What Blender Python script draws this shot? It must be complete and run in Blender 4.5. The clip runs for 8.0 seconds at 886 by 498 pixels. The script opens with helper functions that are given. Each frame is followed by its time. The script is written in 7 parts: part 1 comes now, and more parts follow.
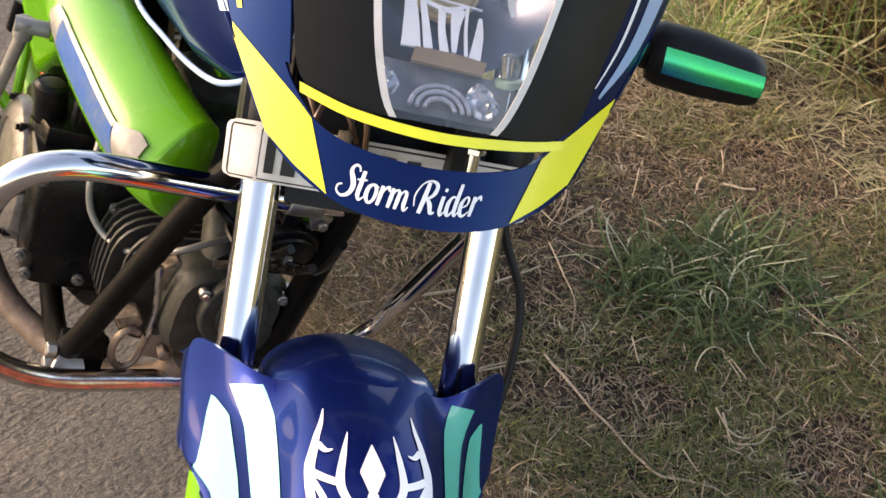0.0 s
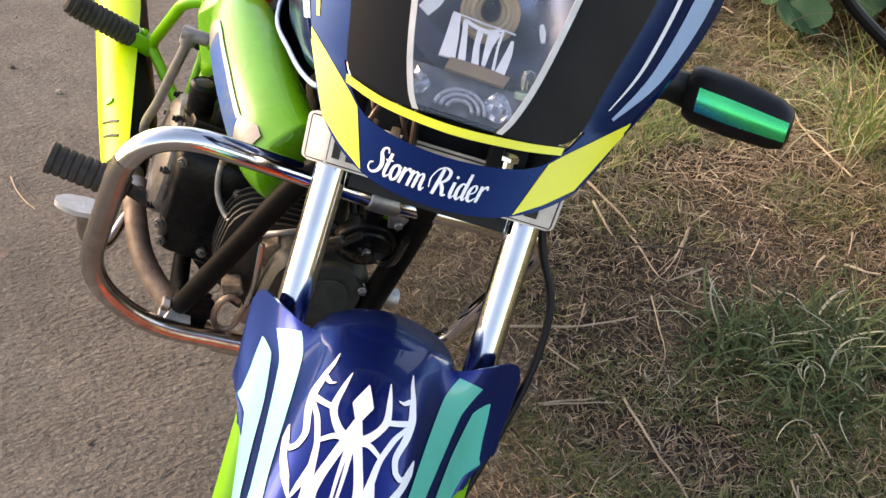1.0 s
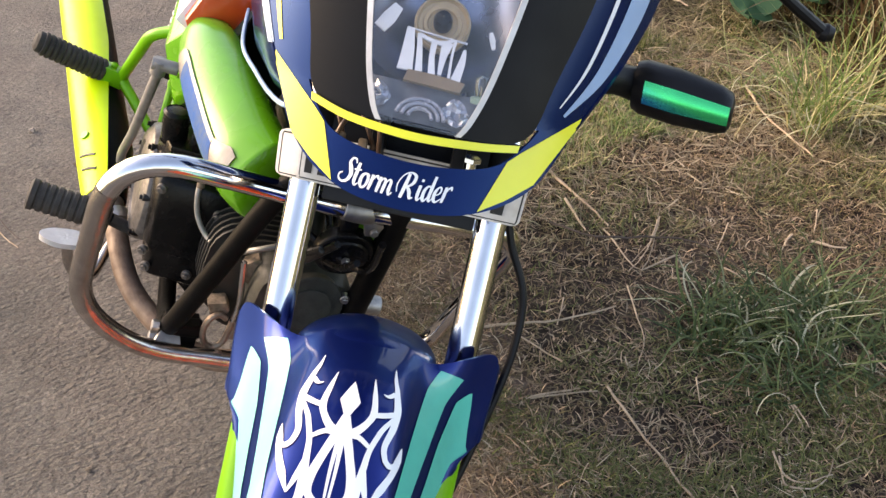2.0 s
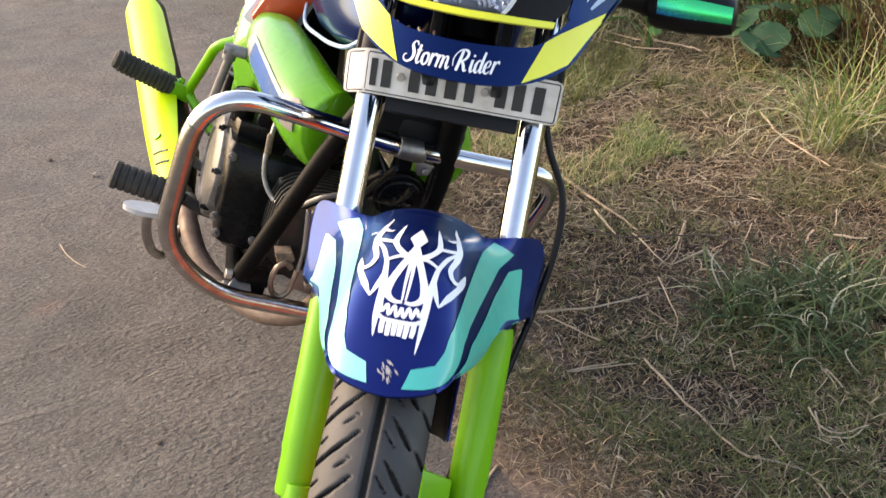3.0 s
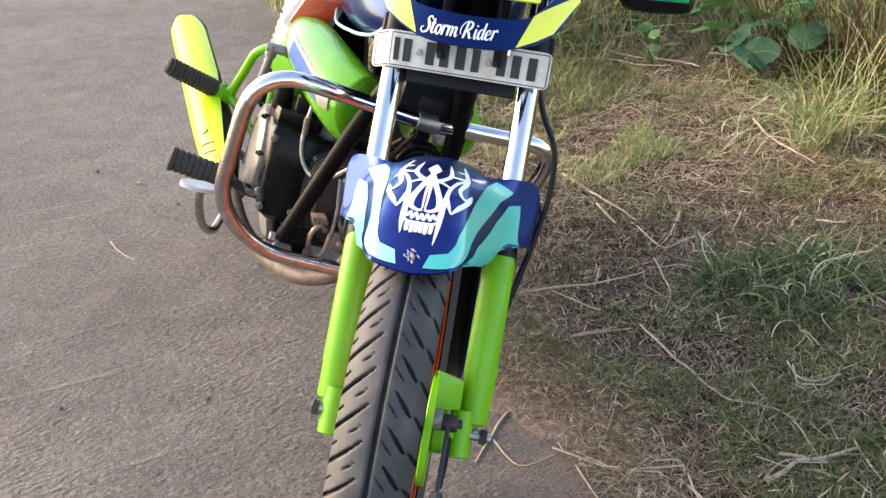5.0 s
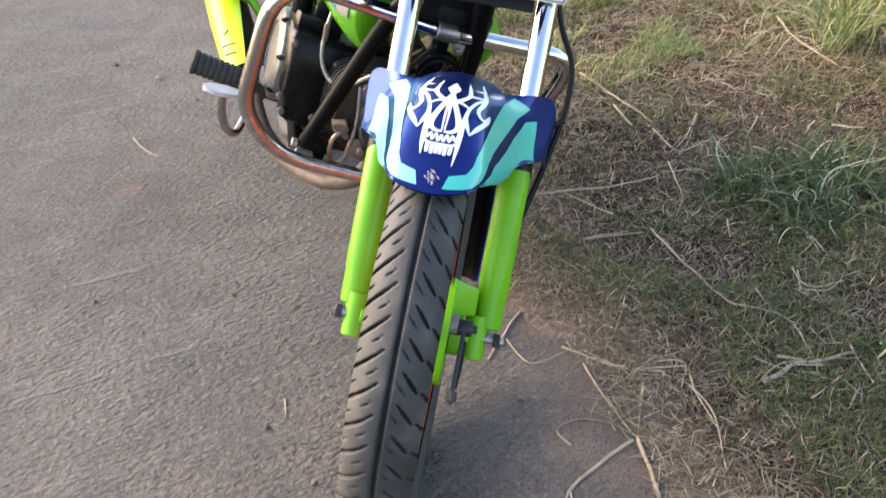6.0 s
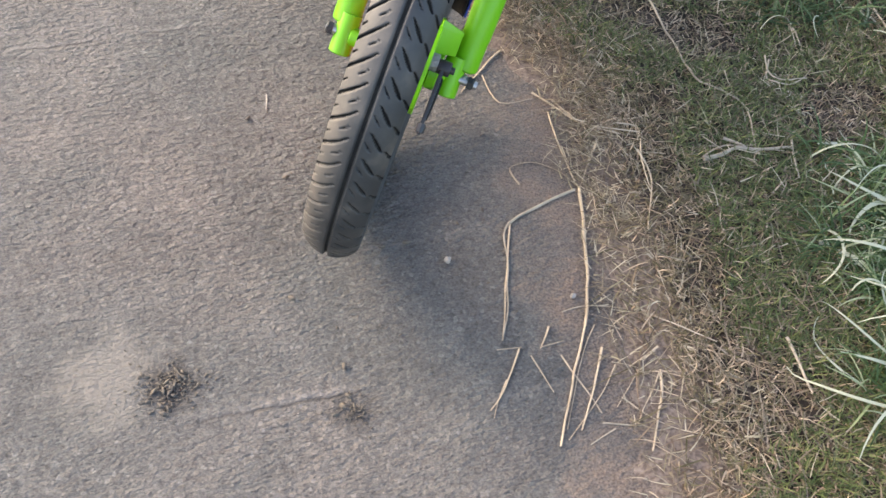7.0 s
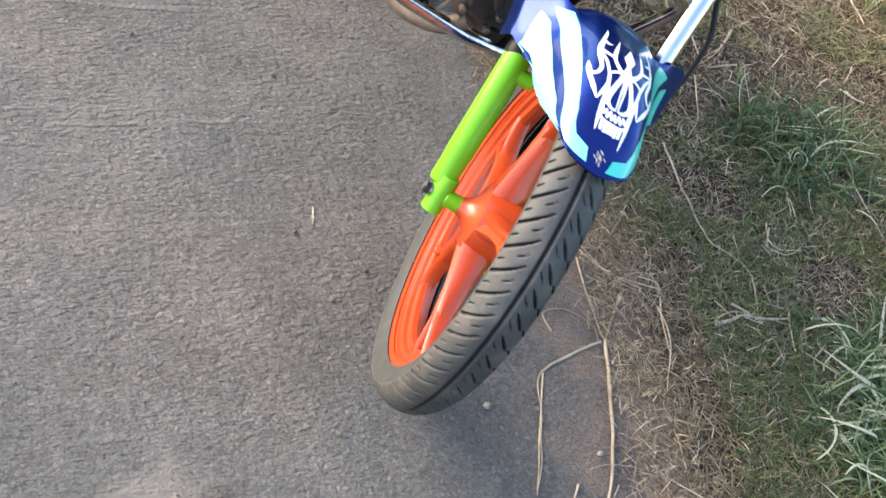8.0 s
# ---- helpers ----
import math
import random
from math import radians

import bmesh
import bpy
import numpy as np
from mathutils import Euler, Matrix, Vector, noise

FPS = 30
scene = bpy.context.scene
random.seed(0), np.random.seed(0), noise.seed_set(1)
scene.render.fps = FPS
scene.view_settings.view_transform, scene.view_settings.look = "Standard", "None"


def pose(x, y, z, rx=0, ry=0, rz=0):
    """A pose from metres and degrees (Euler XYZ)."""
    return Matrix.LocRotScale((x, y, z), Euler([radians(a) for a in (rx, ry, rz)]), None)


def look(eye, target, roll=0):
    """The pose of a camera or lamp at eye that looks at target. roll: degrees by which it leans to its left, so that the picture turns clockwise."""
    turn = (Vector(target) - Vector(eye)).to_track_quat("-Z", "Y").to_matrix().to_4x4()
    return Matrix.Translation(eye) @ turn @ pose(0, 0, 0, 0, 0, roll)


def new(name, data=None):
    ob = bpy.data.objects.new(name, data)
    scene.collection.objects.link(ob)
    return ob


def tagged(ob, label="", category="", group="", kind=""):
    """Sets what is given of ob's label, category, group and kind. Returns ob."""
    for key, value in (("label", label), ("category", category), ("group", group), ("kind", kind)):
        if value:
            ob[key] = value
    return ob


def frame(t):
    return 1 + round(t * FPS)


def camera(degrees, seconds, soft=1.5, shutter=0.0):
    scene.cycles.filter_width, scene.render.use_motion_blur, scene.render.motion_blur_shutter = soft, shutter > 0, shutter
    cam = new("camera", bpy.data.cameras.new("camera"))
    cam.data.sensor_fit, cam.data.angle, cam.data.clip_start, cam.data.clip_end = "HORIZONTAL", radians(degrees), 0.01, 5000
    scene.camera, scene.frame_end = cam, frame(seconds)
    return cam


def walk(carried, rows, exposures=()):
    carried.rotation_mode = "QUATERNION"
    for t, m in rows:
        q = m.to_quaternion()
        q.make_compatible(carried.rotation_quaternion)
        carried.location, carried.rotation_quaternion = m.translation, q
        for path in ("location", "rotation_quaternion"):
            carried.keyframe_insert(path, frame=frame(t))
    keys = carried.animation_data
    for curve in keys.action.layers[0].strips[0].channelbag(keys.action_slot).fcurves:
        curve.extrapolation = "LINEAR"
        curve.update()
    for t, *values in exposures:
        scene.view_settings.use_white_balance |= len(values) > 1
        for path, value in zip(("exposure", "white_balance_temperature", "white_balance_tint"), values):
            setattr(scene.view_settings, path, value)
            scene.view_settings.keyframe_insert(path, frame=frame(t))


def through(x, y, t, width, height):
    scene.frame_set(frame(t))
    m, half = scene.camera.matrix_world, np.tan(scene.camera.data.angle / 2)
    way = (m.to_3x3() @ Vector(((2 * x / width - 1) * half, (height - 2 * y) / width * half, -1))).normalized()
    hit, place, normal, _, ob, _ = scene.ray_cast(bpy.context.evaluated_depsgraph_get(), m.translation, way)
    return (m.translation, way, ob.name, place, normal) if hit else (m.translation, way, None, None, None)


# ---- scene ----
cam = camera(55.2, 8.0, soft=1.45, shutter=0.12)
PATH = [
    (0, (0.037, 0.109, 1.099), (0.286, 1.591, -0.221), 6.2),
    (0.5, (0.108, 0.026, 1.122), (0.031, 1.605, -0.104), 4.7),
    (1, (0.146, 0.0, 1.122), (0.004, 1.568, -0.112), 4.6),
    (1.5, (0.173, -0.004, 1.14), (0.029, 1.54, -0.123), 3.2),
    (1.7, (0.169, -0.004, 1.142), (0.042, 1.548, -0.113), 2.2),
    (2.8, (0.142, -0.228, 1.09), (0.009, 1.475, 0.05), -1.3),
    (3, (0.15, -0.252, 1.025), (-0.03, 1.463, 0.012), -2.1),
    (3.5, (0.177, -0.405, 0.974), (-0.1, 1.327, 0.014), -3.1),
    (4, (0.189, -0.474, 0.98), (-0.085, 1.253, 0.009), -3.1),
    (4.5, (0.189, -0.483, 1.004), (-0.048, 1.244, 0.024), -2.9),
    (4.7, (0.179, -0.478, 1.009), (-0.044, 1.281, 0.084), -3.5),
    (5.8, (0.173, -0.484, 1.047), (-0.05, 1.189, -0.027), -3.1),
    (6, (0.177, -0.501, 1.066), (-0.077, 1.111, -0.091), -3.6),
    (6.3, (0.207, -0.562, 1.031), (-0.173, 0.849, -0.335), -4.3),
    (6.5, (0.182, -0.565, 1.112), (-0.138, 0.685, -0.416), -2.3),
    (7, (0.183, -0.549, 1.173), (0.089, 0.594, -0.465), 9.9),
    (7.5, (0.086, -0.515, 1.221), (0.157, 0.689, -0.374), 20.1),
    (8, (-0.163, -0.473, 1.268), (0.008, 0.768, -0.291), 27.4),
]
EXPOSURES = [(0, 1.19, 8500, 19), (1.5, 1.25, 8200, 19), (3.0, 1.26, 7900, 17), (4.5, 1.55, 7500, 16), (6.0, 1.50, 7000, 14), (6.5, 1.58, 6900, 13), (7.0, 1.73, 6950, 12), (7.5, 1.82, 7000, 13), (8.0, 1.64, 6600, 9)]
walk(cam, [(t, look(eye, target, roll)) for t, eye, target, roll in PATH], EXPOSURES)

# ---- light ----
SUN_FROM = Vector((-0.84, 0.20, 0.48)).normalized()  # from the road side, half high and a little ahead
world = bpy.data.worlds.new("sky")
world.use_nodes = True
scene.world = world
sky = world.node_tree.nodes.new("ShaderNodeTexSky")
sky.sky_type, sky.sun_disc = "NISHITA", False
sky.sun_elevation = math.asin(SUN_FROM.z)
sky.sun_rotation = math.atan2(SUN_FROM.x, SUN_FROM.y)
sky.air_density, sky.dust_density = 1.0, 1.8
background = world.node_tree.nodes["Background"]
background.inputs["Strength"].default_value = 0.245
world.node_tree.links.new(sky.outputs[0], background.inputs[0])
sun = new("sun", bpy.data.lights.new("sun", "SUN"))
sun.data.energy, sun.data.angle, sun.data.color = 1.18, radians(32.0), (1.0, 0.87, 0.70)
sun.matrix_world = look(SUN_FROM * 20, (0, 0, 0))

# ---- materials ----
def material(name, base, rough=0.5, metal=0.0, coat=0.0, vary=0.12, scale=40.0, bump=0.0, bump_scale=200.0, dark=None, spec=0.5):
    """A painted, plastic or metal surface: colour that varies at two scales, roughness that varies with wear, fine relief."""
    m = bpy.data.materials.new(name)
    m.use_nodes = True
    nt = m.node_tree
    b = nt.nodes["Principled BSDF"]
    co = nt.nodes.new("ShaderNodeTexCoord")
    n1 = nt.nodes.new("ShaderNodeTexNoise")
    n1.inputs["Scale"].default_value, n1.inputs["Detail"].default_value = scale, 6
    n2 = nt.nodes.new("ShaderNodeTexNoise")
    n2.inputs["Scale"].default_value, n2.inputs["Detail"].default_value = scale * 0.14, 3
    add = nt.nodes.new("ShaderNodeMath")
    add.operation = "ADD"
    half = nt.nodes.new("ShaderNodeMath")
    half.operation, half.inputs[1].default_value = "MULTIPLY", 0.5
    ramp = nt.nodes.new("ShaderNodeValToRGB")
    low = dark or tuple(c * (1 - 2.2 * vary) for c in base)
    ramp.color_ramp.elements[0].position, ramp.color_ramp.elements[0].color = 0.34, (*[max(c, 0) for c in low], 1)
    ramp.color_ramp.elements[1].position, ramp.color_ramp.elements[1].color = 0.62, (*base, 1)
    for n in (n1, n2):
        nt.links.new(co.outputs["Object"], n.inputs["Vector"])
    nt.links.new(n1.outputs[0], add.inputs[0])
    nt.links.new(n2.outputs[0], add.inputs[1])
    nt.links.new(add.outputs[0], half.inputs[0])
    nt.links.new(half.outputs[0], ramp.inputs[0])
    nt.links.new(ramp.outputs[0], b.inputs["Base Color"])
    rr = nt.nodes.new("ShaderNodeMapRange")
    rr.inputs[1].default_value, rr.inputs[2].default_value = 0.3, 0.7
    rr.inputs[3].default_value, rr.inputs[4].default_value = min(1, rough * 1.25 + 0.02), max(0.02, rough * 0.8)
    nt.links.new(half.outputs[0], rr.inputs[0])
    nt.links.new(rr.outputs[0], b.inputs["Roughness"])
    b.inputs["Metallic"].default_value = metal
    b.inputs["Coat Weight"].default_value = coat
    b.inputs["Coat Roughness"].default_value = 0.06
    b.inputs["Specular IOR Level"].default_value = spec
    if bump:
        n3 = nt.nodes.new("ShaderNodeTexNoise")
        n3.inputs["Scale"].default_value, n3.inputs["Detail"].default_value = bump_scale, 4
        bp = nt.nodes.new("ShaderNodeBump")
        bp.inputs["Strength"].default_value, bp.inputs["Distance"].default_value = bump, 0.002
        nt.links.new(co.outputs["Object"], n3.inputs["Vector"])
        nt.links.new(n3.outputs[0], bp.inputs["Height"])
        nt.links.new(bp.outputs[0], b.inputs["Normal"])
    return m


BLUE = material("navy_metallic_paint", (0.0009, 0.0085, 0.074), 0.18, 0.45, 0.08, 0.1, 18, spec=0.40)
BLUE.node_tree.nodes["Principled BSDF"].inputs["Specular Tint"].default_value = (0.30, 0.72, 1.0, 1)
FENDER_BLUE = material("bright_navy_paint", (0.0045, 0.0150, 0.150), 0.32, 0.75, 0.28, 0.1, 18, spec=0.5)
FENDER_BLUE.node_tree.nodes["Principled BSDF"].inputs["Specular Tint"].default_value = (0.36, 0.74, 1.0, 1)
GREEN = material("lime_paint", (0.14, 0.42, 0.009), 0.36, 0.0, 0.1, 0.07, 20, spec=0.28)
GLOSSGREEN = material("glossy_lime_paint", (0.085, 0.32, 0.008), 0.26, 0.0, 0.35, 0.07, 20, spec=0.3)
YELLOW = material("yellow_vinyl", (0.78, 0.76, 0.03), 0.35, 0.0, 0.3, 0.05, 30)
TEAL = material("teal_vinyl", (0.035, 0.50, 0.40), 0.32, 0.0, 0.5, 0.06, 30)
# the teal vinyl again, paler: sun glare is put into its colour
TEAL_GLARE = material("teal_vinyl_glare", (0.20, 0.66, 0.60), 0.34, 0.0, 0.6, 0.05, 30)
WHITE = material("white_vinyl", (0.80, 0.82, 0.85), 0.35, 0.0, 0.3, 0.05, 40)
SKYBLUE = material("light_blue_vinyl", (0.26, 0.40, 0.60), 0.3, 0.0, 0.5, 0.06, 30)
RIM_PAINT = material("orange_red_paint", (0.46, 0.046, 0.005), 0.36, 0.0, 0.25, 0.1, 25)
ORANGE = material("orange_paint", (0.74, 0.075, 0.008), 0.34, 0.0, 0.6, 0.1, 25)
CHROME = material("chrome", (0.66, 0.66, 0.67), 0.09, 1.0, 0.0, 0.08, 30)
# worn chrome, its darker patches tinted for the foot's red reflection
WORN_CHROME = material("worn_chrome", (0.70, 0.68, 0.66), 0.2, 1.0, 0.0, 0.2, 60, 0.12, 300, dark=(0.42, 0.36, 0.33))
# a little darker and rougher than the plain chrome
SATIN_CHROME = material("satin_chrome", (0.52, 0.50, 0.48), 0.2, 1.0, 0.0, 0.2, 60, 0.15, 300, dark=(0.36, 0.33, 0.305))
RUSTROD = material("rust_stained_rod", (0.34, 0.27, 0.21), 0.4, 0.7, 0.0, 0.25, 70, 0.3, 300, dark=(0.16, 0.10, 0.07))
SILVER = material("silver_pad", (0.62, 0.60, 0.58), 0.45, 0.35, 0.0, 0.12, 60, 0.2, 300)
STEEL = material("dull_steel", (0.46, 0.44, 0.42), 0.42, 1.0, 0.0, 0.2, 50, 0.1)
ALU = material("cast_aluminium", (0.42, 0.40, 0.38), 0.5, 0.9, 0.0, 0.25, 60, 0.3, 250)
BLACK = material("satin_black_plastic", (0.008, 0.008, 0.0085), 0.4, 0.0, 0.0, 0.15, 50, 0.1, 500, spec=0.19)
GREYBLACK = material("faded_black_panel", (0.0085, 0.008, 0.0078), 0.34, 0.0, 0.0, 0.15, 30, 0.05, 500, spec=0.12)
COVER = material("grimy_grey_cover", (0.030, 0.030, 0.031), 0.28, 0.0, 0.0, 0.25, 50, 0.3, 250, dark=(0.010, 0.010, 0.010), spec=0.35)
FIN = material("dusty_black_fins", (0.033, 0.0325, 0.031), 0.42, 0.1, 0.0, 0.2, 60, 0.2, 250, dark=(0.020, 0.0195, 0.019), spec=0.35)
HEAD = material("grimy_casting", (0.050, 0.051, 0.044), 0.45, 0.1, 0.0, 0.25, 60, 0.3, 250, dark=(0.018, 0.018, 0.015), spec=0.22)
GREYSTEEL = material("grey_lever_steel", (0.27, 0.26, 0.24), 0.4, 0.3, 0.0, 0.2, 60, 0.2, 300)
ENGINE = material("black_engine_paint", (0.0030, 0.0030, 0.0032), 0.24, 0.0, 0.0, 0.2, 60, 0.15, 200, dark=(0.0075, 0.0072, 0.0070), spec=0.16)
FRAME = material("black_frame_paint", (0.0034, 0.0033, 0.0032), 0.40, 0.0, 0.0, 0.25, 70, 0.15, 300, dark=(0.0070, 0.0064, 0.0060), spec=0.06)
RUBBER = material("peg_rubber", (0.036, 0.032, 0.028), 0.75, 0.0, 0.0, 0.2, 80, 0.2, 400)
PIPE = material("rusted_pipe", (0.20, 0.145, 0.108), 0.55, 0.25, 0.0, 0.25, 50, 0.4, 260, dark=(0.085, 0.052, 0.036))
DUSTY = material("dust_caked_casting", (0.27, 0.20, 0.14), 0.8, 0.0, 0.0, 0.25, 130, 0.6, 260, dark=(0.05, 0.038, 0.028))
WORNCASE = material("worn_grey_casting", (0.17, 0.155, 0.14), 0.36, 0.3, 0.0, 0.25, 110, 0.4, 250, dark=(0.045, 0.041, 0.037))
SHIELD = material("fluorescent_shield_paint", (0.56, 0.78, 0.012), 0.35, 0.0, 0.0, 0.06, 20, spec=0.25)
SEAT = material("seat_vinyl", (0.03, 0.03, 0.032), 0.55, 0.0, 0.0, 0.1, 40, 0.2, 350)
PLATE = material("plate_white", (0.72, 0.70, 0.67), 0.42, 0.0, 0.0, 0.08, 60, 0.1, 300, dark=(0.5, 0.46, 0.4))
INK = material("black_ink", (0.02, 0.02, 0.02), 0.5, 0.0, 0.0, 0.1, 60)
LEDGE = material("brown_ledge", (0.26, 0.185, 0.11), 0.45, 0.0, 0.0, 0.15, 60)
# whites for glints and reflections painted into the lamp
FLUTE_GLINT = material("flute_glint", (0.88, 0.90, 0.94), 0.22, 0.25, 0.3, 0.06, 120)
FACET_GLINT = material("facet_glints", (0.50, 0.52, 0.58), 0.2, 0.7, 0.0, 0.2, 90, dark=(0.30, 0.31, 0.36))
CHAMBER = material("grey_chamber", (0.16, 0.165, 0.185), 0.3, 0.4, 0.0, 0.25, 90, dark=(0.07, 0.07, 0.08))
RINGS = material("grey_lens_rings", (0.36, 0.37, 0.43), 0.25, 0.3, 0.0, 0.1, 90)
PALEGREEN = material("pale_green_collar", (0.26, 0.40, 0.32), 0.3, 0.0, 0.3, 0.1, 60)
COPPER = material("brown_wire", (0.085, 0.045, 0.024), 0.4, 0.2, 0.0, 0.2, 60)
TAN = material("bulb_holder", (0.62, 0.47, 0.28), 0.4, 0.1, 0.0, 0.1, 60)


def two_tone(name, a, b, axis, low, high, rough, metal=0.0):
    """A lens film whose colour shifts across its height."""
    m = material(name, a, rough, metal, 0.0)
    nt = m.node_tree
    co, sep, mr, mix = (nt.nodes.new("ShaderNode" + k) for k in ("TexCoord", "SeparateXYZ", "MapRange", "Mix"))
    mix.data_type = "RGBA"
    mr.inputs[1].default_value, mr.inputs[2].default_value = low, high
    nt.links.new(co.outputs["Generated"], sep.inputs[0])
    nt.links.new(sep.outputs[axis], mr.inputs[0])
    nt.links.new(mr.outputs[0], mix.inputs[0])
    mix.inputs[6].default_value, mix.inputs[7].default_value = (*b, 1), (*a, 1)
    nt.links.new(mix.outputs[2], nt.nodes["Principled BSDF"].inputs["Base Color"])
    return m


LENS_FILM = two_tone("iridescent_lens", (0.001, 0.60, 0.20), (0.001, 0.16, 0.46), 2, -0.02, 0.50, 0.24, 0.85)


def glass(name, tint, rough=0.02):
    m = bpy.data.materials.new(name)
    m.use_nodes = True
    b = m.node_tree.nodes["Principled BSDF"]
    b.inputs["Base Color"].default_value = (*tint, 1)
    b.inputs["Transmission Weight"].default_value, b.inputs["Roughness"].default_value, b.inputs["IOR"].default_value = 1.0, rough, 1.45
    return m


GLASS = glass("headlamp_glass", (0.93, 0.95, 0.97))
REFLECTOR = material("reflector", (0.25, 0.27, 0.35), 0.24, 1.0, 0.0, 0.08, 30)


def tyre_material():
    """Worn rubber with dust towards one side and in blotches."""
    m = bpy.data.materials.new("tyre_rubber")
    m.use_nodes = True
    nt = m.node_tree
    b = nt.nodes["Principled BSDF"]
    co = nt.nodes.new("ShaderNodeTexCoord")
    n = nt.nodes.new("ShaderNodeTexNoise")
    n.inputs["Scale"].default_value, n.inputs["Detail"].default_value = 22, 7
    n2 = nt.nodes.new("ShaderNodeTexNoise")
    n2.inputs["Scale"].default_value, n2.inputs["Detail"].default_value = 260, 4
    ramp = nt.nodes.new("ShaderNodeValToRGB")
    e = ramp.color_ramp.elements
    e[0].position, e[0].color = 0.38, (0.019, 0.019, 0.019, 1)
    e[1].position, e[1].color = 0.75, (0.088, 0.073, 0.058, 1)
    mid = ramp.color_ramp.elements.new(0.55)
    mid.color = (0.033, 0.031, 0.029, 1)
    nt.links.new(co.outputs["Object"], n.inputs["Vector"])
    nt.links.new(co.outputs["Object"], n2.inputs["Vector"])
    nt.links.new(n.outputs[0], ramp.inputs[0])
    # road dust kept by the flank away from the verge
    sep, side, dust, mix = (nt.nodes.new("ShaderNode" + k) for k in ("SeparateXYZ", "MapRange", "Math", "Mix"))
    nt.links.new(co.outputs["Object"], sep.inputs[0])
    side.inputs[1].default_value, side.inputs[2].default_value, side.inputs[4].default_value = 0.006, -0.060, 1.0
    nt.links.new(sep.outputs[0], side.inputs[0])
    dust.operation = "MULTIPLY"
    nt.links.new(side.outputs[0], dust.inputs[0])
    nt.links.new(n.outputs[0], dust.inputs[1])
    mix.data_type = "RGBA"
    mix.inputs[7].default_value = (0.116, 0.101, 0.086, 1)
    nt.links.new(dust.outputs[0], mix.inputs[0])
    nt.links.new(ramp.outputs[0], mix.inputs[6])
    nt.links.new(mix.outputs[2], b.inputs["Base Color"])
    bp = nt.nodes.new("ShaderNodeBump")
    bp.inputs["Strength"].default_value, bp.inputs["Distance"].default_value = 0.25, 0.001
    nt.links.new(n2.outputs[0], bp.inputs["Height"])
    nt.links.new(bp.outputs[0], b.inputs["Normal"])
    b.inputs["Roughness"].default_value = 0.62
    return m


TYRE = tyre_material()
SIDEWALL = material("grey_tyre_sidewall", (0.055, 0.0535, 0.051), 0.6, 0, 0, 0.12, 30, 0.1, 300, spec=0.3)
# dusty rubber for the groove faces, their shade put into the colour
GROOVE = material("dusty_shaded_groove_rubber", (0.034, 0.030, 0.026), 0.9, 0, 0, 0.2, 60, 0.1, 300, dark=(0.016, 0.015, 0.014), spec=0.15)


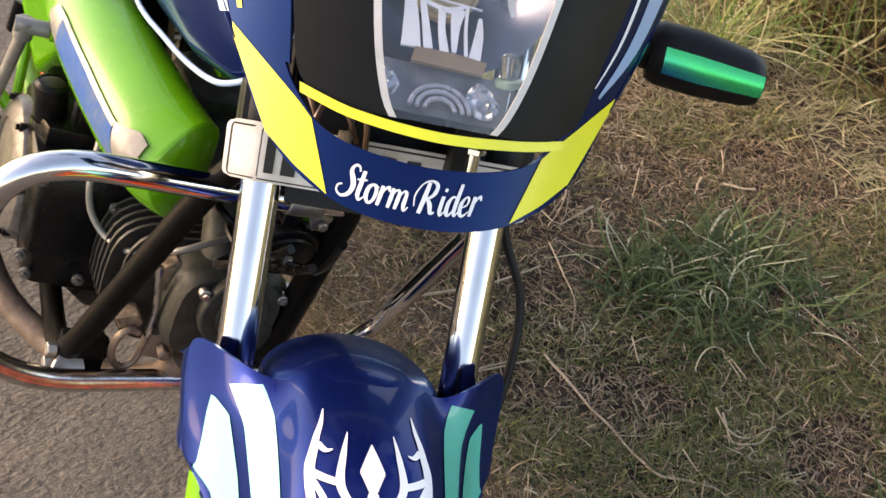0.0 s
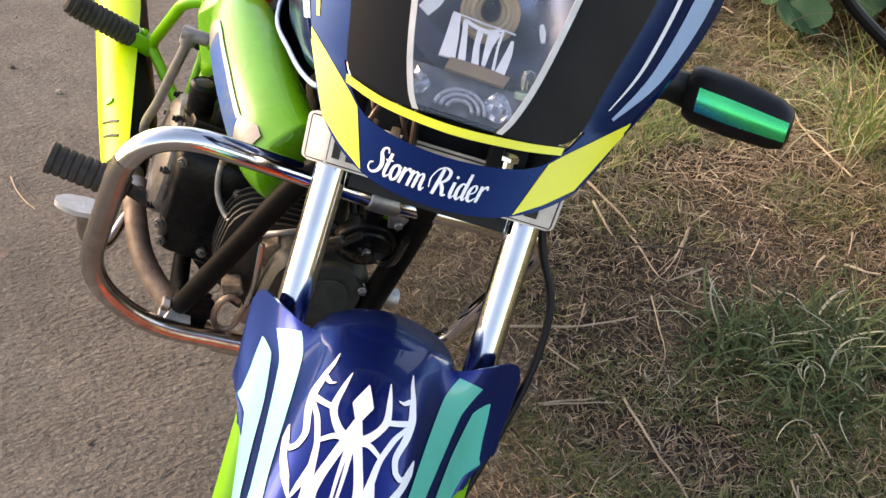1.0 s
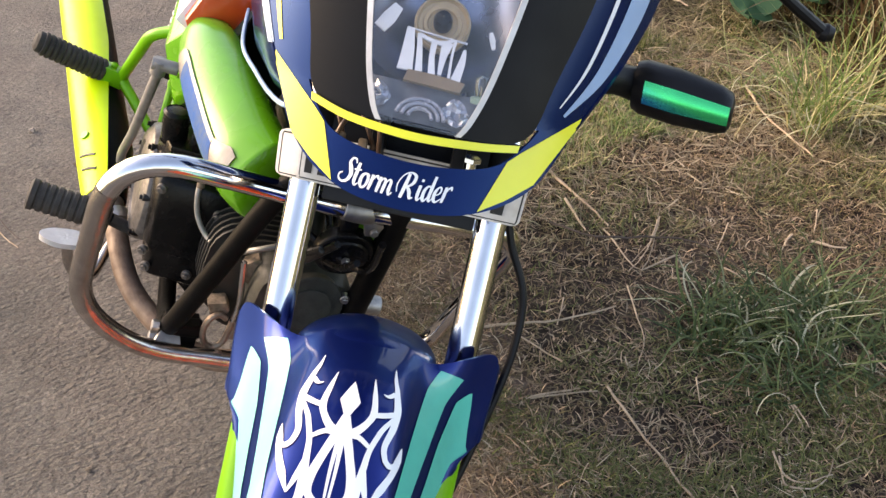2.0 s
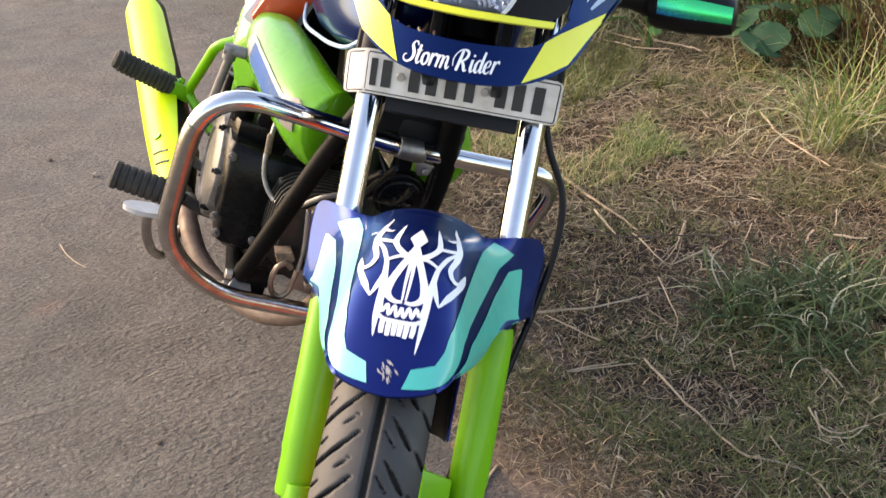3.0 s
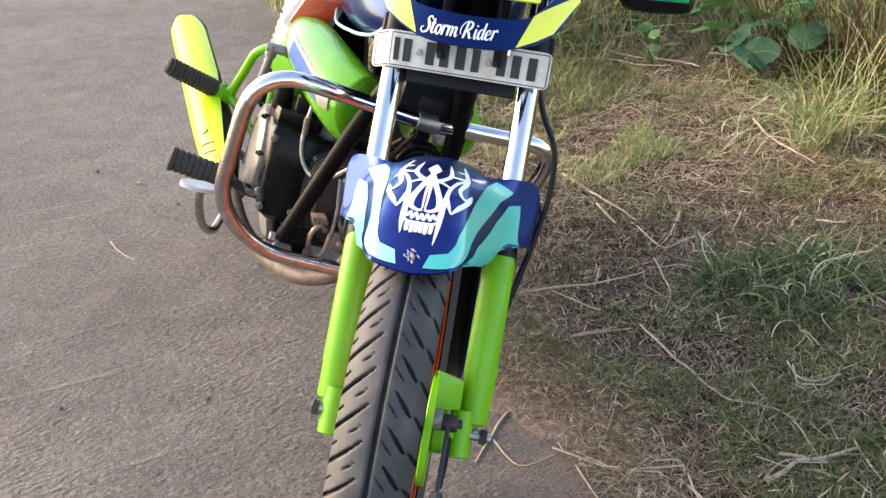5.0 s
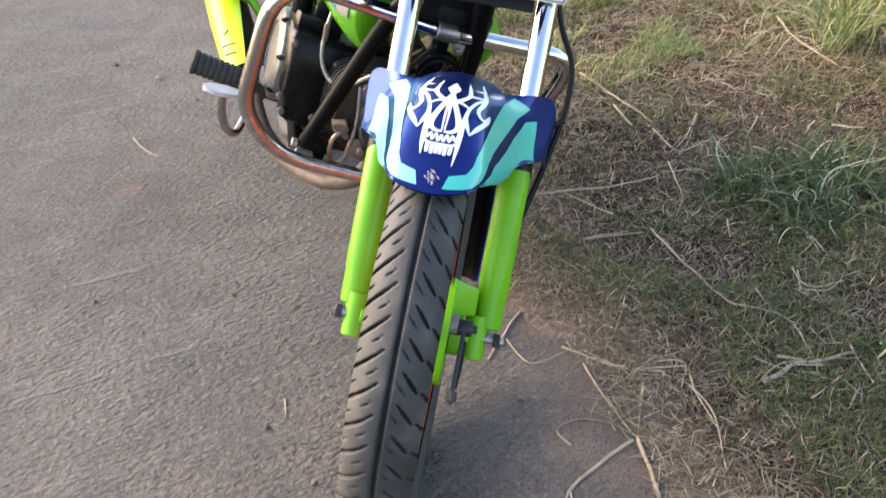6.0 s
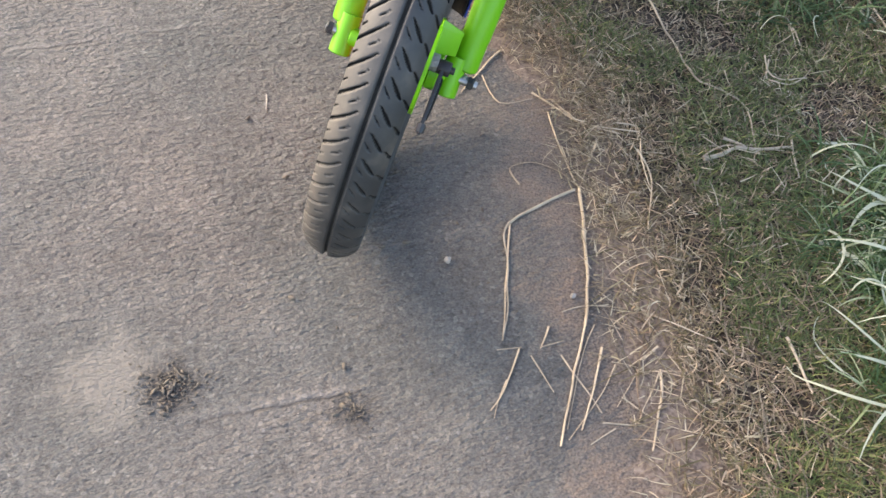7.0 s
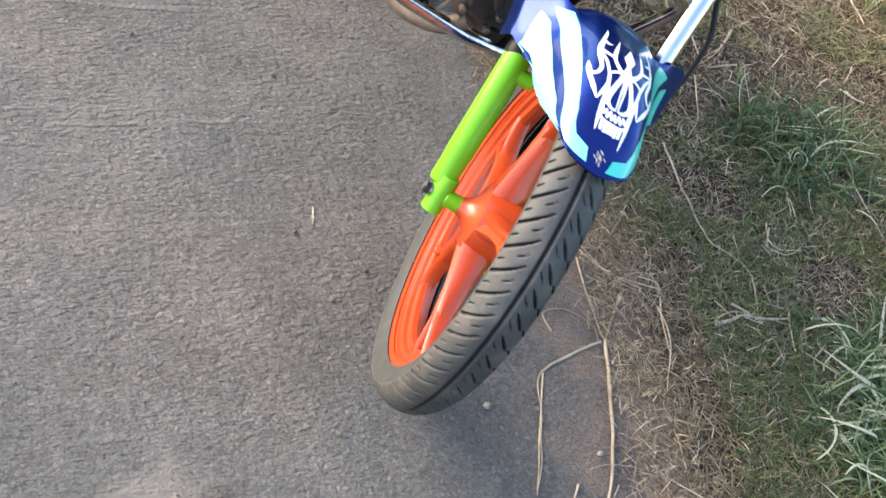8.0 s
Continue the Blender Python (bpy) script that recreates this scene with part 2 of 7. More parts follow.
def asphalt_material():
    """Worn chip-seal: stones of several greys in a dusty binder, stains, pale scrapes, soil washed over the edge."""
    m = bpy.data.materials.new("worn_asphalt")
    m.use_nodes = True
    nt = m.node_tree
    L = nt.links.new
    b = nt.nodes["Principled BSDF"]
    co = nt.nodes.new("ShaderNodeTexCoord")

    def noise_at(scale, detail, vector=None, rough=0.55):
        n = nt.nodes.new("ShaderNodeTexNoise")
        n.inputs["Scale"].default_value, n.inputs["Detail"].default_value, n.inputs["Roughness"].default_value = scale, detail, rough
        L(vector or co.outputs["Object"], n.inputs["Vector"])
        return n.outputs[0]

    def ramp(value, *stops):
        r = nt.nodes.new("ShaderNodeValToRGB")
        e = r.color_ramp.elements
        while len(e) < len(stops):
            e.new(0.5)
        for k, (pos, c) in enumerate(stops):
            e[k].position, e[k].color = pos, (*c, 1)
        L(value, r.inputs[0])
        return r.outputs[0]

    def mixed(a, c, factor, kind="MIX"):
        x = nt.nodes.new("ShaderNodeMix")
        x.data_type, x.blend_type = "RGBA", kind
        for socket, value in ((x.inputs[0], factor), (x.inputs[6], a), (x.inputs[7], c)):
            if isinstance(value, (int, float)):
                socket.default_value = value
            elif isinstance(value, tuple):
                socket.default_value = (*value, 1)
            else:
                L(value, socket)
        return x.outputs[2]

    def maths(op, a, c=0.0, d=0.0):
        x = nt.nodes.new("ShaderNodeMath")
        x.operation = op
        for socket, value in zip(x.inputs, (a, c, d)):
            if isinstance(value, (int, float)):
                socket.default_value = value
            else:
                L(value, socket)
        return x.outputs[0]

    vor = nt.nodes.new("ShaderNodeTexVoronoi")
    vor.inputs["Scale"].default_value = 170
    L(co.outputs["Object"], vor.inputs["Vector"])
    tone = nt.nodes.new("ShaderNodeSeparateColor")
    L(vor.outputs["Color"], tone.inputs[0])
    fine, mid, big = noise_at(250, 5), noise_at(7, 7, rough=0.65), noise_at(1.3, 4)
    stones = ramp(tone.outputs[0], (0.0, (0.082, 0.071, 0.063)), (0.5, (0.138, 0.121, 0.107)), (0.94, (0.172, 0.152, 0.134)), (1.0, (0.28, 0.25, 0.22)))
    binder = ramp(fine, (0.36, (0.088, 0.077, 0.069)), (0.64, (0.190, 0.168, 0.147)))
    col = mixed(stones, binder, 0.55)
    stain = ramp(maths("MULTIPLY", maths("ADD", mid, big), 0.5), (0.38, (0.77, 0.785, 0.795)), (0.52, (1.045, 1.07, 1.08)), (0.64, (1.33, 1.325, 1.31)))
    col = mixed(col, stain, 1.0, "MULTIPLY")
    # shade inside small pits, put into the colour as dark specks
    pits = ramp(noise_at(105, 3, rough=0.7), (0.27, (0.50, 0.49, 0.48)), (0.35, (0.97, 0.97, 0.97)), (0.66, (1.04, 1.04, 1.03)))
    col = mixed(col, pits, 1.0, "MULTIPLY")
    # short pits and ridges, raked aslant by the roller; shade put into the colour
    rake = nt.nodes.new("ShaderNodeMapping")
    rake.vector_type = "TEXTURE"
    rake.inputs["Rotation"].default_value, rake.inputs["Scale"].default_value = (0, 0, radians(29)), (1.0, 0.42, 1)
    L(co.outputs["Object"], rake.inputs["Vector"])
    coarse = nt.nodes.new("ShaderNodeMapping")
    coarse.vector_type = "TEXTURE"
    coarse.inputs["Rotation"].default_value, coarse.inputs["Scale"].default_value = (0, 0, radians(29)), (1.3, 0.74, 1)
    L(co.outputs["Object"], coarse.inputs["Vector"])
    dent_shade = ramp(noise_at(88, 4, coarse.outputs[0], 0.62), (0.30, (0.60, 0.59, 0.58)), (0.40, (0.95, 0.95, 0.95)), (0.60, (1.0, 1.0, 1.0)), (0.72, (1.20, 1.19, 1.17)))
    col = mixed(col, dent_shade, 1.0, "MULTIPLY")
    ridges = noise_at(26, 5, rake.outputs[0], 0.62)
    col = mixed(col, ramp(ridges, (0.30, (0.80, 0.79, 0.79)), (0.44, (0.985, 0.985, 0.985)), (0.66, (1.07, 1.06, 1.05))), 1.0, "MULTIPLY")
    col = mixed(col, ramp(noise_at(120, 3, rake.outputs[0], 0.65), (0.32, (0.58, 0.57, 0.56)), (0.40, (0.96, 0.96, 0.96)), (0.62, (1.0, 1.0, 1.0)), (0.74, (1.22, 1.20, 1.18))), 1.0, "MULTIPLY")
    col = mixed(col, ramp(noise_at(2.4, 3, rough=0.6), (0.36, (0.965, 1.010, 1.02)), (0.62, (1.025, 0.998, 0.985))), 1.0, "MULTIPLY")
    # faint pale scrapes, drawn out across the road
    turn = nt.nodes.new("ShaderNodeMapping")
    turn.vector_type = "TEXTURE"
    turn.inputs["Rotation"].default_value, turn.inputs["Scale"].default_value = (0, 0, radians(29)), (1.1, 0.045, 1)
    L(co.outputs["Object"], turn.inputs["Vector"])
    scrape = nt.nodes.new("ShaderNodeMapRange")
    scrape.inputs[1].default_value, scrape.inputs[2].default_value, scrape.inputs[4].default_value = 0.61, 0.76, 0.5
    L(noise_at(1.7, 3, turn.outputs[0]), scrape.inputs[0])
    col = mixed(col, (0.23, 0.20, 0.175), scrape.outputs[0])
    sep = nt.nodes.new("ShaderNodeSeparateXYZ")
    L(co.outputs["Object"], sep.inputs[0])

    def band(value, low, high, start, end):
        x = nt.nodes.new("ShaderNodeMapRange")
        for socket, v in zip(list(x.inputs)[1:5], (low, high, start, end)):
            socket.default_value = v
        L(value, x.inputs[0])
        return x.outputs[0]

    # four dragged furrows: a dark cut with a pale lip
    furrow = 0.0
    wobble = maths("MULTIPLY", maths("SUBTRACT", noise_at(14, 4), 0.5), 0.022)
    broken = band(noise_at(9, 3), 0.38, 0.56, 0.0, 1.0)
    for x0, y0, x1, y1 in ((-0.95, 0.745, -0.66, 0.892), (-0.82, 0.435, -0.42, 0.680), (-1.22, 1.296, -0.98, 1.444), (-0.20, -0.150, 0.08, -0.004)):
        reach_ = math.hypot(x1 - x0, y1 - y0)
        ux, uy = (x1 - x0) / reach_, (y1 - y0) / reach_
        dx, dy = maths("SUBTRACT", sep.outputs[0], x0), maths("SUBTRACT", sep.outputs[1], y0)
        run = maths("ADD", maths("MULTIPLY", dx, ux), maths("MULTIPLY", dy, uy))
        wide = maths("ADD", maths("SUBTRACT", maths("MULTIPLY", dy, ux), maths("MULTIPLY", dx, uy)), wobble)
        inside = maths("MULTIPLY", maths("MULTIPLY", band(run, 0.0, 0.06, 0.0, 1.0), band(run, reach_ - 0.06, reach_, 1.0, 0.0)), broken)
        cut = maths("MULTIPLY", band(maths("ABSOLUTE", wide), 0.0008, 0.0040, 0.75, 0.0), inside)
        lip = maths("MULTIPLY", band(maths("ABSOLUTE", maths("SUBTRACT", wide, 0.008)), 0.002, 0.009, 0.36, 0.0), inside)
        col = mixed(mixed(col, (0.26, 0.23, 0.205), lip), (0.055, 0.047, 0.041), cut)
        furrow = maths("ADD", furrow, maths("SUBTRACT", lip, cut))
    # soil washed over the verge side
    off = maths("ADD", maths("MULTIPLY", maths("SUBTRACT", sep.outputs[0], 0.39), 0.940), maths("MULTIPLY", maths("SUBTRACT", sep.outputs[1], 0.36), 0.342))
    reach = nt.nodes.new("ShaderNodeMapRange")
    reach.inputs[1].default_value, reach.inputs[2].default_value = -0.17, -0.02
    L(maths("ADD", off, maths("MULTIPLY", maths("SUBTRACT", mid, 0.5), 0.55)), reach.inputs[0])
    col = mixed(col, ramp(fine, (0.35, (0.125, 0.088, 0.066)), (0.65, (0.28, 0.205, 0.155))), reach.outputs[0])
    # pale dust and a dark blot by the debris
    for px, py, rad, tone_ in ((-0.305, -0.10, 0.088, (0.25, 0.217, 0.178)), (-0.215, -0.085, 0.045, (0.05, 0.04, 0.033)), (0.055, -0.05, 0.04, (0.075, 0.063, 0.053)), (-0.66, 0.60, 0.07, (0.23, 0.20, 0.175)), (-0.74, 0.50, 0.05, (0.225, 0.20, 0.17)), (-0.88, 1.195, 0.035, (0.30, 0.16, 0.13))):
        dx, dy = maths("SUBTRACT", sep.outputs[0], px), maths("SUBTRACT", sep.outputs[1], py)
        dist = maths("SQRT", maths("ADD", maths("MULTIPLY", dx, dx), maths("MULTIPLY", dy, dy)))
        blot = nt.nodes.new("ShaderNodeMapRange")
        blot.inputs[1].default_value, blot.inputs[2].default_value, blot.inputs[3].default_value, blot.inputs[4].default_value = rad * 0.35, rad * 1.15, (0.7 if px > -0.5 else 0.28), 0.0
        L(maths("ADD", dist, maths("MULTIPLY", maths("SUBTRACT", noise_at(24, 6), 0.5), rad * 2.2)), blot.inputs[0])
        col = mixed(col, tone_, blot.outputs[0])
    L(col, b.inputs["Base Color"])
    # coarse dents, deepest where the surface has worn open
    dents = noise_at(74, 3, coarse.outputs[0], 0.5)
    open_worn = nt.nodes.new("ShaderNodeMapRange")
    open_worn.inputs[1].default_value, open_worn.inputs[2].default_value, open_worn.inputs[3].default_value, open_worn.inputs[4].default_value = 0.38, 0.60, 0.45, 1.0
    L(noise_at(3.2, 4, rough=0.6), open_worn.inputs[0])
    # dents flattened on the near side to fit the camera's view
    near_flatten = nt.nodes.new("ShaderNodeMapRange")
    near_flatten.inputs[1].default_value, near_flatten.inputs[2].default_value, near_flatten.inputs[3].default_value, near_flatten.inputs[4].default_value = -0.15, 0.35, 0.65, 1.0
    L(sep.outputs[1], near_flatten.inputs[0])
    height = maths("MULTIPLY_ADD", noise_at(330, 3, rake.outputs[0], 0.6), 1.5, maths("MULTIPLY", vor.outputs["Distance"], -0.6))
    height = maths("MULTIPLY_ADD", mid, 1.2, height)
    height = maths("MULTIPLY_ADD", noise_at(95, 4, rake.outputs[0], 0.6), 2.8, height)
    height = maths("MULTIPLY_ADD", ridges, 1.8, height)
    height = maths("MULTIPLY_ADD", maths("MULTIPLY", maths("MULTIPLY", dents, open_worn.outputs[0]), near_flatten.outputs[0]), 9.0, height)
    height = maths("MULTIPLY_ADD", furrow, 1.2, height)
    bp = nt.nodes.new("ShaderNodeBump")
    bp.inputs["Strength"].default_value, bp.inputs["Distance"].default_value = 0.9, 0.0032
    L(height, bp.inputs["Height"])
    L(bp.outputs[0], b.inputs["Normal"])
    b.inputs["Roughness"].default_value = 0.85
    b.inputs["Specular IOR Level"].default_value = 0.3
    return m


ASPHALT = asphalt_material()
DUST = material("pale_dust", (0.36, 0.31, 0.25), 0.9, 0, 0, 0.15, 60, 0.5, 300, dark=(0.22, 0.19, 0.16))
DEBRIS = material("dark_debris", (0.07, 0.056, 0.044), 0.9, 0, 0, 0.2, 90, 0.8, 200, dark=(0.15, 0.12, 0.085))
SOIL = material("dry_soil", (0.060, 0.043, 0.031), 0.95, 0, 0, 0.2, 30, 0.9, 120, dark=(0.016, 0.011, 0.008), spec=0.2)


def worn_shoulder(m):
    """Bare, worn soil, paler and pinker, along the road's edge."""
    nt = m.node_tree
    L = nt.links.new
    ramp = [n for n in nt.nodes if n.bl_idname == "ShaderNodeValToRGB"][0]
    co, sep, wave, add, reach, mix, fine, pale = (nt.nodes.new("ShaderNode" + k) for k in ("TexCoord", "SeparateXYZ", "TexNoise", "Math", "MapRange", "Mix", "TexNoise", "ValToRGB"))
    L(co.outputs["Object"], sep.inputs[0])
    dot = nt.nodes.new("ShaderNodeVectorMath")
    dot.operation, dot.inputs[1].default_value = "DOT_PRODUCT", (0.940, 0.342, 0)
    L(co.outputs["Object"], dot.inputs[0])
    wave.inputs["Scale"].default_value, wave.inputs["Detail"].default_value = 9, 5
    L(co.outputs["Object"], wave.inputs["Vector"])
    add.operation, add.inputs[1].default_value = "MULTIPLY_ADD", 0.22
    L(wave.outputs[0], add.inputs[0])
    L(dot.outputs["Value"], add.inputs[2])
    reach.inputs[1].default_value, reach.inputs[2].default_value, reach.inputs[3].default_value, reach.inputs[4].default_value = 0.635, 0.735, 1.0, 0.0
    L(add.outputs[0], reach.inputs[0])
    fine.inputs["Scale"].default_value, fine.inputs["Detail"].default_value = 140, 5
    L(co.outputs["Object"], fine.inputs["Vector"])
    e = pale.color_ramp.elements
    e[0].position, e[0].color = 0.35, (0.105, 0.074, 0.056, 1)
    e[1].position, e[1].color = 0.66, (0.235, 0.175, 0.135, 1)
    L(fine.outputs[0], pale.inputs[0])
    mix.data_type = "RGBA"
    L(reach.outputs[0], mix.inputs[0])
    L(ramp.outputs[0], mix.inputs[6])
    L(pale.outputs[0], mix.inputs[7])
    L(mix.outputs[2], nt.nodes["Principled BSDF"].inputs["Base Color"])


worn_shoulder(SOIL)
STRAW = material("straw", (0.45, 0.355, 0.25), 0.75, 0, 0, 0.15, 45, 0.4, 200, dark=(0.27, 0.20, 0.135), spec=0.2)
TWIG = material("dark_twig", (0.07, 0.05, 0.036), 0.8, 0, 0, 0.2, 60, 0.3, 200)
STONE = material("pale_stone", (0.45, 0.42, 0.38), 0.8, 0, 0, 0.15, 120, 0.4, 200)


def blades_material(name, colours, patch, patch_scale, through=0.25):
    """Grass: each blade takes its colour from a run of dry and green tones, in patches."""
    m = bpy.data.materials.new(name)
    m.use_nodes = True
    nt = m.node_tree
    L = nt.links.new
    b = nt.nodes["Principled BSDF"]
    geo = nt.nodes.new("ShaderNodeNewGeometry")
    co = nt.nodes.new("ShaderNodeTexCoord")
    n = nt.nodes.new("ShaderNodeTexNoise")
    n.inputs["Scale"].default_value, n.inputs["Detail"].default_value = patch_scale, 3
    L(co.outputs["Object"], n.inputs["Vector"])
    mr = nt.nodes.new("ShaderNodeMapRange")
    mr.inputs[1].default_value, mr.inputs[2].default_value = 0.35, 0.65
    L(n.outputs[0], mr.inputs[0])
    mix = nt.nodes.new("ShaderNodeMath")
    mix.operation, mix.inputs[1].default_value = "MULTIPLY", patch
    L(mr.outputs[0], mix.inputs[0])
    rnd = nt.nodes.new("ShaderNodeMath")
    rnd.operation, rnd.inputs[1].default_value = "MULTIPLY_ADD", 1 - patch
    L(geo.outputs["Random Per Island"], rnd.inputs[0])
    L(mix.outputs[0], rnd.inputs[2])
    ramp = nt.nodes.new("ShaderNodeValToRGB")
    el = ramp.color_ramp.elements
    while len(el) < len(colours):
        el.new(0.5)
    for k, c in enumerate(colours):
        el[k].position, el[k].color = k / (len(colours) - 1), (*c, 1)
    L(rnd.outputs[0], ramp.inputs[0])
    L(ramp.outputs[0], b.inputs["Base Color"])
    b.inputs["Roughness"].default_value = 0.6
    b.inputs["Specular IOR Level"].default_value = 0.3
    tr = nt.nodes.new("ShaderNodeBsdfTranslucent")
    L(ramp.outputs[0], tr.inputs[0])
    ms = nt.nodes.new("ShaderNodeMixShader")
    ms.inputs[0].default_value = through
    L(b.outputs[0], ms.inputs[1])
    L(tr.outputs[0], ms.inputs[2])
    L(ms.outputs[0], nt.nodes["Material Output"].inputs[0])
    return m


THATCH = blades_material("thatch_blades", ((0.036, 0.024, 0.015), (0.204, 0.154, 0.069), (0.065, 0.059, 0.021), (0.396, 0.271, 0.162), (0.106, 0.061, 0.040), (0.258, 0.201, 0.099), (0.055, 0.035, 0.024), (0.636, 0.463, 0.297), (0.132, 0.079, 0.052), (0.850, 0.734, 0.521)), 0.22, 5.0)
# brighter run of the thatch tones, with sunlight put into the colours
SUNLIT_HAY = blades_material("sunlit_hay_blades", ((0.17, 0.19, 0.07), (0.40, 0.34, 0.18), (0.10, 0.080, 0.045), (0.58, 0.48, 0.30), (0.24, 0.24, 0.10), (0.80, 0.69, 0.48)), 0.3, 3.0)
TUFT = blades_material("green_tuft_blades", ((0.018, 0.034, 0.010), (0.055, 0.090, 0.028), (0.028, 0.048, 0.014), (0.130, 0.175, 0.062), (0.070, 0.100, 0.034), (0.50, 0.50, 0.31)), 0.12, 6.0)
MOWN = blades_material("short_green_blades", ((0.030, 0.041, 0.010), (0.120, 0.144, 0.039), (0.041, 0.052, 0.014), (0.239, 0.242, 0.082), (0.068, 0.077, 0.023), (0.479, 0.397, 0.206)), 0.2, 7.0)
LUSH = blades_material("lush_tuft_blades", ((0.024, 0.046, 0.012), (0.092, 0.140, 0.042), (0.045, 0.075, 0.022), (0.200, 0.245, 0.090), (0.52, 0.50, 0.31)), 0.12, 6.0)
DEAD = blades_material("dead_weed_stalks", ((0.030, 0.020, 0.012), (0.085, 0.050, 0.026), (0.15, 0.085, 0.040), (0.06, 0.075, 0.025), (0.30, 0.20, 0.10)), 0.35, 3.0)
LITTER = blades_material("straw_litter", ((0.120, 0.084, 0.056), (0.300, 0.225, 0.140), (0.170, 0.125, 0.078), (0.560, 0.450, 0.300), (0.230, 0.190, 0.090)), 0.15, 5.0)
TALL = blades_material("tall_grass_blades", ((0.07, 0.14, 0.03), (0.13, 0.22, 0.05), (0.22, 0.28, 0.09), (0.40, 0.36, 0.17), (0.54, 0.46, 0.26), (0.20, 0.13, 0.07)), 0.3, 3.0)
DRYTUFT = blades_material("bleached_blades", ((0.26, 0.32, 0.14), (0.50, 0.48, 0.32), (0.66, 0.60, 0.46)), 0.15, 6.0)
LEAF = blades_material("broad_leaf", ((0.05, 0.13, 0.03), (0.08, 0.18, 0.05), (0.12, 0.22, 0.06)), 0.2, 8.0)
DARKLEAF = blades_material("dark_broad_leaf", ((0.020, 0.065, 0.030), (0.035, 0.095, 0.042), (0.06, 0.13, 0.05)), 0.2, 8.0)
# ---- shapes: each gives (vertices, faces) ----
def joined(*shapes):
    vs, fs = [], []
    for v, f in shapes:
        k = len(vs)
        vs += [tuple(p) for p in v]
        fs += [tuple(i + k for i in face) for face in f]
    return vs, fs


def moved(shape, m):
    return [tuple(m @ Vector(p)) for p in shape[0]], shape[1]


def smooth_path(points, steps=8, closed=False):
    """A rounded line through the points (Catmull-Rom)."""
    p = [Vector(q) for q in points]
    n = len(p)
    out = []
    for i in range(n if closed else n - 1):
        a, b, c, d = (p[j % n] if closed else p[min(max(j, 0), n - 1)] for j in (i - 1, i, i + 1, i + 2))
        for s in range(steps):
            t = s / steps
            out.append(0.5 * (2 * b + (c - a) * t + (2 * a - 5 * b + 4 * c - d) * t * t + (3 * b - a - 3 * c + d) * t ** 3))
    if not closed:
        out.append(p[-1])
    return out


def bent_path(points, radius, steps=6):
    """Straight runs with rounded corners, as a bent pipe."""
    p = [Vector(q) for q in points]
    out = [p[0]]
    for a, b, c in zip(p, p[1:], p[2:]):
        r = min(radius, (b - a).length * 0.48, (c - b).length * 0.48)
        s, e = b + (a - b).normalized() * r, b + (c - b).normalized() * r
        for k in range(steps + 1):
            t = k / steps
            out.append((1 - t) ** 2 * s + 2 * t * (1 - t) * b + t * t * e)
    out.append(p[-1])
    return out


def tube(path, radius, sides=12, caps=True, flat=1.0):
    """A pipe along a path; radius is a number or one per point."""
    p = [Vector(q) for q in path]
    n = len(p)
    rs = radius if isinstance(radius, (list, tuple)) else [radius] * n
    tang = [(p[min(i + 1, n - 1)] - p[max(i - 1, 0)]).normalized() for i in range(n)]
    side = tang[0].orthogonal().normalized()
    vs, fs = [], []
    for i in range(n):
        side = (side - tang[i] * side.dot(tang[i])).normalized()
        up = tang[i].cross(side)
        for k in range(sides):
            a = 2 * math.pi * k / sides
            vs.append(tuple(p[i] + rs[i] * (math.cos(a) * side + flat * math.sin(a) * up)))
    for i in range(n - 1):
        for k in range(sides):
            j = (k + 1) % sides
            fs.append((i * sides + k, i * sides + j, (i + 1) * sides + j, (i + 1) * sides + k))
    if caps:
        fs.append(tuple(range(sides - 1, -1, -1)))
        fs.append(tuple((n - 1) * sides + k for k in range(sides)))
    return vs, fs


def lathe(profile, centre, axis, segments=32, closed=False):
    """Turns (radius, height) pairs round an axis."""
    axis = Vector(axis).normalized()
    s = axis.orthogonal().normalized()
    t = axis.cross(s)
    c = Vector(centre)
    n = len(profile)
    vs, fs = [], []
    for k in range(segments):
        a = 2 * math.pi * k / segments
        d = math.cos(a) * s + math.sin(a) * t
        vs += [tuple(c + r * d + h * axis) for r, h in profile]
    for k in range(segments):
        j = (k + 1) % segments
        for i in range(n if closed else n - 1):
            i2 = (i + 1) % n
            fs.append((k * n + i, j * n + i, j * n + i2, k * n + i2))
    return vs, fs


def disc(radius, height, centre, axis, segments=24, edge=0.12):
    """A short turned cylinder with rounded rims, centred on its base."""
    e = min(radius, abs(height)) * edge
    return lathe([(0.0005, 0), (radius - e, 0), (radius, e), (radius, height - e), (radius - e, height), (0.0005, height)], centre, axis, segments)


def loft(rings, caps=True):
    n = len(rings[0])
    vs = [tuple(p) for r in rings for p in r]
    fs = []
    for i in range(len(rings) - 1):
        for k in range(n):
            j = (k + 1) % n
            fs.append((i * n + k, i * n + j, (i + 1) * n + j, (i + 1) * n + k))
    if caps:
        fs.append(tuple(range(n - 1, -1, -1)))
        fs.append(tuple((len(rings) - 1) * n + k for k in range(n)))
    return vs, fs


def box(centre, size, m=None):
    cx, cy, cz = centre
    sx, sy, sz = (s / 2 for s in size)
    vs = [Vector((cx + x * sx, cy + y * sy, cz + z * sz)) for x in (-1, 1) for y in (-1, 1) for z in (-1, 1)]
    if m:
        vs = [m @ v for v in vs]
    return [tuple(v) for v in vs], [(0, 1, 3, 2), (4, 6, 7, 5), (0, 4, 5, 1), (2, 3, 7, 6), (0, 2, 6, 4), (1, 5, 7, 3)]


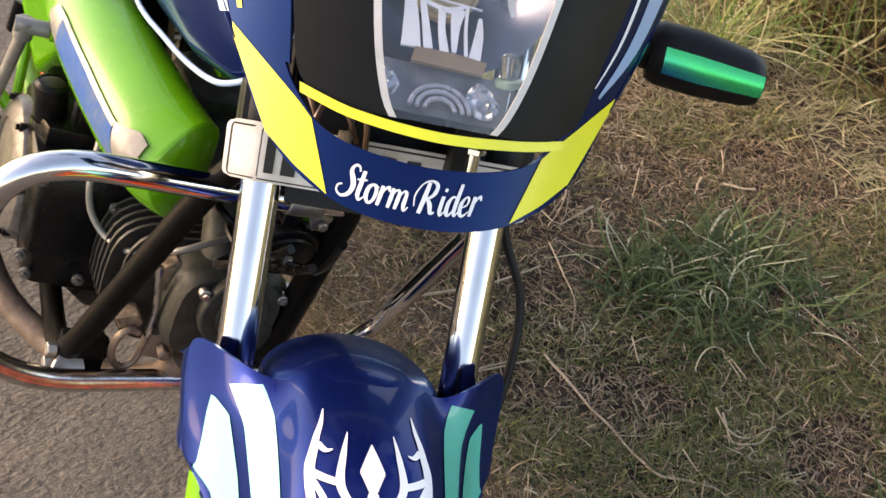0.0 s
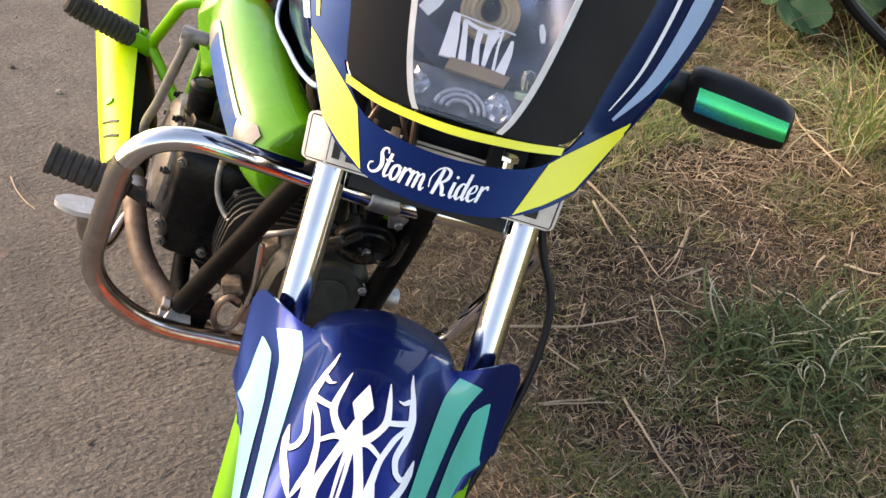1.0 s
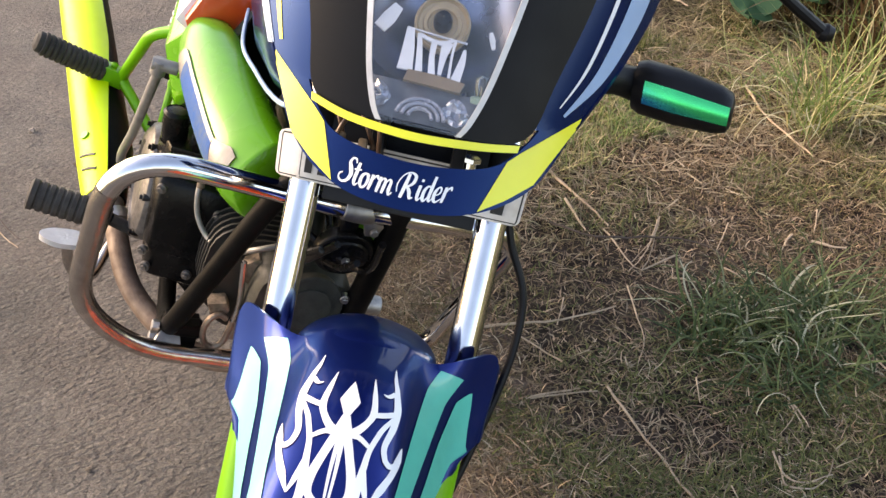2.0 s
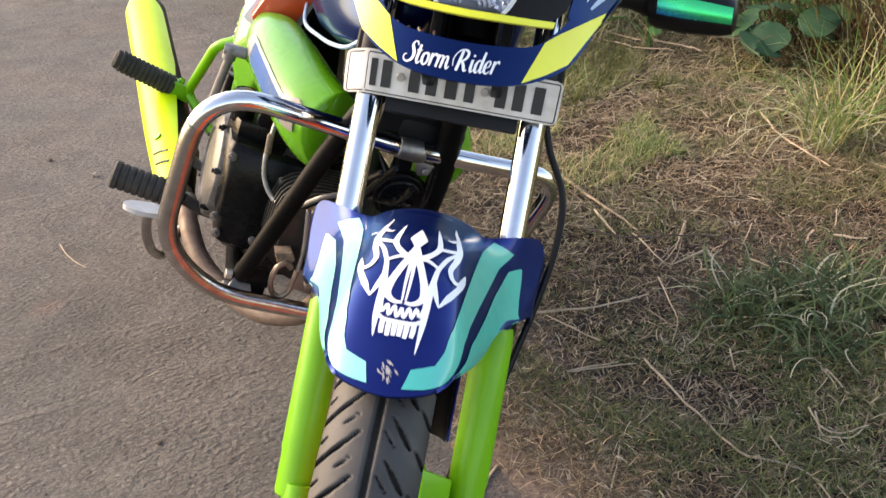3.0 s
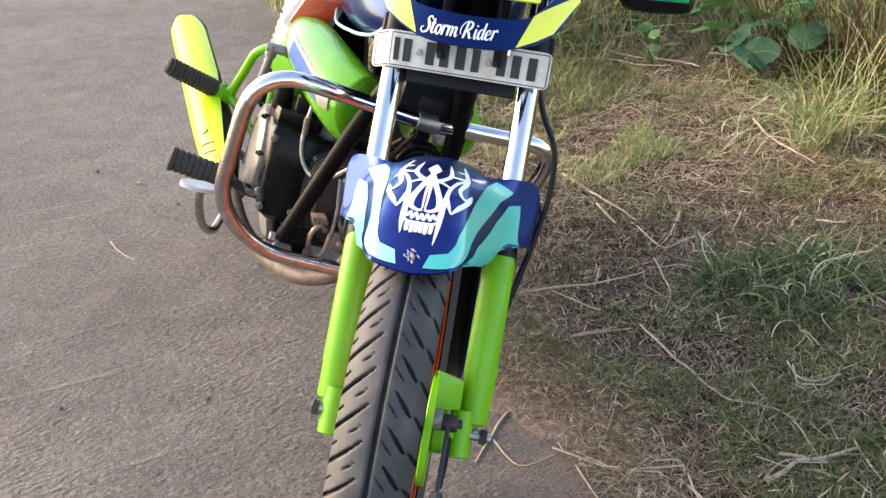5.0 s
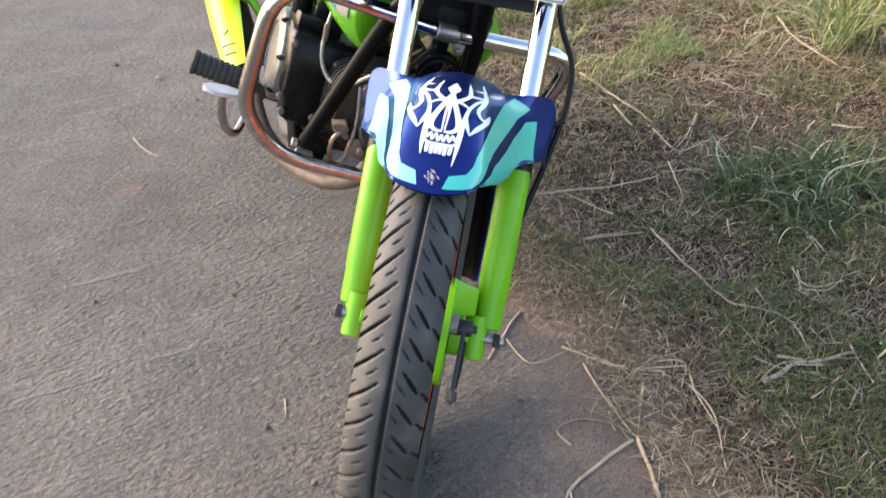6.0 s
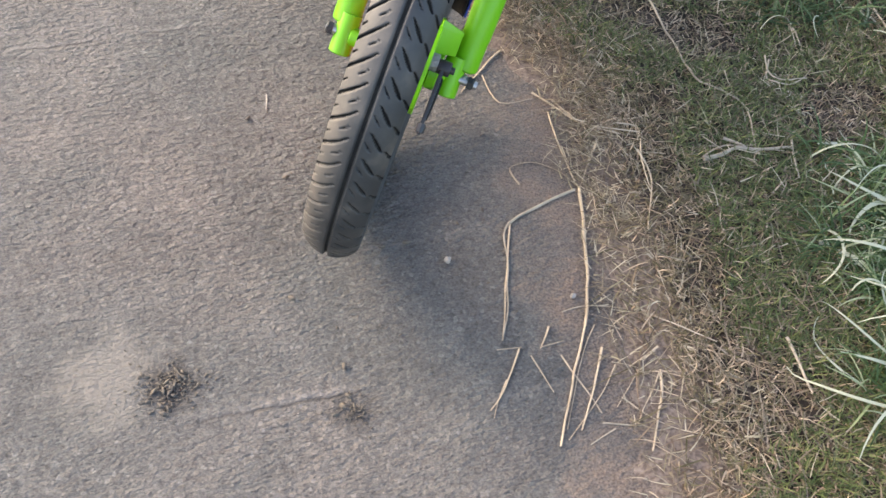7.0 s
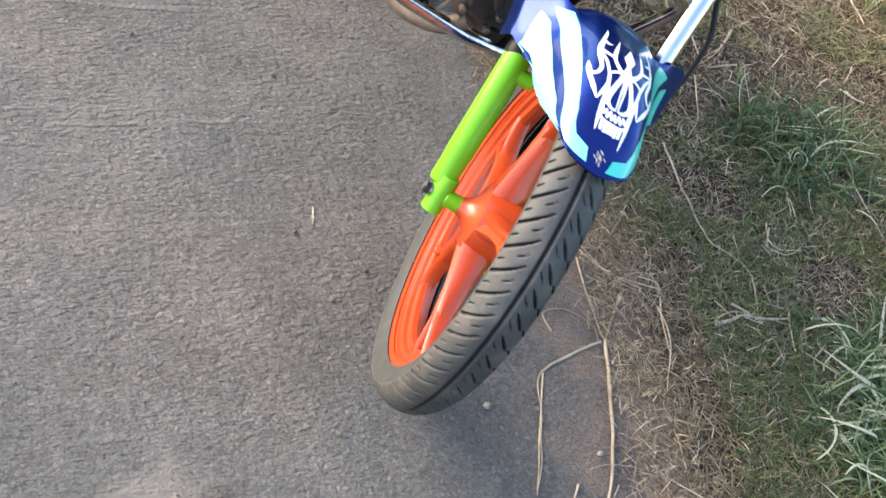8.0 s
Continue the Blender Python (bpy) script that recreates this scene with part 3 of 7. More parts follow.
def surface(f, nu, nv, u0=0.0, u1=1.0, v0=0.0, v1=1.0):
    vs = [tuple(f(u0 + (u1 - u0) * i / nu, v0 + (v1 - v0) * j / nv)) for i in range(nu + 1) for j in range(nv + 1)]
    fs = [(i * (nv + 1) + j, (i + 1) * (nv + 1) + j, (i + 1) * (nv + 1) + j + 1, i * (nv + 1) + j + 1) for i in range(nu) for j in range(nv)]
    return vs, fs


def along(line, t):
    """The point at t (0 to 1) of a polyline, by length."""
    p = [Vector(q) for q in line]
    lens = [(b - a).length for a, b in zip(p, p[1:])]
    d = t * sum(lens)
    for a, b, s in zip(p, p[1:], lens):
        if d <= s + 1e-9:
            return a.lerp(b, d / s if s else 0)
        d -= s
    return p[-1]


def patch(low, high, place, nu=24, nv=6):
    """A sheet between two flat lines, laid on the surface place(a, b)."""
    def f(u, v):
        q = along(low, u).lerp(along(high, u), v)
        return place(q.x, q.y)
    return surface(f, nu, nv)


def soft_patch(low, high, place, nu=24, nv=6):
    """A sheet between two rounded lines."""
    return patch(smooth_path(low, 8), smooth_path(high, 8), place, nu, nv)


def mesh_of(name, shape, mat, smooth=True, thick=0.0, bevel=0.0, sharp=35):
    """A mesh from a shape; thick gives a sheet its body, bevel rounds hard edges."""
    me = bpy.data.meshes.new(name)
    me.from_pydata([tuple(v) for v in shape[0]], [], shape[1])
    bm = bmesh.new()
    bm.from_mesh(me)
    bmesh.ops.remove_doubles(bm, verts=bm.verts, dist=1e-5)
    bmesh.ops.recalc_face_normals(bm, faces=bm.faces)
    if thick:
        bm.normal_update()
        faces, rim = bm.faces[:], [e for e in bm.edges if e.is_boundary]
        inner = {v: bm.verts.new(v.co - v.normal * thick) for v in bm.verts[:]}
        for f in faces:
            bm.faces.new([inner[v] for v in reversed(f.verts)])
        for e in rim:
            a, b = e.verts
            bm.faces.new((a, b, inner[b], inner[a]))
        bmesh.ops.recalc_face_normals(bm, faces=bm.faces)
    if bevel:
        edges = [e for e in bm.edges if len(e.link_faces) == 2 and e.calc_face_angle() > radians(40)]
        bmesh.ops.bevel(bm, geom=edges, offset=bevel, segments=2, affect="EDGES", profile=0.6)
    for f in bm.faces:
        f.smooth = smooth
    for e in bm.edges:
        if len(e.link_faces) == 2 and e.calc_face_angle() > radians(sharp):
            e.smooth = False
    bm.to_mesh(me)
    bm.free()
    if mat:
        me.materials.append(mat)
    return me


def part(name, shape, mat, parent, label="", **opts):
    ob = new(name, mesh_of(name, shape, mat, **opts))
    ob.parent = parent
    if label:
        tagged(ob, label)
    return ob


def thing(name, shape, mat, label, category, group="", kind="", **opts):
    return tagged(new(name, mesh_of(name, shape, mat, **opts)), label, category, group, kind)


# ---- road and verge ----
ALONG = Vector((-0.342, 0.940, 0))   # the road's direction
ACROSS = Vector((0.940, 0.342, 0))   # towards the verge
EDGE = Vector((0.39, 0.36, 0))       # a point of the road's edge


def road_place(across, run):
    """World place from metres off the road's edge (verge positive) and metres along it."""
    p = EDGE + ACROSS * across + ALONG * run
    return p.x, p.y


def edge_wave(run):
    """How far the ragged edge strays: the grass creeps over the asphalt beside the parked machine."""
    creep = min(1.0, max(0.0, (run - 0.28) / 0.36))
    creep = 0.115 * creep * creep * (3 - 2 * creep) + 0.055 * min(1.0, max(0.0, (run - 0.7) / 0.5))
    return -creep * min(1.0, max(0.0, (7.8 - run) / 3)) + 0.045 * noise.noise((run * 2.1, 3.7, 0)) + 0.025 * noise.noise((run * 7.0, 1.2, 0))


def steps(fine, reach, ratio=1.5):
    out, s = [0.0], fine
    while out[-1] < reach:
        out.append(out[-1] + s)
        s = s if out[-1] < 3 else s * ratio
    return out


def ground_height(across, run):
    """The verge laps raggedly over the asphalt's edge and rises a little behind it."""
    if across < -0.16:
        return -0.03
    rough = 0.012 * noise.noise((across * 3, run * 3, 0)) + 0.007 * noise.noise((across * 14, run * 14, 5)) + 0.004 * noise.noise((across * 40, run * 40, 8))
    return max(-0.03, min(0.006, 0.07 * (across + 0.015))) + rough * min(1.0, 0.6 + max(0.0, across)) + 0.03 * min(1.0, max(0.0, across) / 1.5)


def build_ground():
    side = steps(0.025, 400)
    across = [-a for a in reversed(side[1:]) if a > 0.3] + [-0.3] + [-0.16 + 0.02 * k for k in range(8)] + side
    runs_up = steps(0.04, 400)
    runs = [-a for a in reversed(runs_up[1:])] + runs_up
    vs, fs = [], []
    for a in across:
        for r in runs:
            x, y = road_place(a + (edge_wave(r) * min(1.0, (0.6 - a) / 0.3) if abs(r) < 8 and -0.1 < a < 0.6 else 0), r)
            vs.append((x, y, ground_height(a, r)))
    n = len(runs)
    for i in range(len(across) - 1):
        for j in range(n - 1):
            fs.append((i * n + j, (i + 1) * n + j, (i + 1) * n + j + 1, i * n + j + 1))
    thing("ground", (vs, fs), SOIL, "dry brown soil verge under cropped thatch beside the road", "ground", kind="structure", sharp=180)


def build_road():
    width = 3.6
    runs_up = steps(0.05, 300)
    runs = [-a for a in reversed(runs_up[1:])] + runs_up
    cols = [0.0, 0.015, 0.04, 0.1, 0.3, 0.8, 1.6, 2.6, width - 0.05, width]
    vs, fs = [], []
    for c in cols:
        for r in runs:
            wave = (edge_wave(r) if abs(r) < 8 else 0) * max(0.0, 1 - c / 0.3)
            x, y = road_place(-c + wave + 0.012, r)
            z = -0.03 if c in (0.0, width) else (-0.006 if c == 0.015 else 0.0)
            vs.append((x, y, z))
    n = len(runs)
    for i in range(len(cols) - 1):
        for j in range(n - 1):
            fs.append((i * n + j, i * n + j + 1, (i + 1) * n + j + 1, (i + 1) * n + j))
    thing("road", (vs, fs), ASPHALT, "worn grey-brown asphalt road with dusty stains", "road", kind="structure", sharp=180)


build_ground()
build_road()

# ---- motorcycle ----
# front frame: x to the machine's left, y back, z up along the fork, from the front axle
FRONT = Matrix(((0.98389, -0.07736, 0.16115, -0.0019), (-0.02684, 0.82738, 0.56100, 0.3713), (-0.17673, -0.55629, 0.81198, 0.3086), (0, 0, 0, 1)))
# body frame: x to the machine's left, y back, z up, leaning on its stand, from the road under the front axle
BODY = Matrix(((0.86532, -0.34237, 0.36605, -0.1004), (0.31532, 0.93956, 0.13339, 0.3337), (-0.38960, 0.0, 0.92098, 0.0), (0, 0, 0, 1)))
K = BODY.inverted() @ FRONT
bike = tagged(new("motorcycle"), "blue and lime-green commuter motorcycle leaning at the road's edge", "motorcycle")
bike.matrix_world = BODY


def front(name, shape, mat, parent=None, label="", **opts):
    return part(name, moved(shape, K), mat, parent or bike, label, **opts)


def rear(name, shape, mat, parent=None, label="", **opts):
    return part(name, shape, mat, parent or bike, label, **opts)


# -- wheels --
# tread slots of each flank: from and to (metres off the centre line), half width, shift in pitches, length of the pointed end
SLOTS = (((0.010, 0.052, 0.0026, 0.0, 0.016), (0.014, 0.026, 0.0011, 0.5, 0.006), (0.034, 0.052, 0.0013, 0.5, 0.006)),
         ((0.011, 0.029, 0.0034, 0.0, 0.008), (0.006, 0.017, 0.0011, 0.5, 0.004), (0.032, 0.052, 0.0030, 0.15, 0.004)))


def tyre_shape(R, half, depth, around=960, across=64, grooves=True):
    """A tyre round the x axis with a rounded tread, a centre groove and slanted slots cut in."""
    rim = R - depth
    vs, deep = [], []
    arc = [-1.0 + 2.0 * j / across for j in range(across + 1)]
    for i in range(around):
        a = 2 * math.pi * i / around
        for s in arc:
            cut = 0.0
            if abs(s) <= 0.72:                       # tread
                q = s / 0.72
                x = half * 0.97 * math.sin(q * 1.15) / math.sin(1.15)
                r = R - 0.022 * (1 - math.cos(q * 1.15)) / (1 - math.cos(1.15))
                if grooves:
                    cut = max(0.0, 1 - (abs(x) / 0.0027) ** 4)
                    pitch = 2 * math.pi / 56
                    lead = -(abs(x) - 0.005) / 0.035 * pitch * (0.95 if x < 0 else 1.25) + (0.5 * pitch if x > 0 else 0)
                    for first, last, wide, shift, point in SLOTS[0 if x < 0 else 1]:
                        ph = ((a + lead + shift * pitch) % pitch - pitch / 2) * R
                        if first < abs(x) < last:
                            taper = min(1.0, (abs(x) - first) / point, (last - abs(x)) / 0.004)
                            cut = max(cut, max(0.0, 1 - (abs(ph) / (wide * (0.18 + 0.82 * taper))) ** 4))
                    r -= 0.0065 * min(1.0, cut)
            else:                                    # side wall
                q = (abs(s) - 0.72) / 0.28
                sign = 1 if s > 0 else -1
                x = sign * (half * (0.97 + 0.06 * math.sin(q * math.pi)) - 0.010 * q)
                r = (R - 0.022) - (R - 0.022 - rim) * q
                if 0.42 < q < 0.5:
                    x += sign * 0.0008
            vs.append((x, -r * math.sin(a), r * math.cos(a)))
            deep.append(cut)
    n = across + 1
    fs, mat_index = [], []
    for i in range(around):
        i2 = (i + 1) % around
        for j in range(across):
            face = (i * n + j, i * n + j + 1, i2 * n + j + 1, i2 * n + j)
            fs.append(face)
            mat_index.append(2 if abs(arc[j] + arc[j + 1]) > 1.50 else 1 if sum(deep[q] for q in face) > 1.6 else 0)
    return vs, fs, mat_index


def tyre(parent, mat_move, R, half, depth, around, across, grooves):
    me = bpy.data.meshes.new("tyre")
    v, f, mat_index = tyre_shape(R, half, depth, around, across, grooves)
    me.from_pydata(v, [], f)
    me.shade_smooth()
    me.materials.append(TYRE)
    me.materials.append(GROOVE)
    me.materials.append(SIDEWALL)
    me.polygons.foreach_set("material_index", mat_index)
    ob = new("tyre", me)
    ob.parent = parent
    ob.matrix_local = mat_move
    return tagged(ob, "worn dusty black tyre with slanted tread slots")


def rim_ring(R):
    out = [(R, 0.026), (R + 0.011, 0.029), (R + 0.012, 0.026), (R + 0.004, 0.025), (R - 0.003, 0.023), (R - 0.005, 0.019), (R - 0.014, 0.017), (R - 0.016, 0.011), (R - 0.026, 0.008), (R - 0.028, 0.0)]
    prof = out + [(r, -h) for r, h in reversed(out[:-1])]
    return lathe(prof + [], (0, 0, 0), (1, 0, 0), 96, closed=False)


def spoke(angle, R, hub):
    """One cast spoke: broad at the hub, drawn in to a neck and splayed into two prongs at the rim, with a sunk middle."""
    def arm(stations):
        rings = []
        for t, mid, w, d in stations:
            r = hub + (R - hub) * t
            ring = []
            for dw, dx in ((-1, -0.55), (-0.6, -1), (0, -0.62), (0.6, -1), (1, -0.55), (1, 0.55), (0.6, 1), (0, 0.62), (-0.6, 1), (-1, 0.55)):
                aa = angle + math.atan2(mid + dw * w, r)
                ring.append((dx * d, -r * math.sin(aa), r * math.cos(aa)))
            rings.append(ring)
        return loft(rings)
    return joined(arm(((0.0, 0, 0.032, 0.030), (0.16, 0, 0.021, 0.025), (0.38, 0, 0.0125, 0.019), (0.60, 0, 0.0135, 0.016), (0.72, 0, 0.016, 0.014))),
                  *[arm(((0.62, m * 0.006, 0.0065, 0.0145), (0.80, m * 0.016, 0.0065, 0.0135), (0.93, m * 0.027, 0.008, 0.013), (1.0, m * 0.035, 0.012, 0.0125))) for m in (-1, 1)])


def front_wheel():
    R = 0.246
    wheel = front("front_wheel", rim_ring(R), RIM_PAINT, None, "orange painted cast alloy wheel", sharp=28)
    front("hub", joined(lathe([(0.0005, -0.056), (0.013, -0.056), (0.015, -0.052), (0.018, -0.045), (0.024, -0.040), (0.032, -0.033), (0.052, -0.027), (0.058, -0.012), (0.060, 0.028), (0.064, 0.032), (0.0005, 0.032)], (0, 0, 0), (1, 0, 0), 40)), RIM_PAINT, wheel, "orange hub", sharp=28)
    for k in range(5):
        front("spoke", spoke(2 * math.pi * (k + 0.14) / 5, R - 0.018, 0.040), RIM_PAINT, wheel, bevel=0.002)
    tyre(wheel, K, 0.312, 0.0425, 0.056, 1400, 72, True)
    front("brake_plate", joined(disc(0.074, 0.010, (0.034, 0, 0), (1, 0, 0), 48), disc(0.03, 0.016, (0.044, 0, 0), (1, 0, 0), 24)), GREEN, wheel, "lime-green brake drum plate", sharp=30)
    front("axle", tube([(-0.117, 0, 0), (0.119, 0, 0)], 0.0060, 12), STEEL, wheel)
    for x, d in ((-0.106, -1), (0.104, 1)):
        front("axle_nut", lathe([(0.0005, 0), (0.010, 0), (0.0105, 0.008), (0.008, 0.010), (0.0005, 0.010)], (x, 0, 0), (d, 0, 0), 6), COVER, wheel, sharp=20)
    arm = [[(0.060 + dx, y + dy, z) for dx, dy in ((0, -w), (0.006, -w), (0.006, w), (0, w))] for y, z, w in ((-0.052, 0.016, 0.010), (-0.060, -0.018, 0.0065), (-0.066, -0.052, 0.005), (-0.068, -0.066, 0.006))]
    front("brake_arm", joined(loft(arm), disc(0.011, 0.020, (0.054, -0.052, 0.016), (1, 0, 0), 16), disc(0.006, 0.026, (0.054, -0.052, 0.016), (1, 0, 0), 6)), COVER, wheel, "greasy grey brake lever arm", bevel=0.001)
    spring = [(0.042 + 0.012 * k / 60, -0.050 + 0.012 * math.cos(k * 0.62), 0.018 + 0.012 * math.sin(k * 0.62)) for k in range(60)]
    front("brake_spring", tube(spring, 0.0016, 6), GREYSTEEL, wheel)


front_wheel()


# -- fork --
def fork():
    for x, side, fy in ((-0.094, -1, 0.016), (0.092, 1, 0.021)):
        tube_ob = front("fork_tube", lathe([(0.0005, 0.20), (0.0155, 0.20), (0.0155, 0.74), (0.0005, 0.742)], (x, fy, 0), (0, 0, 1), 36), CHROME, None, "polished chrome fork tube")
        front("dust_seal", lathe([(0.0155, 0.255), (0.0215, 0.252), (0.0225, 0.24), (0.0225, 0.228), (0.0155, 0.226)], (x, fy, 0), (0, 0, 1), 32), BLACK, tube_ob)
        body = lathe([(0.0005, 0.012), (0.015, 0.012), (0.0195, 0.015), (0.0205, 0.020), (0.0205, 0.06), (0.0215, 0.065), (0.0215, 0.225), (0.0195, 0.235), (0.0005, 0.235)], (x, 0.013, 0), (0, 0, 1), 36)
        foot = x - side * (0.006 if side < 0 else 0.013)
        toe = loft([[(foot + 0.0165 * k * math.cos(q), 0.006 + 0.018 * k * math.sin(q), z) for q in [2 * math.pi * j / 20 for j in range(20)]] for z, k in ((-0.031, 0.86), (-0.029, 1.0), (0.010, 1.0), (0.030, 1.0))])
        boss = disc(0.0135, 0.030, (foot - side * 0.008, 0, 0.0), (-side, 0, 0), 24)
        lug = disc(0.012, 0.026, (x - side * 0.012, 0.006, 0.208), (-side, 0, 0), 20)
        slider = front("fork_slider", joined(*((body, toe, boss, lug) if side < 0 else (body, toe, boss))), GREEN, None, "lime-green painted lower fork leg", sharp=30)
        front("pinch_bolt", joined(disc(0.0042, 0.010, (foot + side * 0.0145, 0.002, 0.004), (side, 0, 0), 12), disc(0.0062, 0.005, (foot + side * 0.0165, 0.002, 0.004), (side, 0, 0), 6)), STEEL, slider)
    # brake stop on the left leg
    fin = loft([[(x, y, z) for x, y, z in ((0.041, -0.034, z0), (0.074, -0.012, z1), (0.074, -0.004, z1), (0.039, -0.026, z0))] for z0, z1 in ((0.026, 0.030), (0.062, 0.062), (0.076, 0.066))])
    front("brake_stop", fin, GREEN, None, "lime-green brake anchor lug", bevel=0.002)
    clamp = joined(box((0, 0.035, 0.520), (0.232, 0.075, 0.034)), *[disc(0.026, 0.040, (x, 0.017, 0.500), (0, 0, 1), 24) for x in (-0.094, 0.092)])
    front("lower_clamp", clamp, BLACK, None, "black steel fork clamp", bevel=0.004)
    front("upper_clamp", joined(box((0, 0.035, 0.735), (0.225, 0.06, 0.022)), *[disc(0.024, 0.026, (x, 0.017, 0.722), (0, 0, 1), 24) for x in (-0.094, 0.092)]), ALU, None, "grey cast fork bridge", bevel=0.004)
    front("steering_stem", tube([(0, 0.050, 0.50), (0, 0.050, 0.73)], 0.022, 20), FRAME)
    bracket = joined(box((0, 0.012, 0.474), (0.15, 0.008, 0.05)), box((-0.03, -0.02, 0.53), (0.012, 0.05, 0.10)), box((0.045, -0.02, 0.53), (0.012, 0.05, 0.10)))
    front("lamp_bracket", bracket, BLACK, None, "black lamp stay", bevel=0.002)


fork()


# -- front fender --
FENDER_ROWS = (
    ((0.0, -0.050, 0.341), (0.035, -0.050, 0.3365), (0.060, -0.049, 0.325), (0.094, -0.030, 0.332), (0.128, 0.011, 0.340)),
    ((0.0, -0.134, 0.314), (0.037, -0.127, 0.308), (0.062, -0.086, 0.303), (0.096, -0.034, 0.303), (0.128, 0.006, 0.306)),
    ((0.0, -0.193, 0.279), (0.039, -0.185, 0.273), (0.062, -0.140, 0.266), (0.096, -0.048, 0.268), (0.124, -0.006, 0.272)),
    ((0.0, -0.228, 0.243), (0.041, -0.221, 0.239), (0.062, -0.182, 0.232), (0.092, -0.080, 0.240), (0.121, -0.016, 0.250)),
    ((0.0, -0.241, 0.229), (0.0415, -0.233, 0.226), (0.061, -0.200, 0.219), (0.081, -0.128, 0.222), (0.093, -0.072, 0.240)),
    ((0.0, -0.253, 0.214), (0.042, -0.245, 0.211), (0.060, -0.216, 0.206), (0.072, -0.162, 0.205), (0.080, -0.118, 0.215)),
    ((0.0, -0.271, 0.193), (0.038, -0.262, 0.194), (0.054, -0.238, 0.196), (0.062, -0.203, 0.199), (0.067, -0.165, 0.207)),
    ((0.0, -0.283, 0.175), (0.030, -0.276, 0.180), (0.043, -0.263, 0.188), (0.051, -0.243, 0.195), (0.057, -0.215, 0.203)),
)


def spline(points, t):
    n = len(points) - 1
    i = min(int(t * n), n - 1)
    s = t * n - i
    a, b, c, d = (points[min(max(j, 0), n)] for j in (i - 1, i, i + 1, i + 2))
    return 0.5 * (2 * b + (c - a) * s + (2 * a - 5 * b + 4 * c - d) * s * s + (3 * b - a - 3 * c + d) * s ** 3)


FENDER_GRID = [[Vector(p) for p in row] for row in FENDER_ROWS]


def fender_place(s, v, lift=0.0):
    """s runs from -1 (machine's right edge) over the crown to 1, v from the top edge down to the front tip."""
    def raw(s, v):
        v = min(max(v, 0.0), 1.0)
        k = min(abs(s), 1.0)
        cols = [spline([row[c] for row in FENDER_GRID], v) for c in range(5)]
        cols = [Vector((-cols[1].x, cols[1].y, cols[1].z))] + cols
        n = 4
        i = min(int(k * n), n - 1)
        f = k * n - i
        a, b, c, d = cols[i], cols[i + 1], cols[i + 2], cols[min(i + 3, 5)]
        p = 0.5 * (2 * b + (c - a) * f + (2 * a - 5 * b + 4 * c - d) * f * f + (3 * b - a - 3 * c + d) * f ** 3)
        return Vector((math.copysign(p.x, s) if s else 0.0, p.y, p.z))
    p = raw(s, v)
    if lift:
        e = 0.004
        du, dv = raw(min(s + e, 1), v) - raw(max(s - e, -1), v), raw(s, min(v + e, 1)) - raw(s, max(v - e, 0))
        nrm = du.cross(dv).normalized()
        if nrm.y > 0:
            nrm = -nrm
        p = p + nrm * lift
    return p


def row_at(q):
    """v for a place counted in the rows before the arch's own row was set between them."""
    q *= 6
    return (q if q <= 3 else 2 * q - 3 if q <= 4 else q + 1) / 7


def crown_arc():
    """Lengths down the crown, as (millimetres from the top edge, v)."""
    out, d = [(0.0, 0.0)], 0.0
    for k in range(200):
        d += (fender_place(0, (k + 1) / 200) - fender_place(0, k / 200)).length * 1000
        out.append((d, (k + 1) / 200))
    return out


ARC = crown_arc()


def fender_by_mm(x, y):
    """Place for decal artwork: millimetres across the crown and down it from the emblem's tip."""
    v = float(np.interp(90 + y, [a for a, _ in ARC], [b for _, b in ARC]))
    target = x / 1000
    lo, hi = 0.0, 1.0
    for _ in range(14):
        m = (lo + hi) / 2
        lo, hi = (m, hi) if fender_place(m, v).x < abs(target) else (lo, m)
    return fender_place(math.copysign(lo, target), v, 0.0009)


def stroke(line, widths, place, steps_=5):
    """A brush stroke along a flat line, with a width at each of its points, laid on a surface."""
    pts = smooth_path([(x, y, 0) for x, y in line], steps_)
    n = len(pts)
    left, right = [], []
    for i, p in enumerate(pts):
        t = (pts[min(i + 1, n - 1)] - pts[max(i - 1, 0)]).normalized()
        k = i / (n - 1) * (len(widths) - 1)
        j = min(int(k), len(widths) - 2)
        w = (widths[j] + (widths[j + 1] - widths[j]) * (k - j)) * 0.5
        left.append(place(p.x - t.y * w, p.y + t.x * w))
        right.append(place(p.x + t.y * w, p.y - t.x * w))
    vs = [q for pair in zip(left, right) for q in pair]
    return vs, [(2 * i, 2 * i + 1, 2 * i + 3, 2 * i + 2) for i in range(n - 1)]


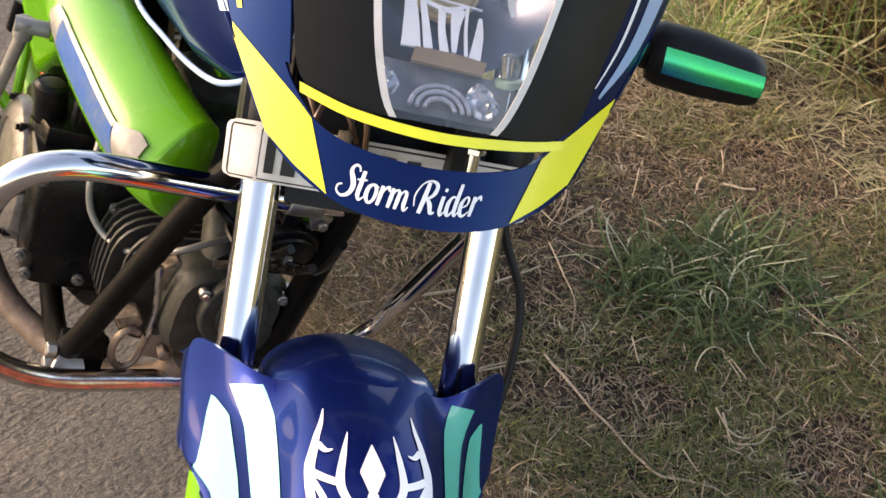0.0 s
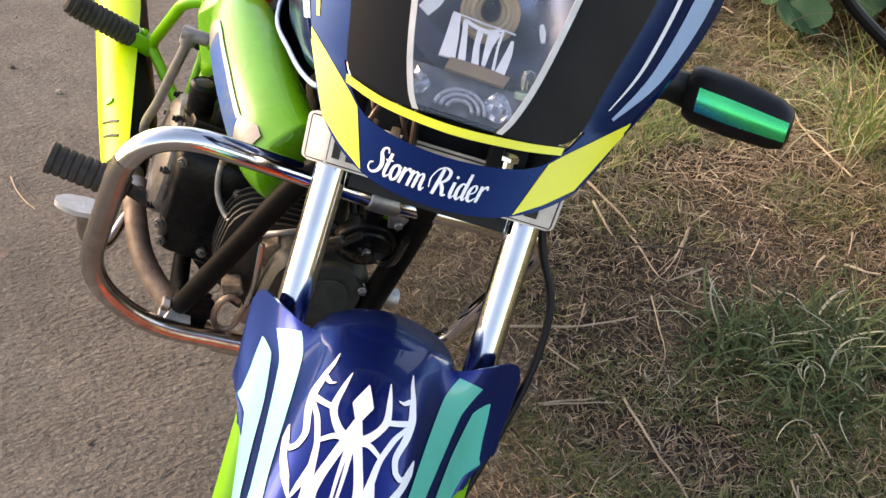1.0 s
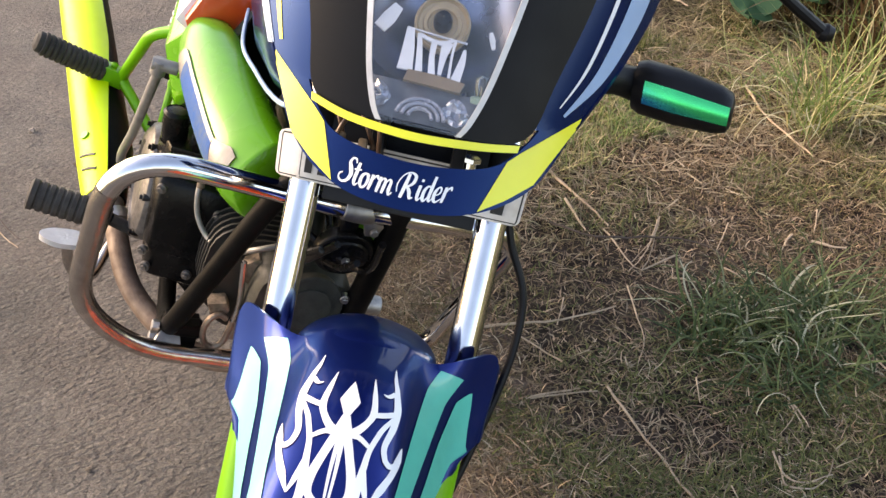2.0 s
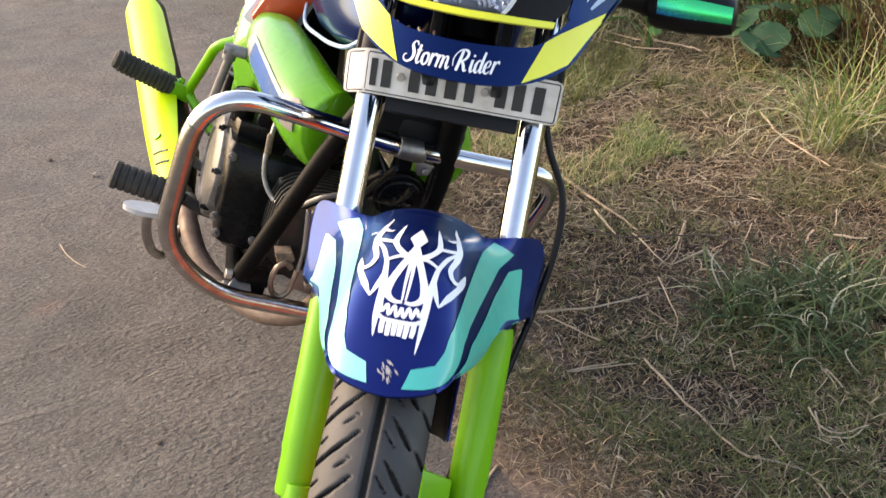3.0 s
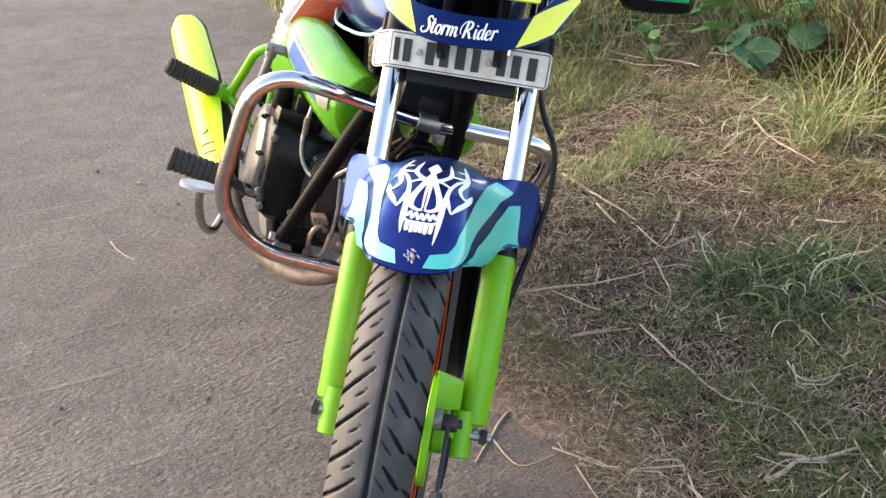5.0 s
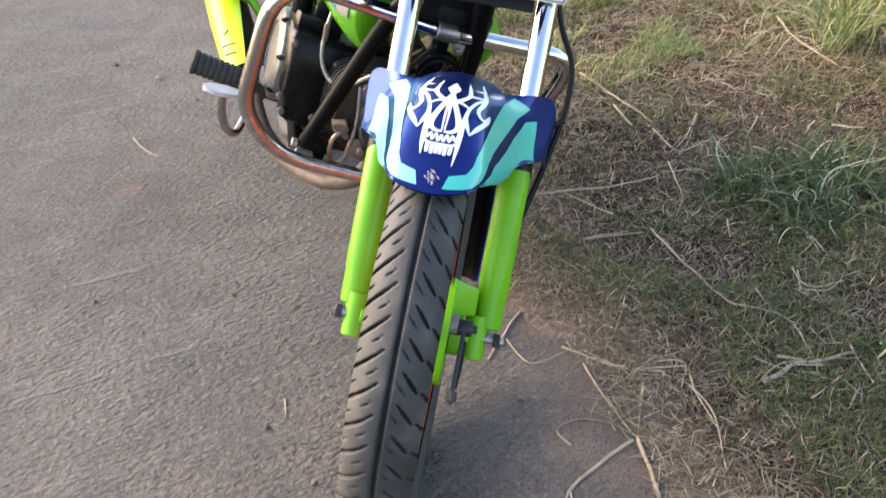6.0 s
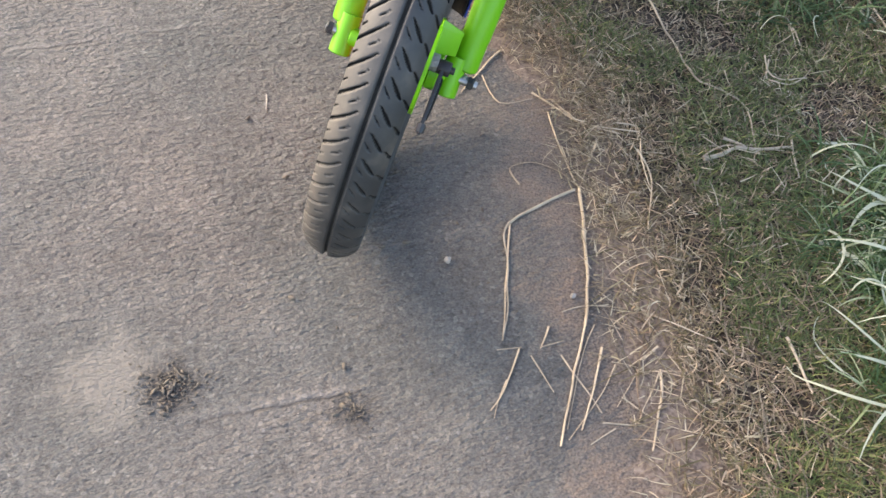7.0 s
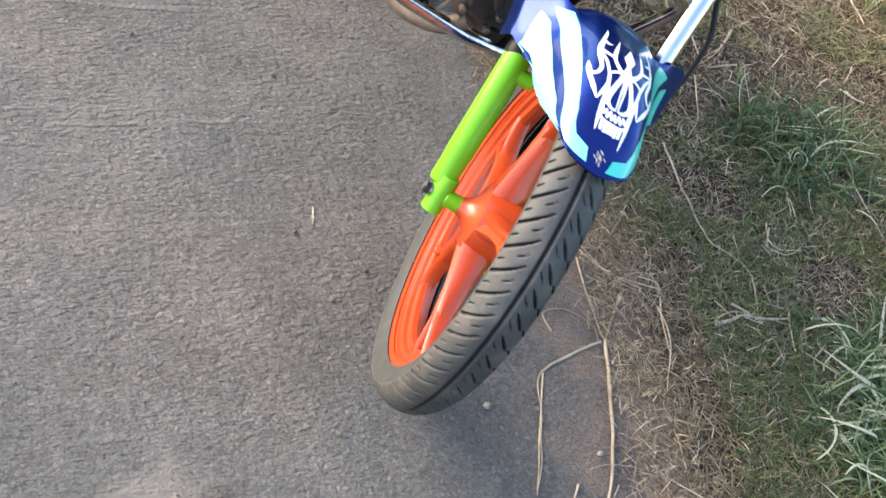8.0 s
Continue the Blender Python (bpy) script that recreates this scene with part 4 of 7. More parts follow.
def front_fender():
    def dome(u, v):
        q = radians(86) * (-1 + 2 * v)
        start = 13.5 - 10.0 * (2 * v - 1) ** 2
        deg = start - (start + 80) * u
        a = radians(deg)
        r = 0.3456 - 0.040 * (1 - math.cos(q)) - 0.006 * max(0.0, (deg - start + 6) / 6) ** 2
        return (0.071 * math.sin(q), -r * math.sin(a), r * math.cos(a))
    def rounded(s, v):
        """Rounds off the wings' upper corners."""
        k = max(0.0, (abs(s) - 0.86) / 0.14)
        return fender_place(s, v + 0.055 * k * k * (1 - v) ** 8)
    shell = surface(lambda u, v: rounded(-1 + 2 * u, v), 96, 44)
    fender = front("front_fender", shell, FENDER_BLUE, None, "glossy navy front fender with flame and stripe decals", thick=0.003, sharp=60)
    front("fender_dome", surface(dome, 64, 28), FENDER_BLUE, fender, "navy crown over the tyre", thick=0.003, sharp=60)
    # black sheet added inside the crown to paint in its shade
    def shade_sheet(u, v):
        p = Vector(dome(0.06 + 0.94 * u, 0.02 + 0.96 * v))
        return Vector((p.x * 0.93, p.y * 0.985, p.z * 0.985))
    front("fender_shade_sheet", surface(shade_sheet, 30, 20), BLACK, fender, "black sheet under the fender that stands in for shade", thick=0.001, sharp=60)
    # flanks that turn back from the wings' outer edges
    for side in (-1, 1):
        def flank(u, v):
            p = rounded(side, 0.012 + 0.400 * u)
            bow = math.sin(v * math.pi / 2)
            return p + Vector((side * 0.007 * bow, 0.052 * (1 - math.cos(v * math.pi / 2)) + 0.006 * v, -0.010 * v * v - 0.012 * max(0.0, 0.12 - u) / 0.12 * v))
        front("fender_flank", surface(flank, 24, 10), FENDER_BLUE, fender, thick=0.003, sharp=60)
    # stripes: inner and outer edges in (s, v)
    for side in (-1, 1):
        at = lambda a, b: fender_place(side * a, row_at(b), 0.0008)
        inner = joined(
            patch([(0.58, 0.055, 0), (0.49, 0.14, 0), (0.385, 0.32, 0), (0.30, 0.47, 0), (0.25, 0.61, 0), (0.21, 0.76, 0)], [(0.74, 0.115, 0), (0.63, 0.21, 0), (0.55, 0.35, 0), (0.455, 0.49, 0), (0.395, 0.65, 0), (0.40, 0.93, 0)], at, 60, 8),
            patch([(0.21, 0.76, 0), (0.16, 0.785, 0), (0.105, 0.81, 0)], [(0.40, 0.93, 0), (0.22, 0.94, 0), (0.095, 0.935, 0)], at, 16, 8))
        outer = patch([(0.80, 0.185, 0), (0.71, 0.21, 0), (0.63, 0.33, 0), (0.585, 0.44, 0), (0.52, 0.56, 0), (0.47, 0.72, 0), (0.46, 0.86, 0)], [(0.82, 0.185, 0), (0.83, 0.24, 0), (0.84, 0.32, 0), (0.86, 0.44, 0), (0.97, 0.60, 0), (0.97, 0.76, 0), (0.60, 0.93, 0)], at, 50, 8)
        # the sunward pair takes the paler copy, which has the glare painted in
        front("stripe", inner, TEAL if side > 0 else TEAL_GLARE, fender, "teal vinyl stripe with a bent foot" if side > 0 else "teal vinyl stripe with a bent foot and sun glare painted in")
        front("stripe", outer, TEAL if side > 0 else TEAL_GLARE, fender, "teal vinyl stripe" if side > 0 else "teal vinyl stripe with sun glare painted in")
    art = []
    P = fender_by_mm
    art.append(patch([(-0.3, 0, 0), (-8.2, 23, 0), (-2, 40, 0)], [(0.3, 0, 0), (8.2, 23, 0), (2, 40, 0)], P, 20, 4))
    art.append(patch([(-3, 39, 0), (-7, 54, 0), (-5, 66, 0)], [(3, 39, 0), (7, 54, 0), (5, 66, 0)], P, 10, 4))
    for m in (-1, 1):
        S = lambda line, *w: art.append(stroke([(m * x, y) for x, y in line], w, P))
        S([(3, 56), (10, 52), (17, 40), (20, 28), (18, 8), (15.3, -12)], 8, 6.5, 5, 5.5, 4, 0.5)
        S([(19, 31), (28, 27), (36, 23)], 5, 5.5, 6)
        S([(30.5, -38), (32, -22), (34.5, -8), (36, 4), (38, 20), (37, 38), (33, 58), (36, 71)], 0.5, 3, 4, 5, 6, 5.5, 4.5, 4)
        S([(34, -2), (29, 4), (24.5, 3)], 5, 4, 0.6)
        S([(46.5, 56), (45, 68), (42.5, 80), (36, 95), (29, 110)], 0.6, 5.5, 5, 6, 1)
        S([(35, 69), (40, 74), (44, 71)], 4, 4.5, 4)
        S([(29, 110), (25, 98), (21.5, 84)], 1, 4.5, 4.5)
        S([(36, 28), (29.5, 41), (26, 52), (22.5, 66), (21, 82), (19.5, 100), (19.5, 116)], 3.5, 4, 4, 4, 5, 6.5, 6)
        S([(3, 58), (12, 56.5), (20, 61), (24, 64)], 6.5, 5, 4, 3)
        S([(4, 58), (9.5, 76), (14.5, 94), (14.5, 107), (8, 114), (1, 114)], 7, 6.5, 7, 6, 4.5, 3)
        S([(1.2, 60), (2, 88), (1.5, 112)], 4, 2.6, 1.6)
        S([(18, 114), (15.5, 127), (12, 118), (9.5, 130), (6, 119), (3, 131), (0, 120)], 3, 2.8, 2.8, 2.8, 2.8, 2.8, 2.8)
        S([(18.5, 130), (12, 135), (0, 136)], 3.5, 4, 4)
        for x, y1 in ((2.4, 150), (7.4, 151), (12.8, 149)):
            S([(x, 135), (x, 143), (x * 0.95, y1)], 4.4, 4.4, 3.4)
        S([(19.5, 112), (19.3, 134), (17.8, 153 if m < 0 else 164)], 6.5, 5, 0.6)
    rng = random.Random(5)
    chips = []
    for _ in range(20):
        x, y, a, w = rng.gauss(0, 3.5), rng.gauss(185, 4.5), rng.uniform(0.8, 1.3), rng.uniform(0.5, 1.7)
        dx, dy = 3.2 * math.cos(a), 3.2 * math.sin(a)
        chips.append(stroke([(x - dx, y - dy), (x + rng.uniform(-1, 1), y), (x + dx, y + dy)], (0.3, w, 0.3), P, 2))
    chips = joined(*chips)
    front("flame_decal", joined(*art), WHITE, fender, "white tribal flame emblem decal", sharp=180)
    front("scuff", chips, STONE, fender, "scraped bare patch", sharp=180)


front_fender()


# -- number plate --
def number_plate():
    def place(a, b):
        z = 0.463 + 0.044 * b
        return Vector((-0.124 + 0.240 * a, -0.002 - 0.020 * b + 0.035 * max(0, 0.10 - a) / 0.10 * 0.5, z))
    def lifted(a, b, h=0.0012):
        p = place(a, b)
        return p + Vector((0, -0.85, -0.5)) * (h + 0.0022)
    def sheet(inset, lift):
        """The plate's face with rounded corners, drawn in from its edge."""
        w, h, r = 0.240, 0.052, 0.007
        def f(u, v):
            b = inset + (1 - 2 * inset) * v
            d = min(b, 1 - b) * h
            cut = (r - math.sqrt(max(0.0, r * r - (r - d) ** 2))) / w if d < r else 0.0
            k = inset * h / w + cut
            p = place(k + (1 - 2 * k) * u, b)
            return p + Vector((0, -0.85, -0.5)) * lift
        return surface(f, 30, 24)
    plate = front("number_plate", sheet(0.0, 0.0), PLATE, None, "white registration plate with black bars", thick=0.0012)
    front("plate_edge", sheet(0.045, 0.0016), INK, plate, "black border line")
    front("plate_face", sheet(0.075, 0.0020), PLATE, plate)
    for a, w in ((0.14, 0.03), (0.20, 0.045), (0.33, 0.05), (0.41, 0.05), (0.50, 0.055), (0.585, 0.045), (0.73, 0.05), (0.81, 0.05), (0.90, 0.05)):
        front("plate_bar", surface(lambda u, v: lifted(a - w / 2 + w * u, 0.2 + 0.62 * v), 2, 4), INK, plate)
    for a in (0.265, 0.655):
        front("plate_screw", disc(0.0045, 0.003, lifted(a, 0.5), (0, -0.85, -0.5), 14), STEEL, plate)


number_plate()


# -- cowl and headlamp --
def cowl_y(x, z):
    return -0.140 + 3.1 * x * x - 0.10 * max(0.0, z - 0.55)


def cowl_at(lift=0.0):
    return lambda x, z: Vector((x + 0.006, cowl_y(x, z) - lift, z))


def lamp_at(lift=0.0):
    return lambda x, z: Vector((x + 0.006, -0.163 + 2.6 * x * x - 0.13 * (z - 0.53) + 0.9 * max(0, z - 0.66) ** 2 - lift, z))


def mirrored(line, m):
    return [(m * x, z, 0) for x, z in line]


# strokes of the script letters, in a unit cap height: (points, widths)
LETTERS = {
    "S": (0.60, (([(0.60, 0.84), (0.53, 0.99), (0.38, 0.98), (0.32, 0.80), (0.42, 0.60), (0.50, 0.36), (0.42, 0.10), (0.20, -0.02), (0.02, 0.08), (0.02, 0.26), (0.14, 0.33)], (0.05, 0.07, 0.08, 0.13, 0.17, 0.17, 0.13, 0.08, 0.06, 0.06, 0.04)),)),
    "t": (0.34, (([(0.15, 0.90), (0.13, 0.50), (0.12, 0.16), (0.20, 0.01), (0.33, 0.14)], (0.13, 0.15, 0.14, 0.08, 0.04)), ([(-0.02, 0.60), (0.14, 0.62), (0.30, 0.65)], (0.05, 0.07, 0.05)))),
    "o": (0.42, (([(0.24, 0.60), (0.08, 0.48), (0.05, 0.20), (0.17, 0.01), (0.31, 0.12), (0.35, 0.40), (0.25, 0.59), (0.40, 0.52)], (0.06, 0.13, 0.15, 0.08, 0.11, 0.13, 0.06, 0.04)),)),
    "r": (0.36, (([(0.10, 0.62), (0.09, 0.30), (0.07, 0.00)], (0.12, 0.15, 0.11)), ([(0.09, 0.30), (0.20, 0.54), (0.30, 0.60), (0.36, 0.48)], (0.05, 0.07, 0.12, 0.05)))),
    "m": (0.72, (([(0.10, 0.62), (0.09, 0.30), (0.07, 0.00)], (0.12, 0.15, 0.11)), ([(0.09, 0.34), (0.22, 0.58), (0.33, 0.52), (0.33, 0.28), (0.31, 0.00)], (0.05, 0.06, 0.12, 0.15, 0.11)), ([(0.33, 0.34), (0.46, 0.58), (0.57, 0.52), (0.57, 0.20), (0.63, 0.01), (0.74, 0.14)], (0.05, 0.06, 0.12, 0.15, 0.08, 0.04)))),
    " ": (0.30, ()),
    "R": (0.72, (([(0.22, 0.98), (0.18, 0.50), (0.12, 0.00)], (0.13, 0.17, 0.14)), ([(-0.10, 0.20), (-0.16, 0.55), (0.00, 0.90), (0.26, 1.03), (0.50, 0.92), (0.50, 0.68), (0.36, 0.52), (0.20, 0.48)], (0.04, 0.06, 0.05, 0.06, 0.13, 0.15, 0.09, 0.04)), ([(0.26, 0.50), (0.42, 0.30), (0.52, 0.06), (0.66, 0.08)], (0.08, 0.15, 0.13, 0.04)))),
    "i": (0.28, (([(0.11, 0.60), (0.10, 0.20), (0.16, 0.01), (0.28, 0.14)], (0.13, 0.15, 0.08, 0.04)), ([(0.13, 0.74), (0.15, 0.84)], (0.11, 0.11)))),
    "d": (0.48, (([(0.30, 0.54), (0.18, 0.60), (0.06, 0.42), (0.06, 0.14), (0.16, 0.01), (0.30, 0.20)], (0.05, 0.07, 0.14, 0.15, 0.08, 0.05)), ([(0.38, 1.00), (0.34, 0.50), (0.33, 0.16), (0.39, 0.01), (0.48, 0.13)], (0.12, 0.15, 0.14, 0.07, 0.04)))),
    "e": (0.38, (([(0.07, 0.26), (0.26, 0.36), (0.28, 0.54), (0.17, 0.60), (0.05, 0.40), (0.07, 0.12), (0.20, 0.01), (0.38, 0.16)], (0.04, 0.06, 0.09, 0.06, 0.14, 0.14, 0.08, 0.04)),)),
}


def script_lettering(cap=0.0205, wide=0.0182, lean=0.16):
    """The two words in brush script along the cowl's lip."""
    total = sum(LETTERS[c][0] for c in "Storm Rider")
    out, pen, lift = [], -total / 2, 0.0012
    for c in "Storm Rider":
        for line, widths in LETTERS[c][1]:
            def place(u, v, pen=pen, lift=lift):
                x = (pen + u + lean * v) * wide - 0.010
                return cowl_at(lift)(x, 0.4672 + v * cap + 2.0 * x * x + 0.035 * x)
            out.append(stroke(line, widths, place, 6))
            lift += 0.00004
        pen += LETTERS[c][0]
    return joined(*out)


def cowl():
    base = front("headlamp_cowl", joined(
        soft_patch([(-0.132, 0.562, 0), (-0.102, 0.501, 0), (-0.058, 0.467, 0), (0, 0.4575, 0), (0.058, 0.467, 0), (0.104, 0.500, 0), (0.132, 0.562, 0)],
              [(-0.104, 0.562, 0), (-0.088, 0.530, 0), (-0.06, 0.505, 0), (0, 0.496, 0), (0.06, 0.505, 0), (0.088, 0.530, 0), (0.104, 0.562, 0)], cowl_at(), 60, 8),
        *[soft_patch(mirrored([(0.094, 0.545), (0.100, 0.59), (0.113, 0.66), (0.114, 0.72), (0.08, 0.765), (0.0, 0.775)], m), mirrored([(0.131, 0.555), (0.160, 0.615), (0.184, 0.69), (0.178, 0.76), (0.11, 0.82), (0.0, 0.835)], m), cowl_at(), 50, 8) for m in (-1, 1)]),
        BLUE, None, "glossy navy headlamp cowl with yellow and light-blue stickers", thick=0.003, sharp=60)
    # returns of the cowl towards the tank
    for m in (-1, 1):
        def wrap(u, v):
            z = 0.56 + 0.19 * u
            x0 = along([(0.131, 0.555, 0), (0.160, 0.615, 0), (0.184, 0.69, 0), (0.178, 0.76, 0)], u)
            return Vector((0.006 + m * (x0.x - 0.030 * v), cowl_y(x0.x, x0.y) + 0.050 * v * (0.4 + 0.6 * u), x0.y + 0.012 * v))
        front("cowl_side", surface(wrap, 20, 10), BLUE, base, thick=0.003, sharp=60)
        wing = patch(mirrored([(0.060, 0.4690), (0.082, 0.4835), (0.1025, 0.5010), (0.131, 0.557)], m), mirrored([(0.076, 0.514), (0.086, 0.524), (0.104, 0.540), (0.133, 0.566)], m), cowl_at(0.0008), 24, 6)
        front("yellow_sticker", wing, YELLOW, base, "fluorescent yellow sticker")
        if m > 0:
            front("swoosh", soft_patch([(0.115, 0.563, 0), (0.138, 0.61, 0), (0.154, 0.68, 0), (0.154, 0.73, 0)], [(0.117, 0.562, 0), (0.149, 0.608, 0), (0.172, 0.68, 0), (0.170, 0.73, 0)], cowl_at(0.0008), 24, 4), SKYBLUE, base, "light-blue swoosh sticker")
            front("pinstripe", soft_patch([(0.110, 0.568, 0), (0.127, 0.61, 0), (0.140, 0.68, 0), (0.140, 0.73, 0)], [(0.111, 0.568, 0), (0.130, 0.61, 0), (0.144, 0.68, 0), (0.144, 0.73, 0)], cowl_at(0.0008), 24, 2), WHITE, base)
        else:
            front("pinstripe", soft_patch([(-0.128, 0.575, 0), (-0.142, 0.63, 0), (-0.150, 0.69, 0)], [(-0.131, 0.575, 0), (-0.148, 0.63, 0), (-0.157, 0.69, 0)], cowl_at(0.0008), 24, 2), YELLOW, base)
            front("swoosh", soft_patch([(-0.136, 0.572, 0), (-0.156, 0.63, 0), (-0.160, 0.69, 0)], [(-0.142, 0.572, 0), (-0.164, 0.63, 0), (-0.168, 0.69, 0)], cowl_at(0.0008), 24, 2), SKYBLUE, base)
    band = soft_patch([(-0.083, 0.5270, 0), (-0.05, 0.5165, 0), (0, 0.5115, 0), (0.05, 0.5150, 0), (0.083, 0.5210, 0)], [(-0.084, 0.5330, 0), (-0.05, 0.5225, 0), (0, 0.5178, 0), (0.05, 0.5212, 0), (0.084, 0.5270, 0)], lambda x, z: Vector((x + 0.003, -0.168 + 3.0 * x * x, z)), 50, 3)
    front("yellow_band", band, YELLOW, base, "thin fluorescent yellow band under the lamp", thick=0.004)
    # headlamp: dark side panels, pale strips, clear middle, reflector and bulb
    lamp = front("headlamp_shell", surface(lambda u, v: (0.094 * math.cos(math.pi * u) * (1 - 0.35 * v), -0.085 + 0.10 * v, 0.632 + 0.128 * math.sin(math.pi * u) * (1 - 0.3 * v)), 24, 8), BLACK, base, "black lamp housing", thick=0.003)
    edge_out = [(0.066, 0.523), (0.088, 0.538), (0.098, 0.58), (0.115, 0.655), (0.116, 0.72), (0.085, 0.76)]
    strip = [(0.0335, 0.522), (0.0400, 0.533), (0.0485, 0.56), (0.0560, 0.60), (0.0630, 0.65), (0.067, 0.70), (0.060, 0.76)]
    inner = [(x - 0.0045, z) for x, z in strip]
    for m in (-1, 1):
        front("lamp_panel", soft_patch(mirrored(strip, m), mirrored(edge_out, m), lamp_at(), 40, 10), GREYBLACK, lamp, "faded black side panel", thick=0.002)
        front("lamp_strip", soft_patch(mirrored(inner, m), mirrored(strip, m), lamp_at(0.001), 40, 2), SILVER, lamp, "pale grey strip", thick=0.0015)
    pane = front("lamp_glass", soft_patch(mirrored(inner, -1), mirrored(inner, 1), lamp_at(0.0005), 40, 12), GLASS, lamp, "clear headlamp glass", thick=0.0016)
    pane.visible_shadow = False
    def bowl(u, v):
        a = 2 * math.pi * u
        r = 0.016 + 0.050 * v
        return (0.006 + r * math.cos(a) * 1.12, -0.062 - 0.040 * v * v, 0.625 + r * 1.35 * math.sin(a) * (1.0 if math.sin(a) > 0 else 0.76))
    front("lamp_reflector", surface(bowl, 48, 14), REFLECTOR, lamp, "smooth blue-grey reflector", sharp=180)
    def sunk(x, z, lift=0.0):
        return Vector((x, -0.098 - 0.55 * (0.606 - min(z, 0.606)) - lift, z))
    front("lamp_floor", patch([(-0.043, 0.528, 0), (0.047, 0.527, 0)], [(-0.046, 0.560, 0), (0.052, 0.558, 0)], lambda x, z: sunk(x, z, -0.003 + 0.0015 * math.sin(x * 160)), 40, 12), CHAMBER, lamp, "grey lower chamber of the lamp", sharp=180)
    # two crumpled reflections, painted in as pale facets
    rng = random.Random(12)
    for x0, x1, z0, z1 in ((-0.042, -0.021, 0.535, 0.556), (0.021, 0.043, 0.531, 0.554)):
        crease = [[rng.uniform(-0.003, 0.003) for _ in range(8)] for _ in range(8)]
        front("lamp_reflections", soft_patch([(x0, z0 + 0.010, 0), (x0 + 0.3 * (x1 - x0), z0 + 0.001, 0), (x0 + 0.75 * (x1 - x0), z0, 0), (x1, z0 + 0.007, 0)], [(x0, z0 + 0.013, 0), (x0 + 0.35 * (x1 - x0), z1, 0), (x0 + 0.7 * (x1 - x0), z1 - 0.003, 0), (x1, z0 + 0.010, 0)], lambda x, z: sunk(x, z, 0.003 + crease[int((x - x0) * 300) % 8][int((z - z0) * 300) % 8]), 8, 6), FACET_GLINT, lamp, "crumpled reflection painted as pale facets", smooth=False)
    for radius in (0.019, 0.0145, 0.0095):
        bow = [sunk(0.005 + radius * math.cos(a), 0.5315 + radius * 0.82 * math.sin(a), 0.004) for a in [math.pi * (0.02 + 0.96 * k / 20) for k in range(21)]]
        front("lens_ring", tube(bow, 0.0016, 8), RINGS, lamp, "grey moulded ring in the glass")
    front("lamp_ledge", soft_patch([(-0.0150, 0.5605, 0), (0.008, 0.5600, 0), (0.0315, 0.5590, 0)], [(-0.0130, 0.5700, 0), (0.010, 0.5700, 0), (0.0345, 0.5680, 0)], lambda x, z: sunk(x, z, 0.003), 16, 5), LEDGE, lamp, "brown ledge inside the lamp", thick=0.003)
    rings_ = [(0.0005, 0.004), (0.008, 0.004), (0.009, 0.002), (0.012, 0.002), (0.013, 0.005), (0.016, 0.005), (0.017, 0.002), (0.020, 0.002), (0.022, 0.006), (0.024, 0.004), (0.024, -0.004)]
    holder = front("bulb_holder", lathe(rings_, (0.006, -0.084, 0.617), (0, -1, 0.1), 36), TAN, lamp, "amber-brown ringed bulb holder", sharp=20)
    front("bulb", lathe([(0.0005, 0.024), (0.006, 0.021), (0.008, 0.014), (0.008, 0.0)], (0.006, -0.086, 0.617), (0, -1, 0.1), 20), GREYBLACK, lamp, "grey-tipped bulb")
    # fluted step under the bulb, its glints painted as white strips
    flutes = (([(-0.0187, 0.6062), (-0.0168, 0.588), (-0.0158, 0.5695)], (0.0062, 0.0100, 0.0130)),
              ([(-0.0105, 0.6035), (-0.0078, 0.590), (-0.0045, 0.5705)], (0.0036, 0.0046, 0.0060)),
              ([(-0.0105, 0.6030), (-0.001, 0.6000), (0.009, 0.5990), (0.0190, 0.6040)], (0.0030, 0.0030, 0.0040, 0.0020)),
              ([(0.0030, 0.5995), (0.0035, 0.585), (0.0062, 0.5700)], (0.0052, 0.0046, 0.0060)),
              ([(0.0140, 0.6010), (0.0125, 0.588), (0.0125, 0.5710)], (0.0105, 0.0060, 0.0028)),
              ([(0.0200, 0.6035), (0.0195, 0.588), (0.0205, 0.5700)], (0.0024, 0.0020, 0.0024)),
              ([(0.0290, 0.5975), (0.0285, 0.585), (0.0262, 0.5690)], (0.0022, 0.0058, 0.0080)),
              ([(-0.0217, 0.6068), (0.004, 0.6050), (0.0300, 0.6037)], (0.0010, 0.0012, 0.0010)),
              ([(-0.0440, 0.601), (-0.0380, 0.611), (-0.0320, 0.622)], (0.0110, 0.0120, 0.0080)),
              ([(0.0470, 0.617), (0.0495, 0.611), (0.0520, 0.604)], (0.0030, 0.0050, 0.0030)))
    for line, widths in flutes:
        front("lamp_flute", stroke(line, widths, lambda x, z: sunk(x, z, 0.002)), FLUTE_GLINT, lamp, "vertical flute with its glint painted white", thick=0.0015)
    front("pilot_bulb", lathe([(0.0005, 0.016), (0.005, 0.014), (0.007, 0.008), (0.006, 0.0), (0.0005, 0.0)], (0.050, -0.122, 0.562), (-0.2, -0.3, 1), 18), GLASS, lamp, "clear pilot bulb")
    front("pilot_collar", lathe([(0.0065, -0.003), (0.0090, -0.002), (0.0090, 0.002), (0.0065, 0.003)], (0.050, -0.124, 0.558), (-0.2, -0.3, 1), 20), PALEGREEN, lamp, "pale green collar of the pilot bulb")
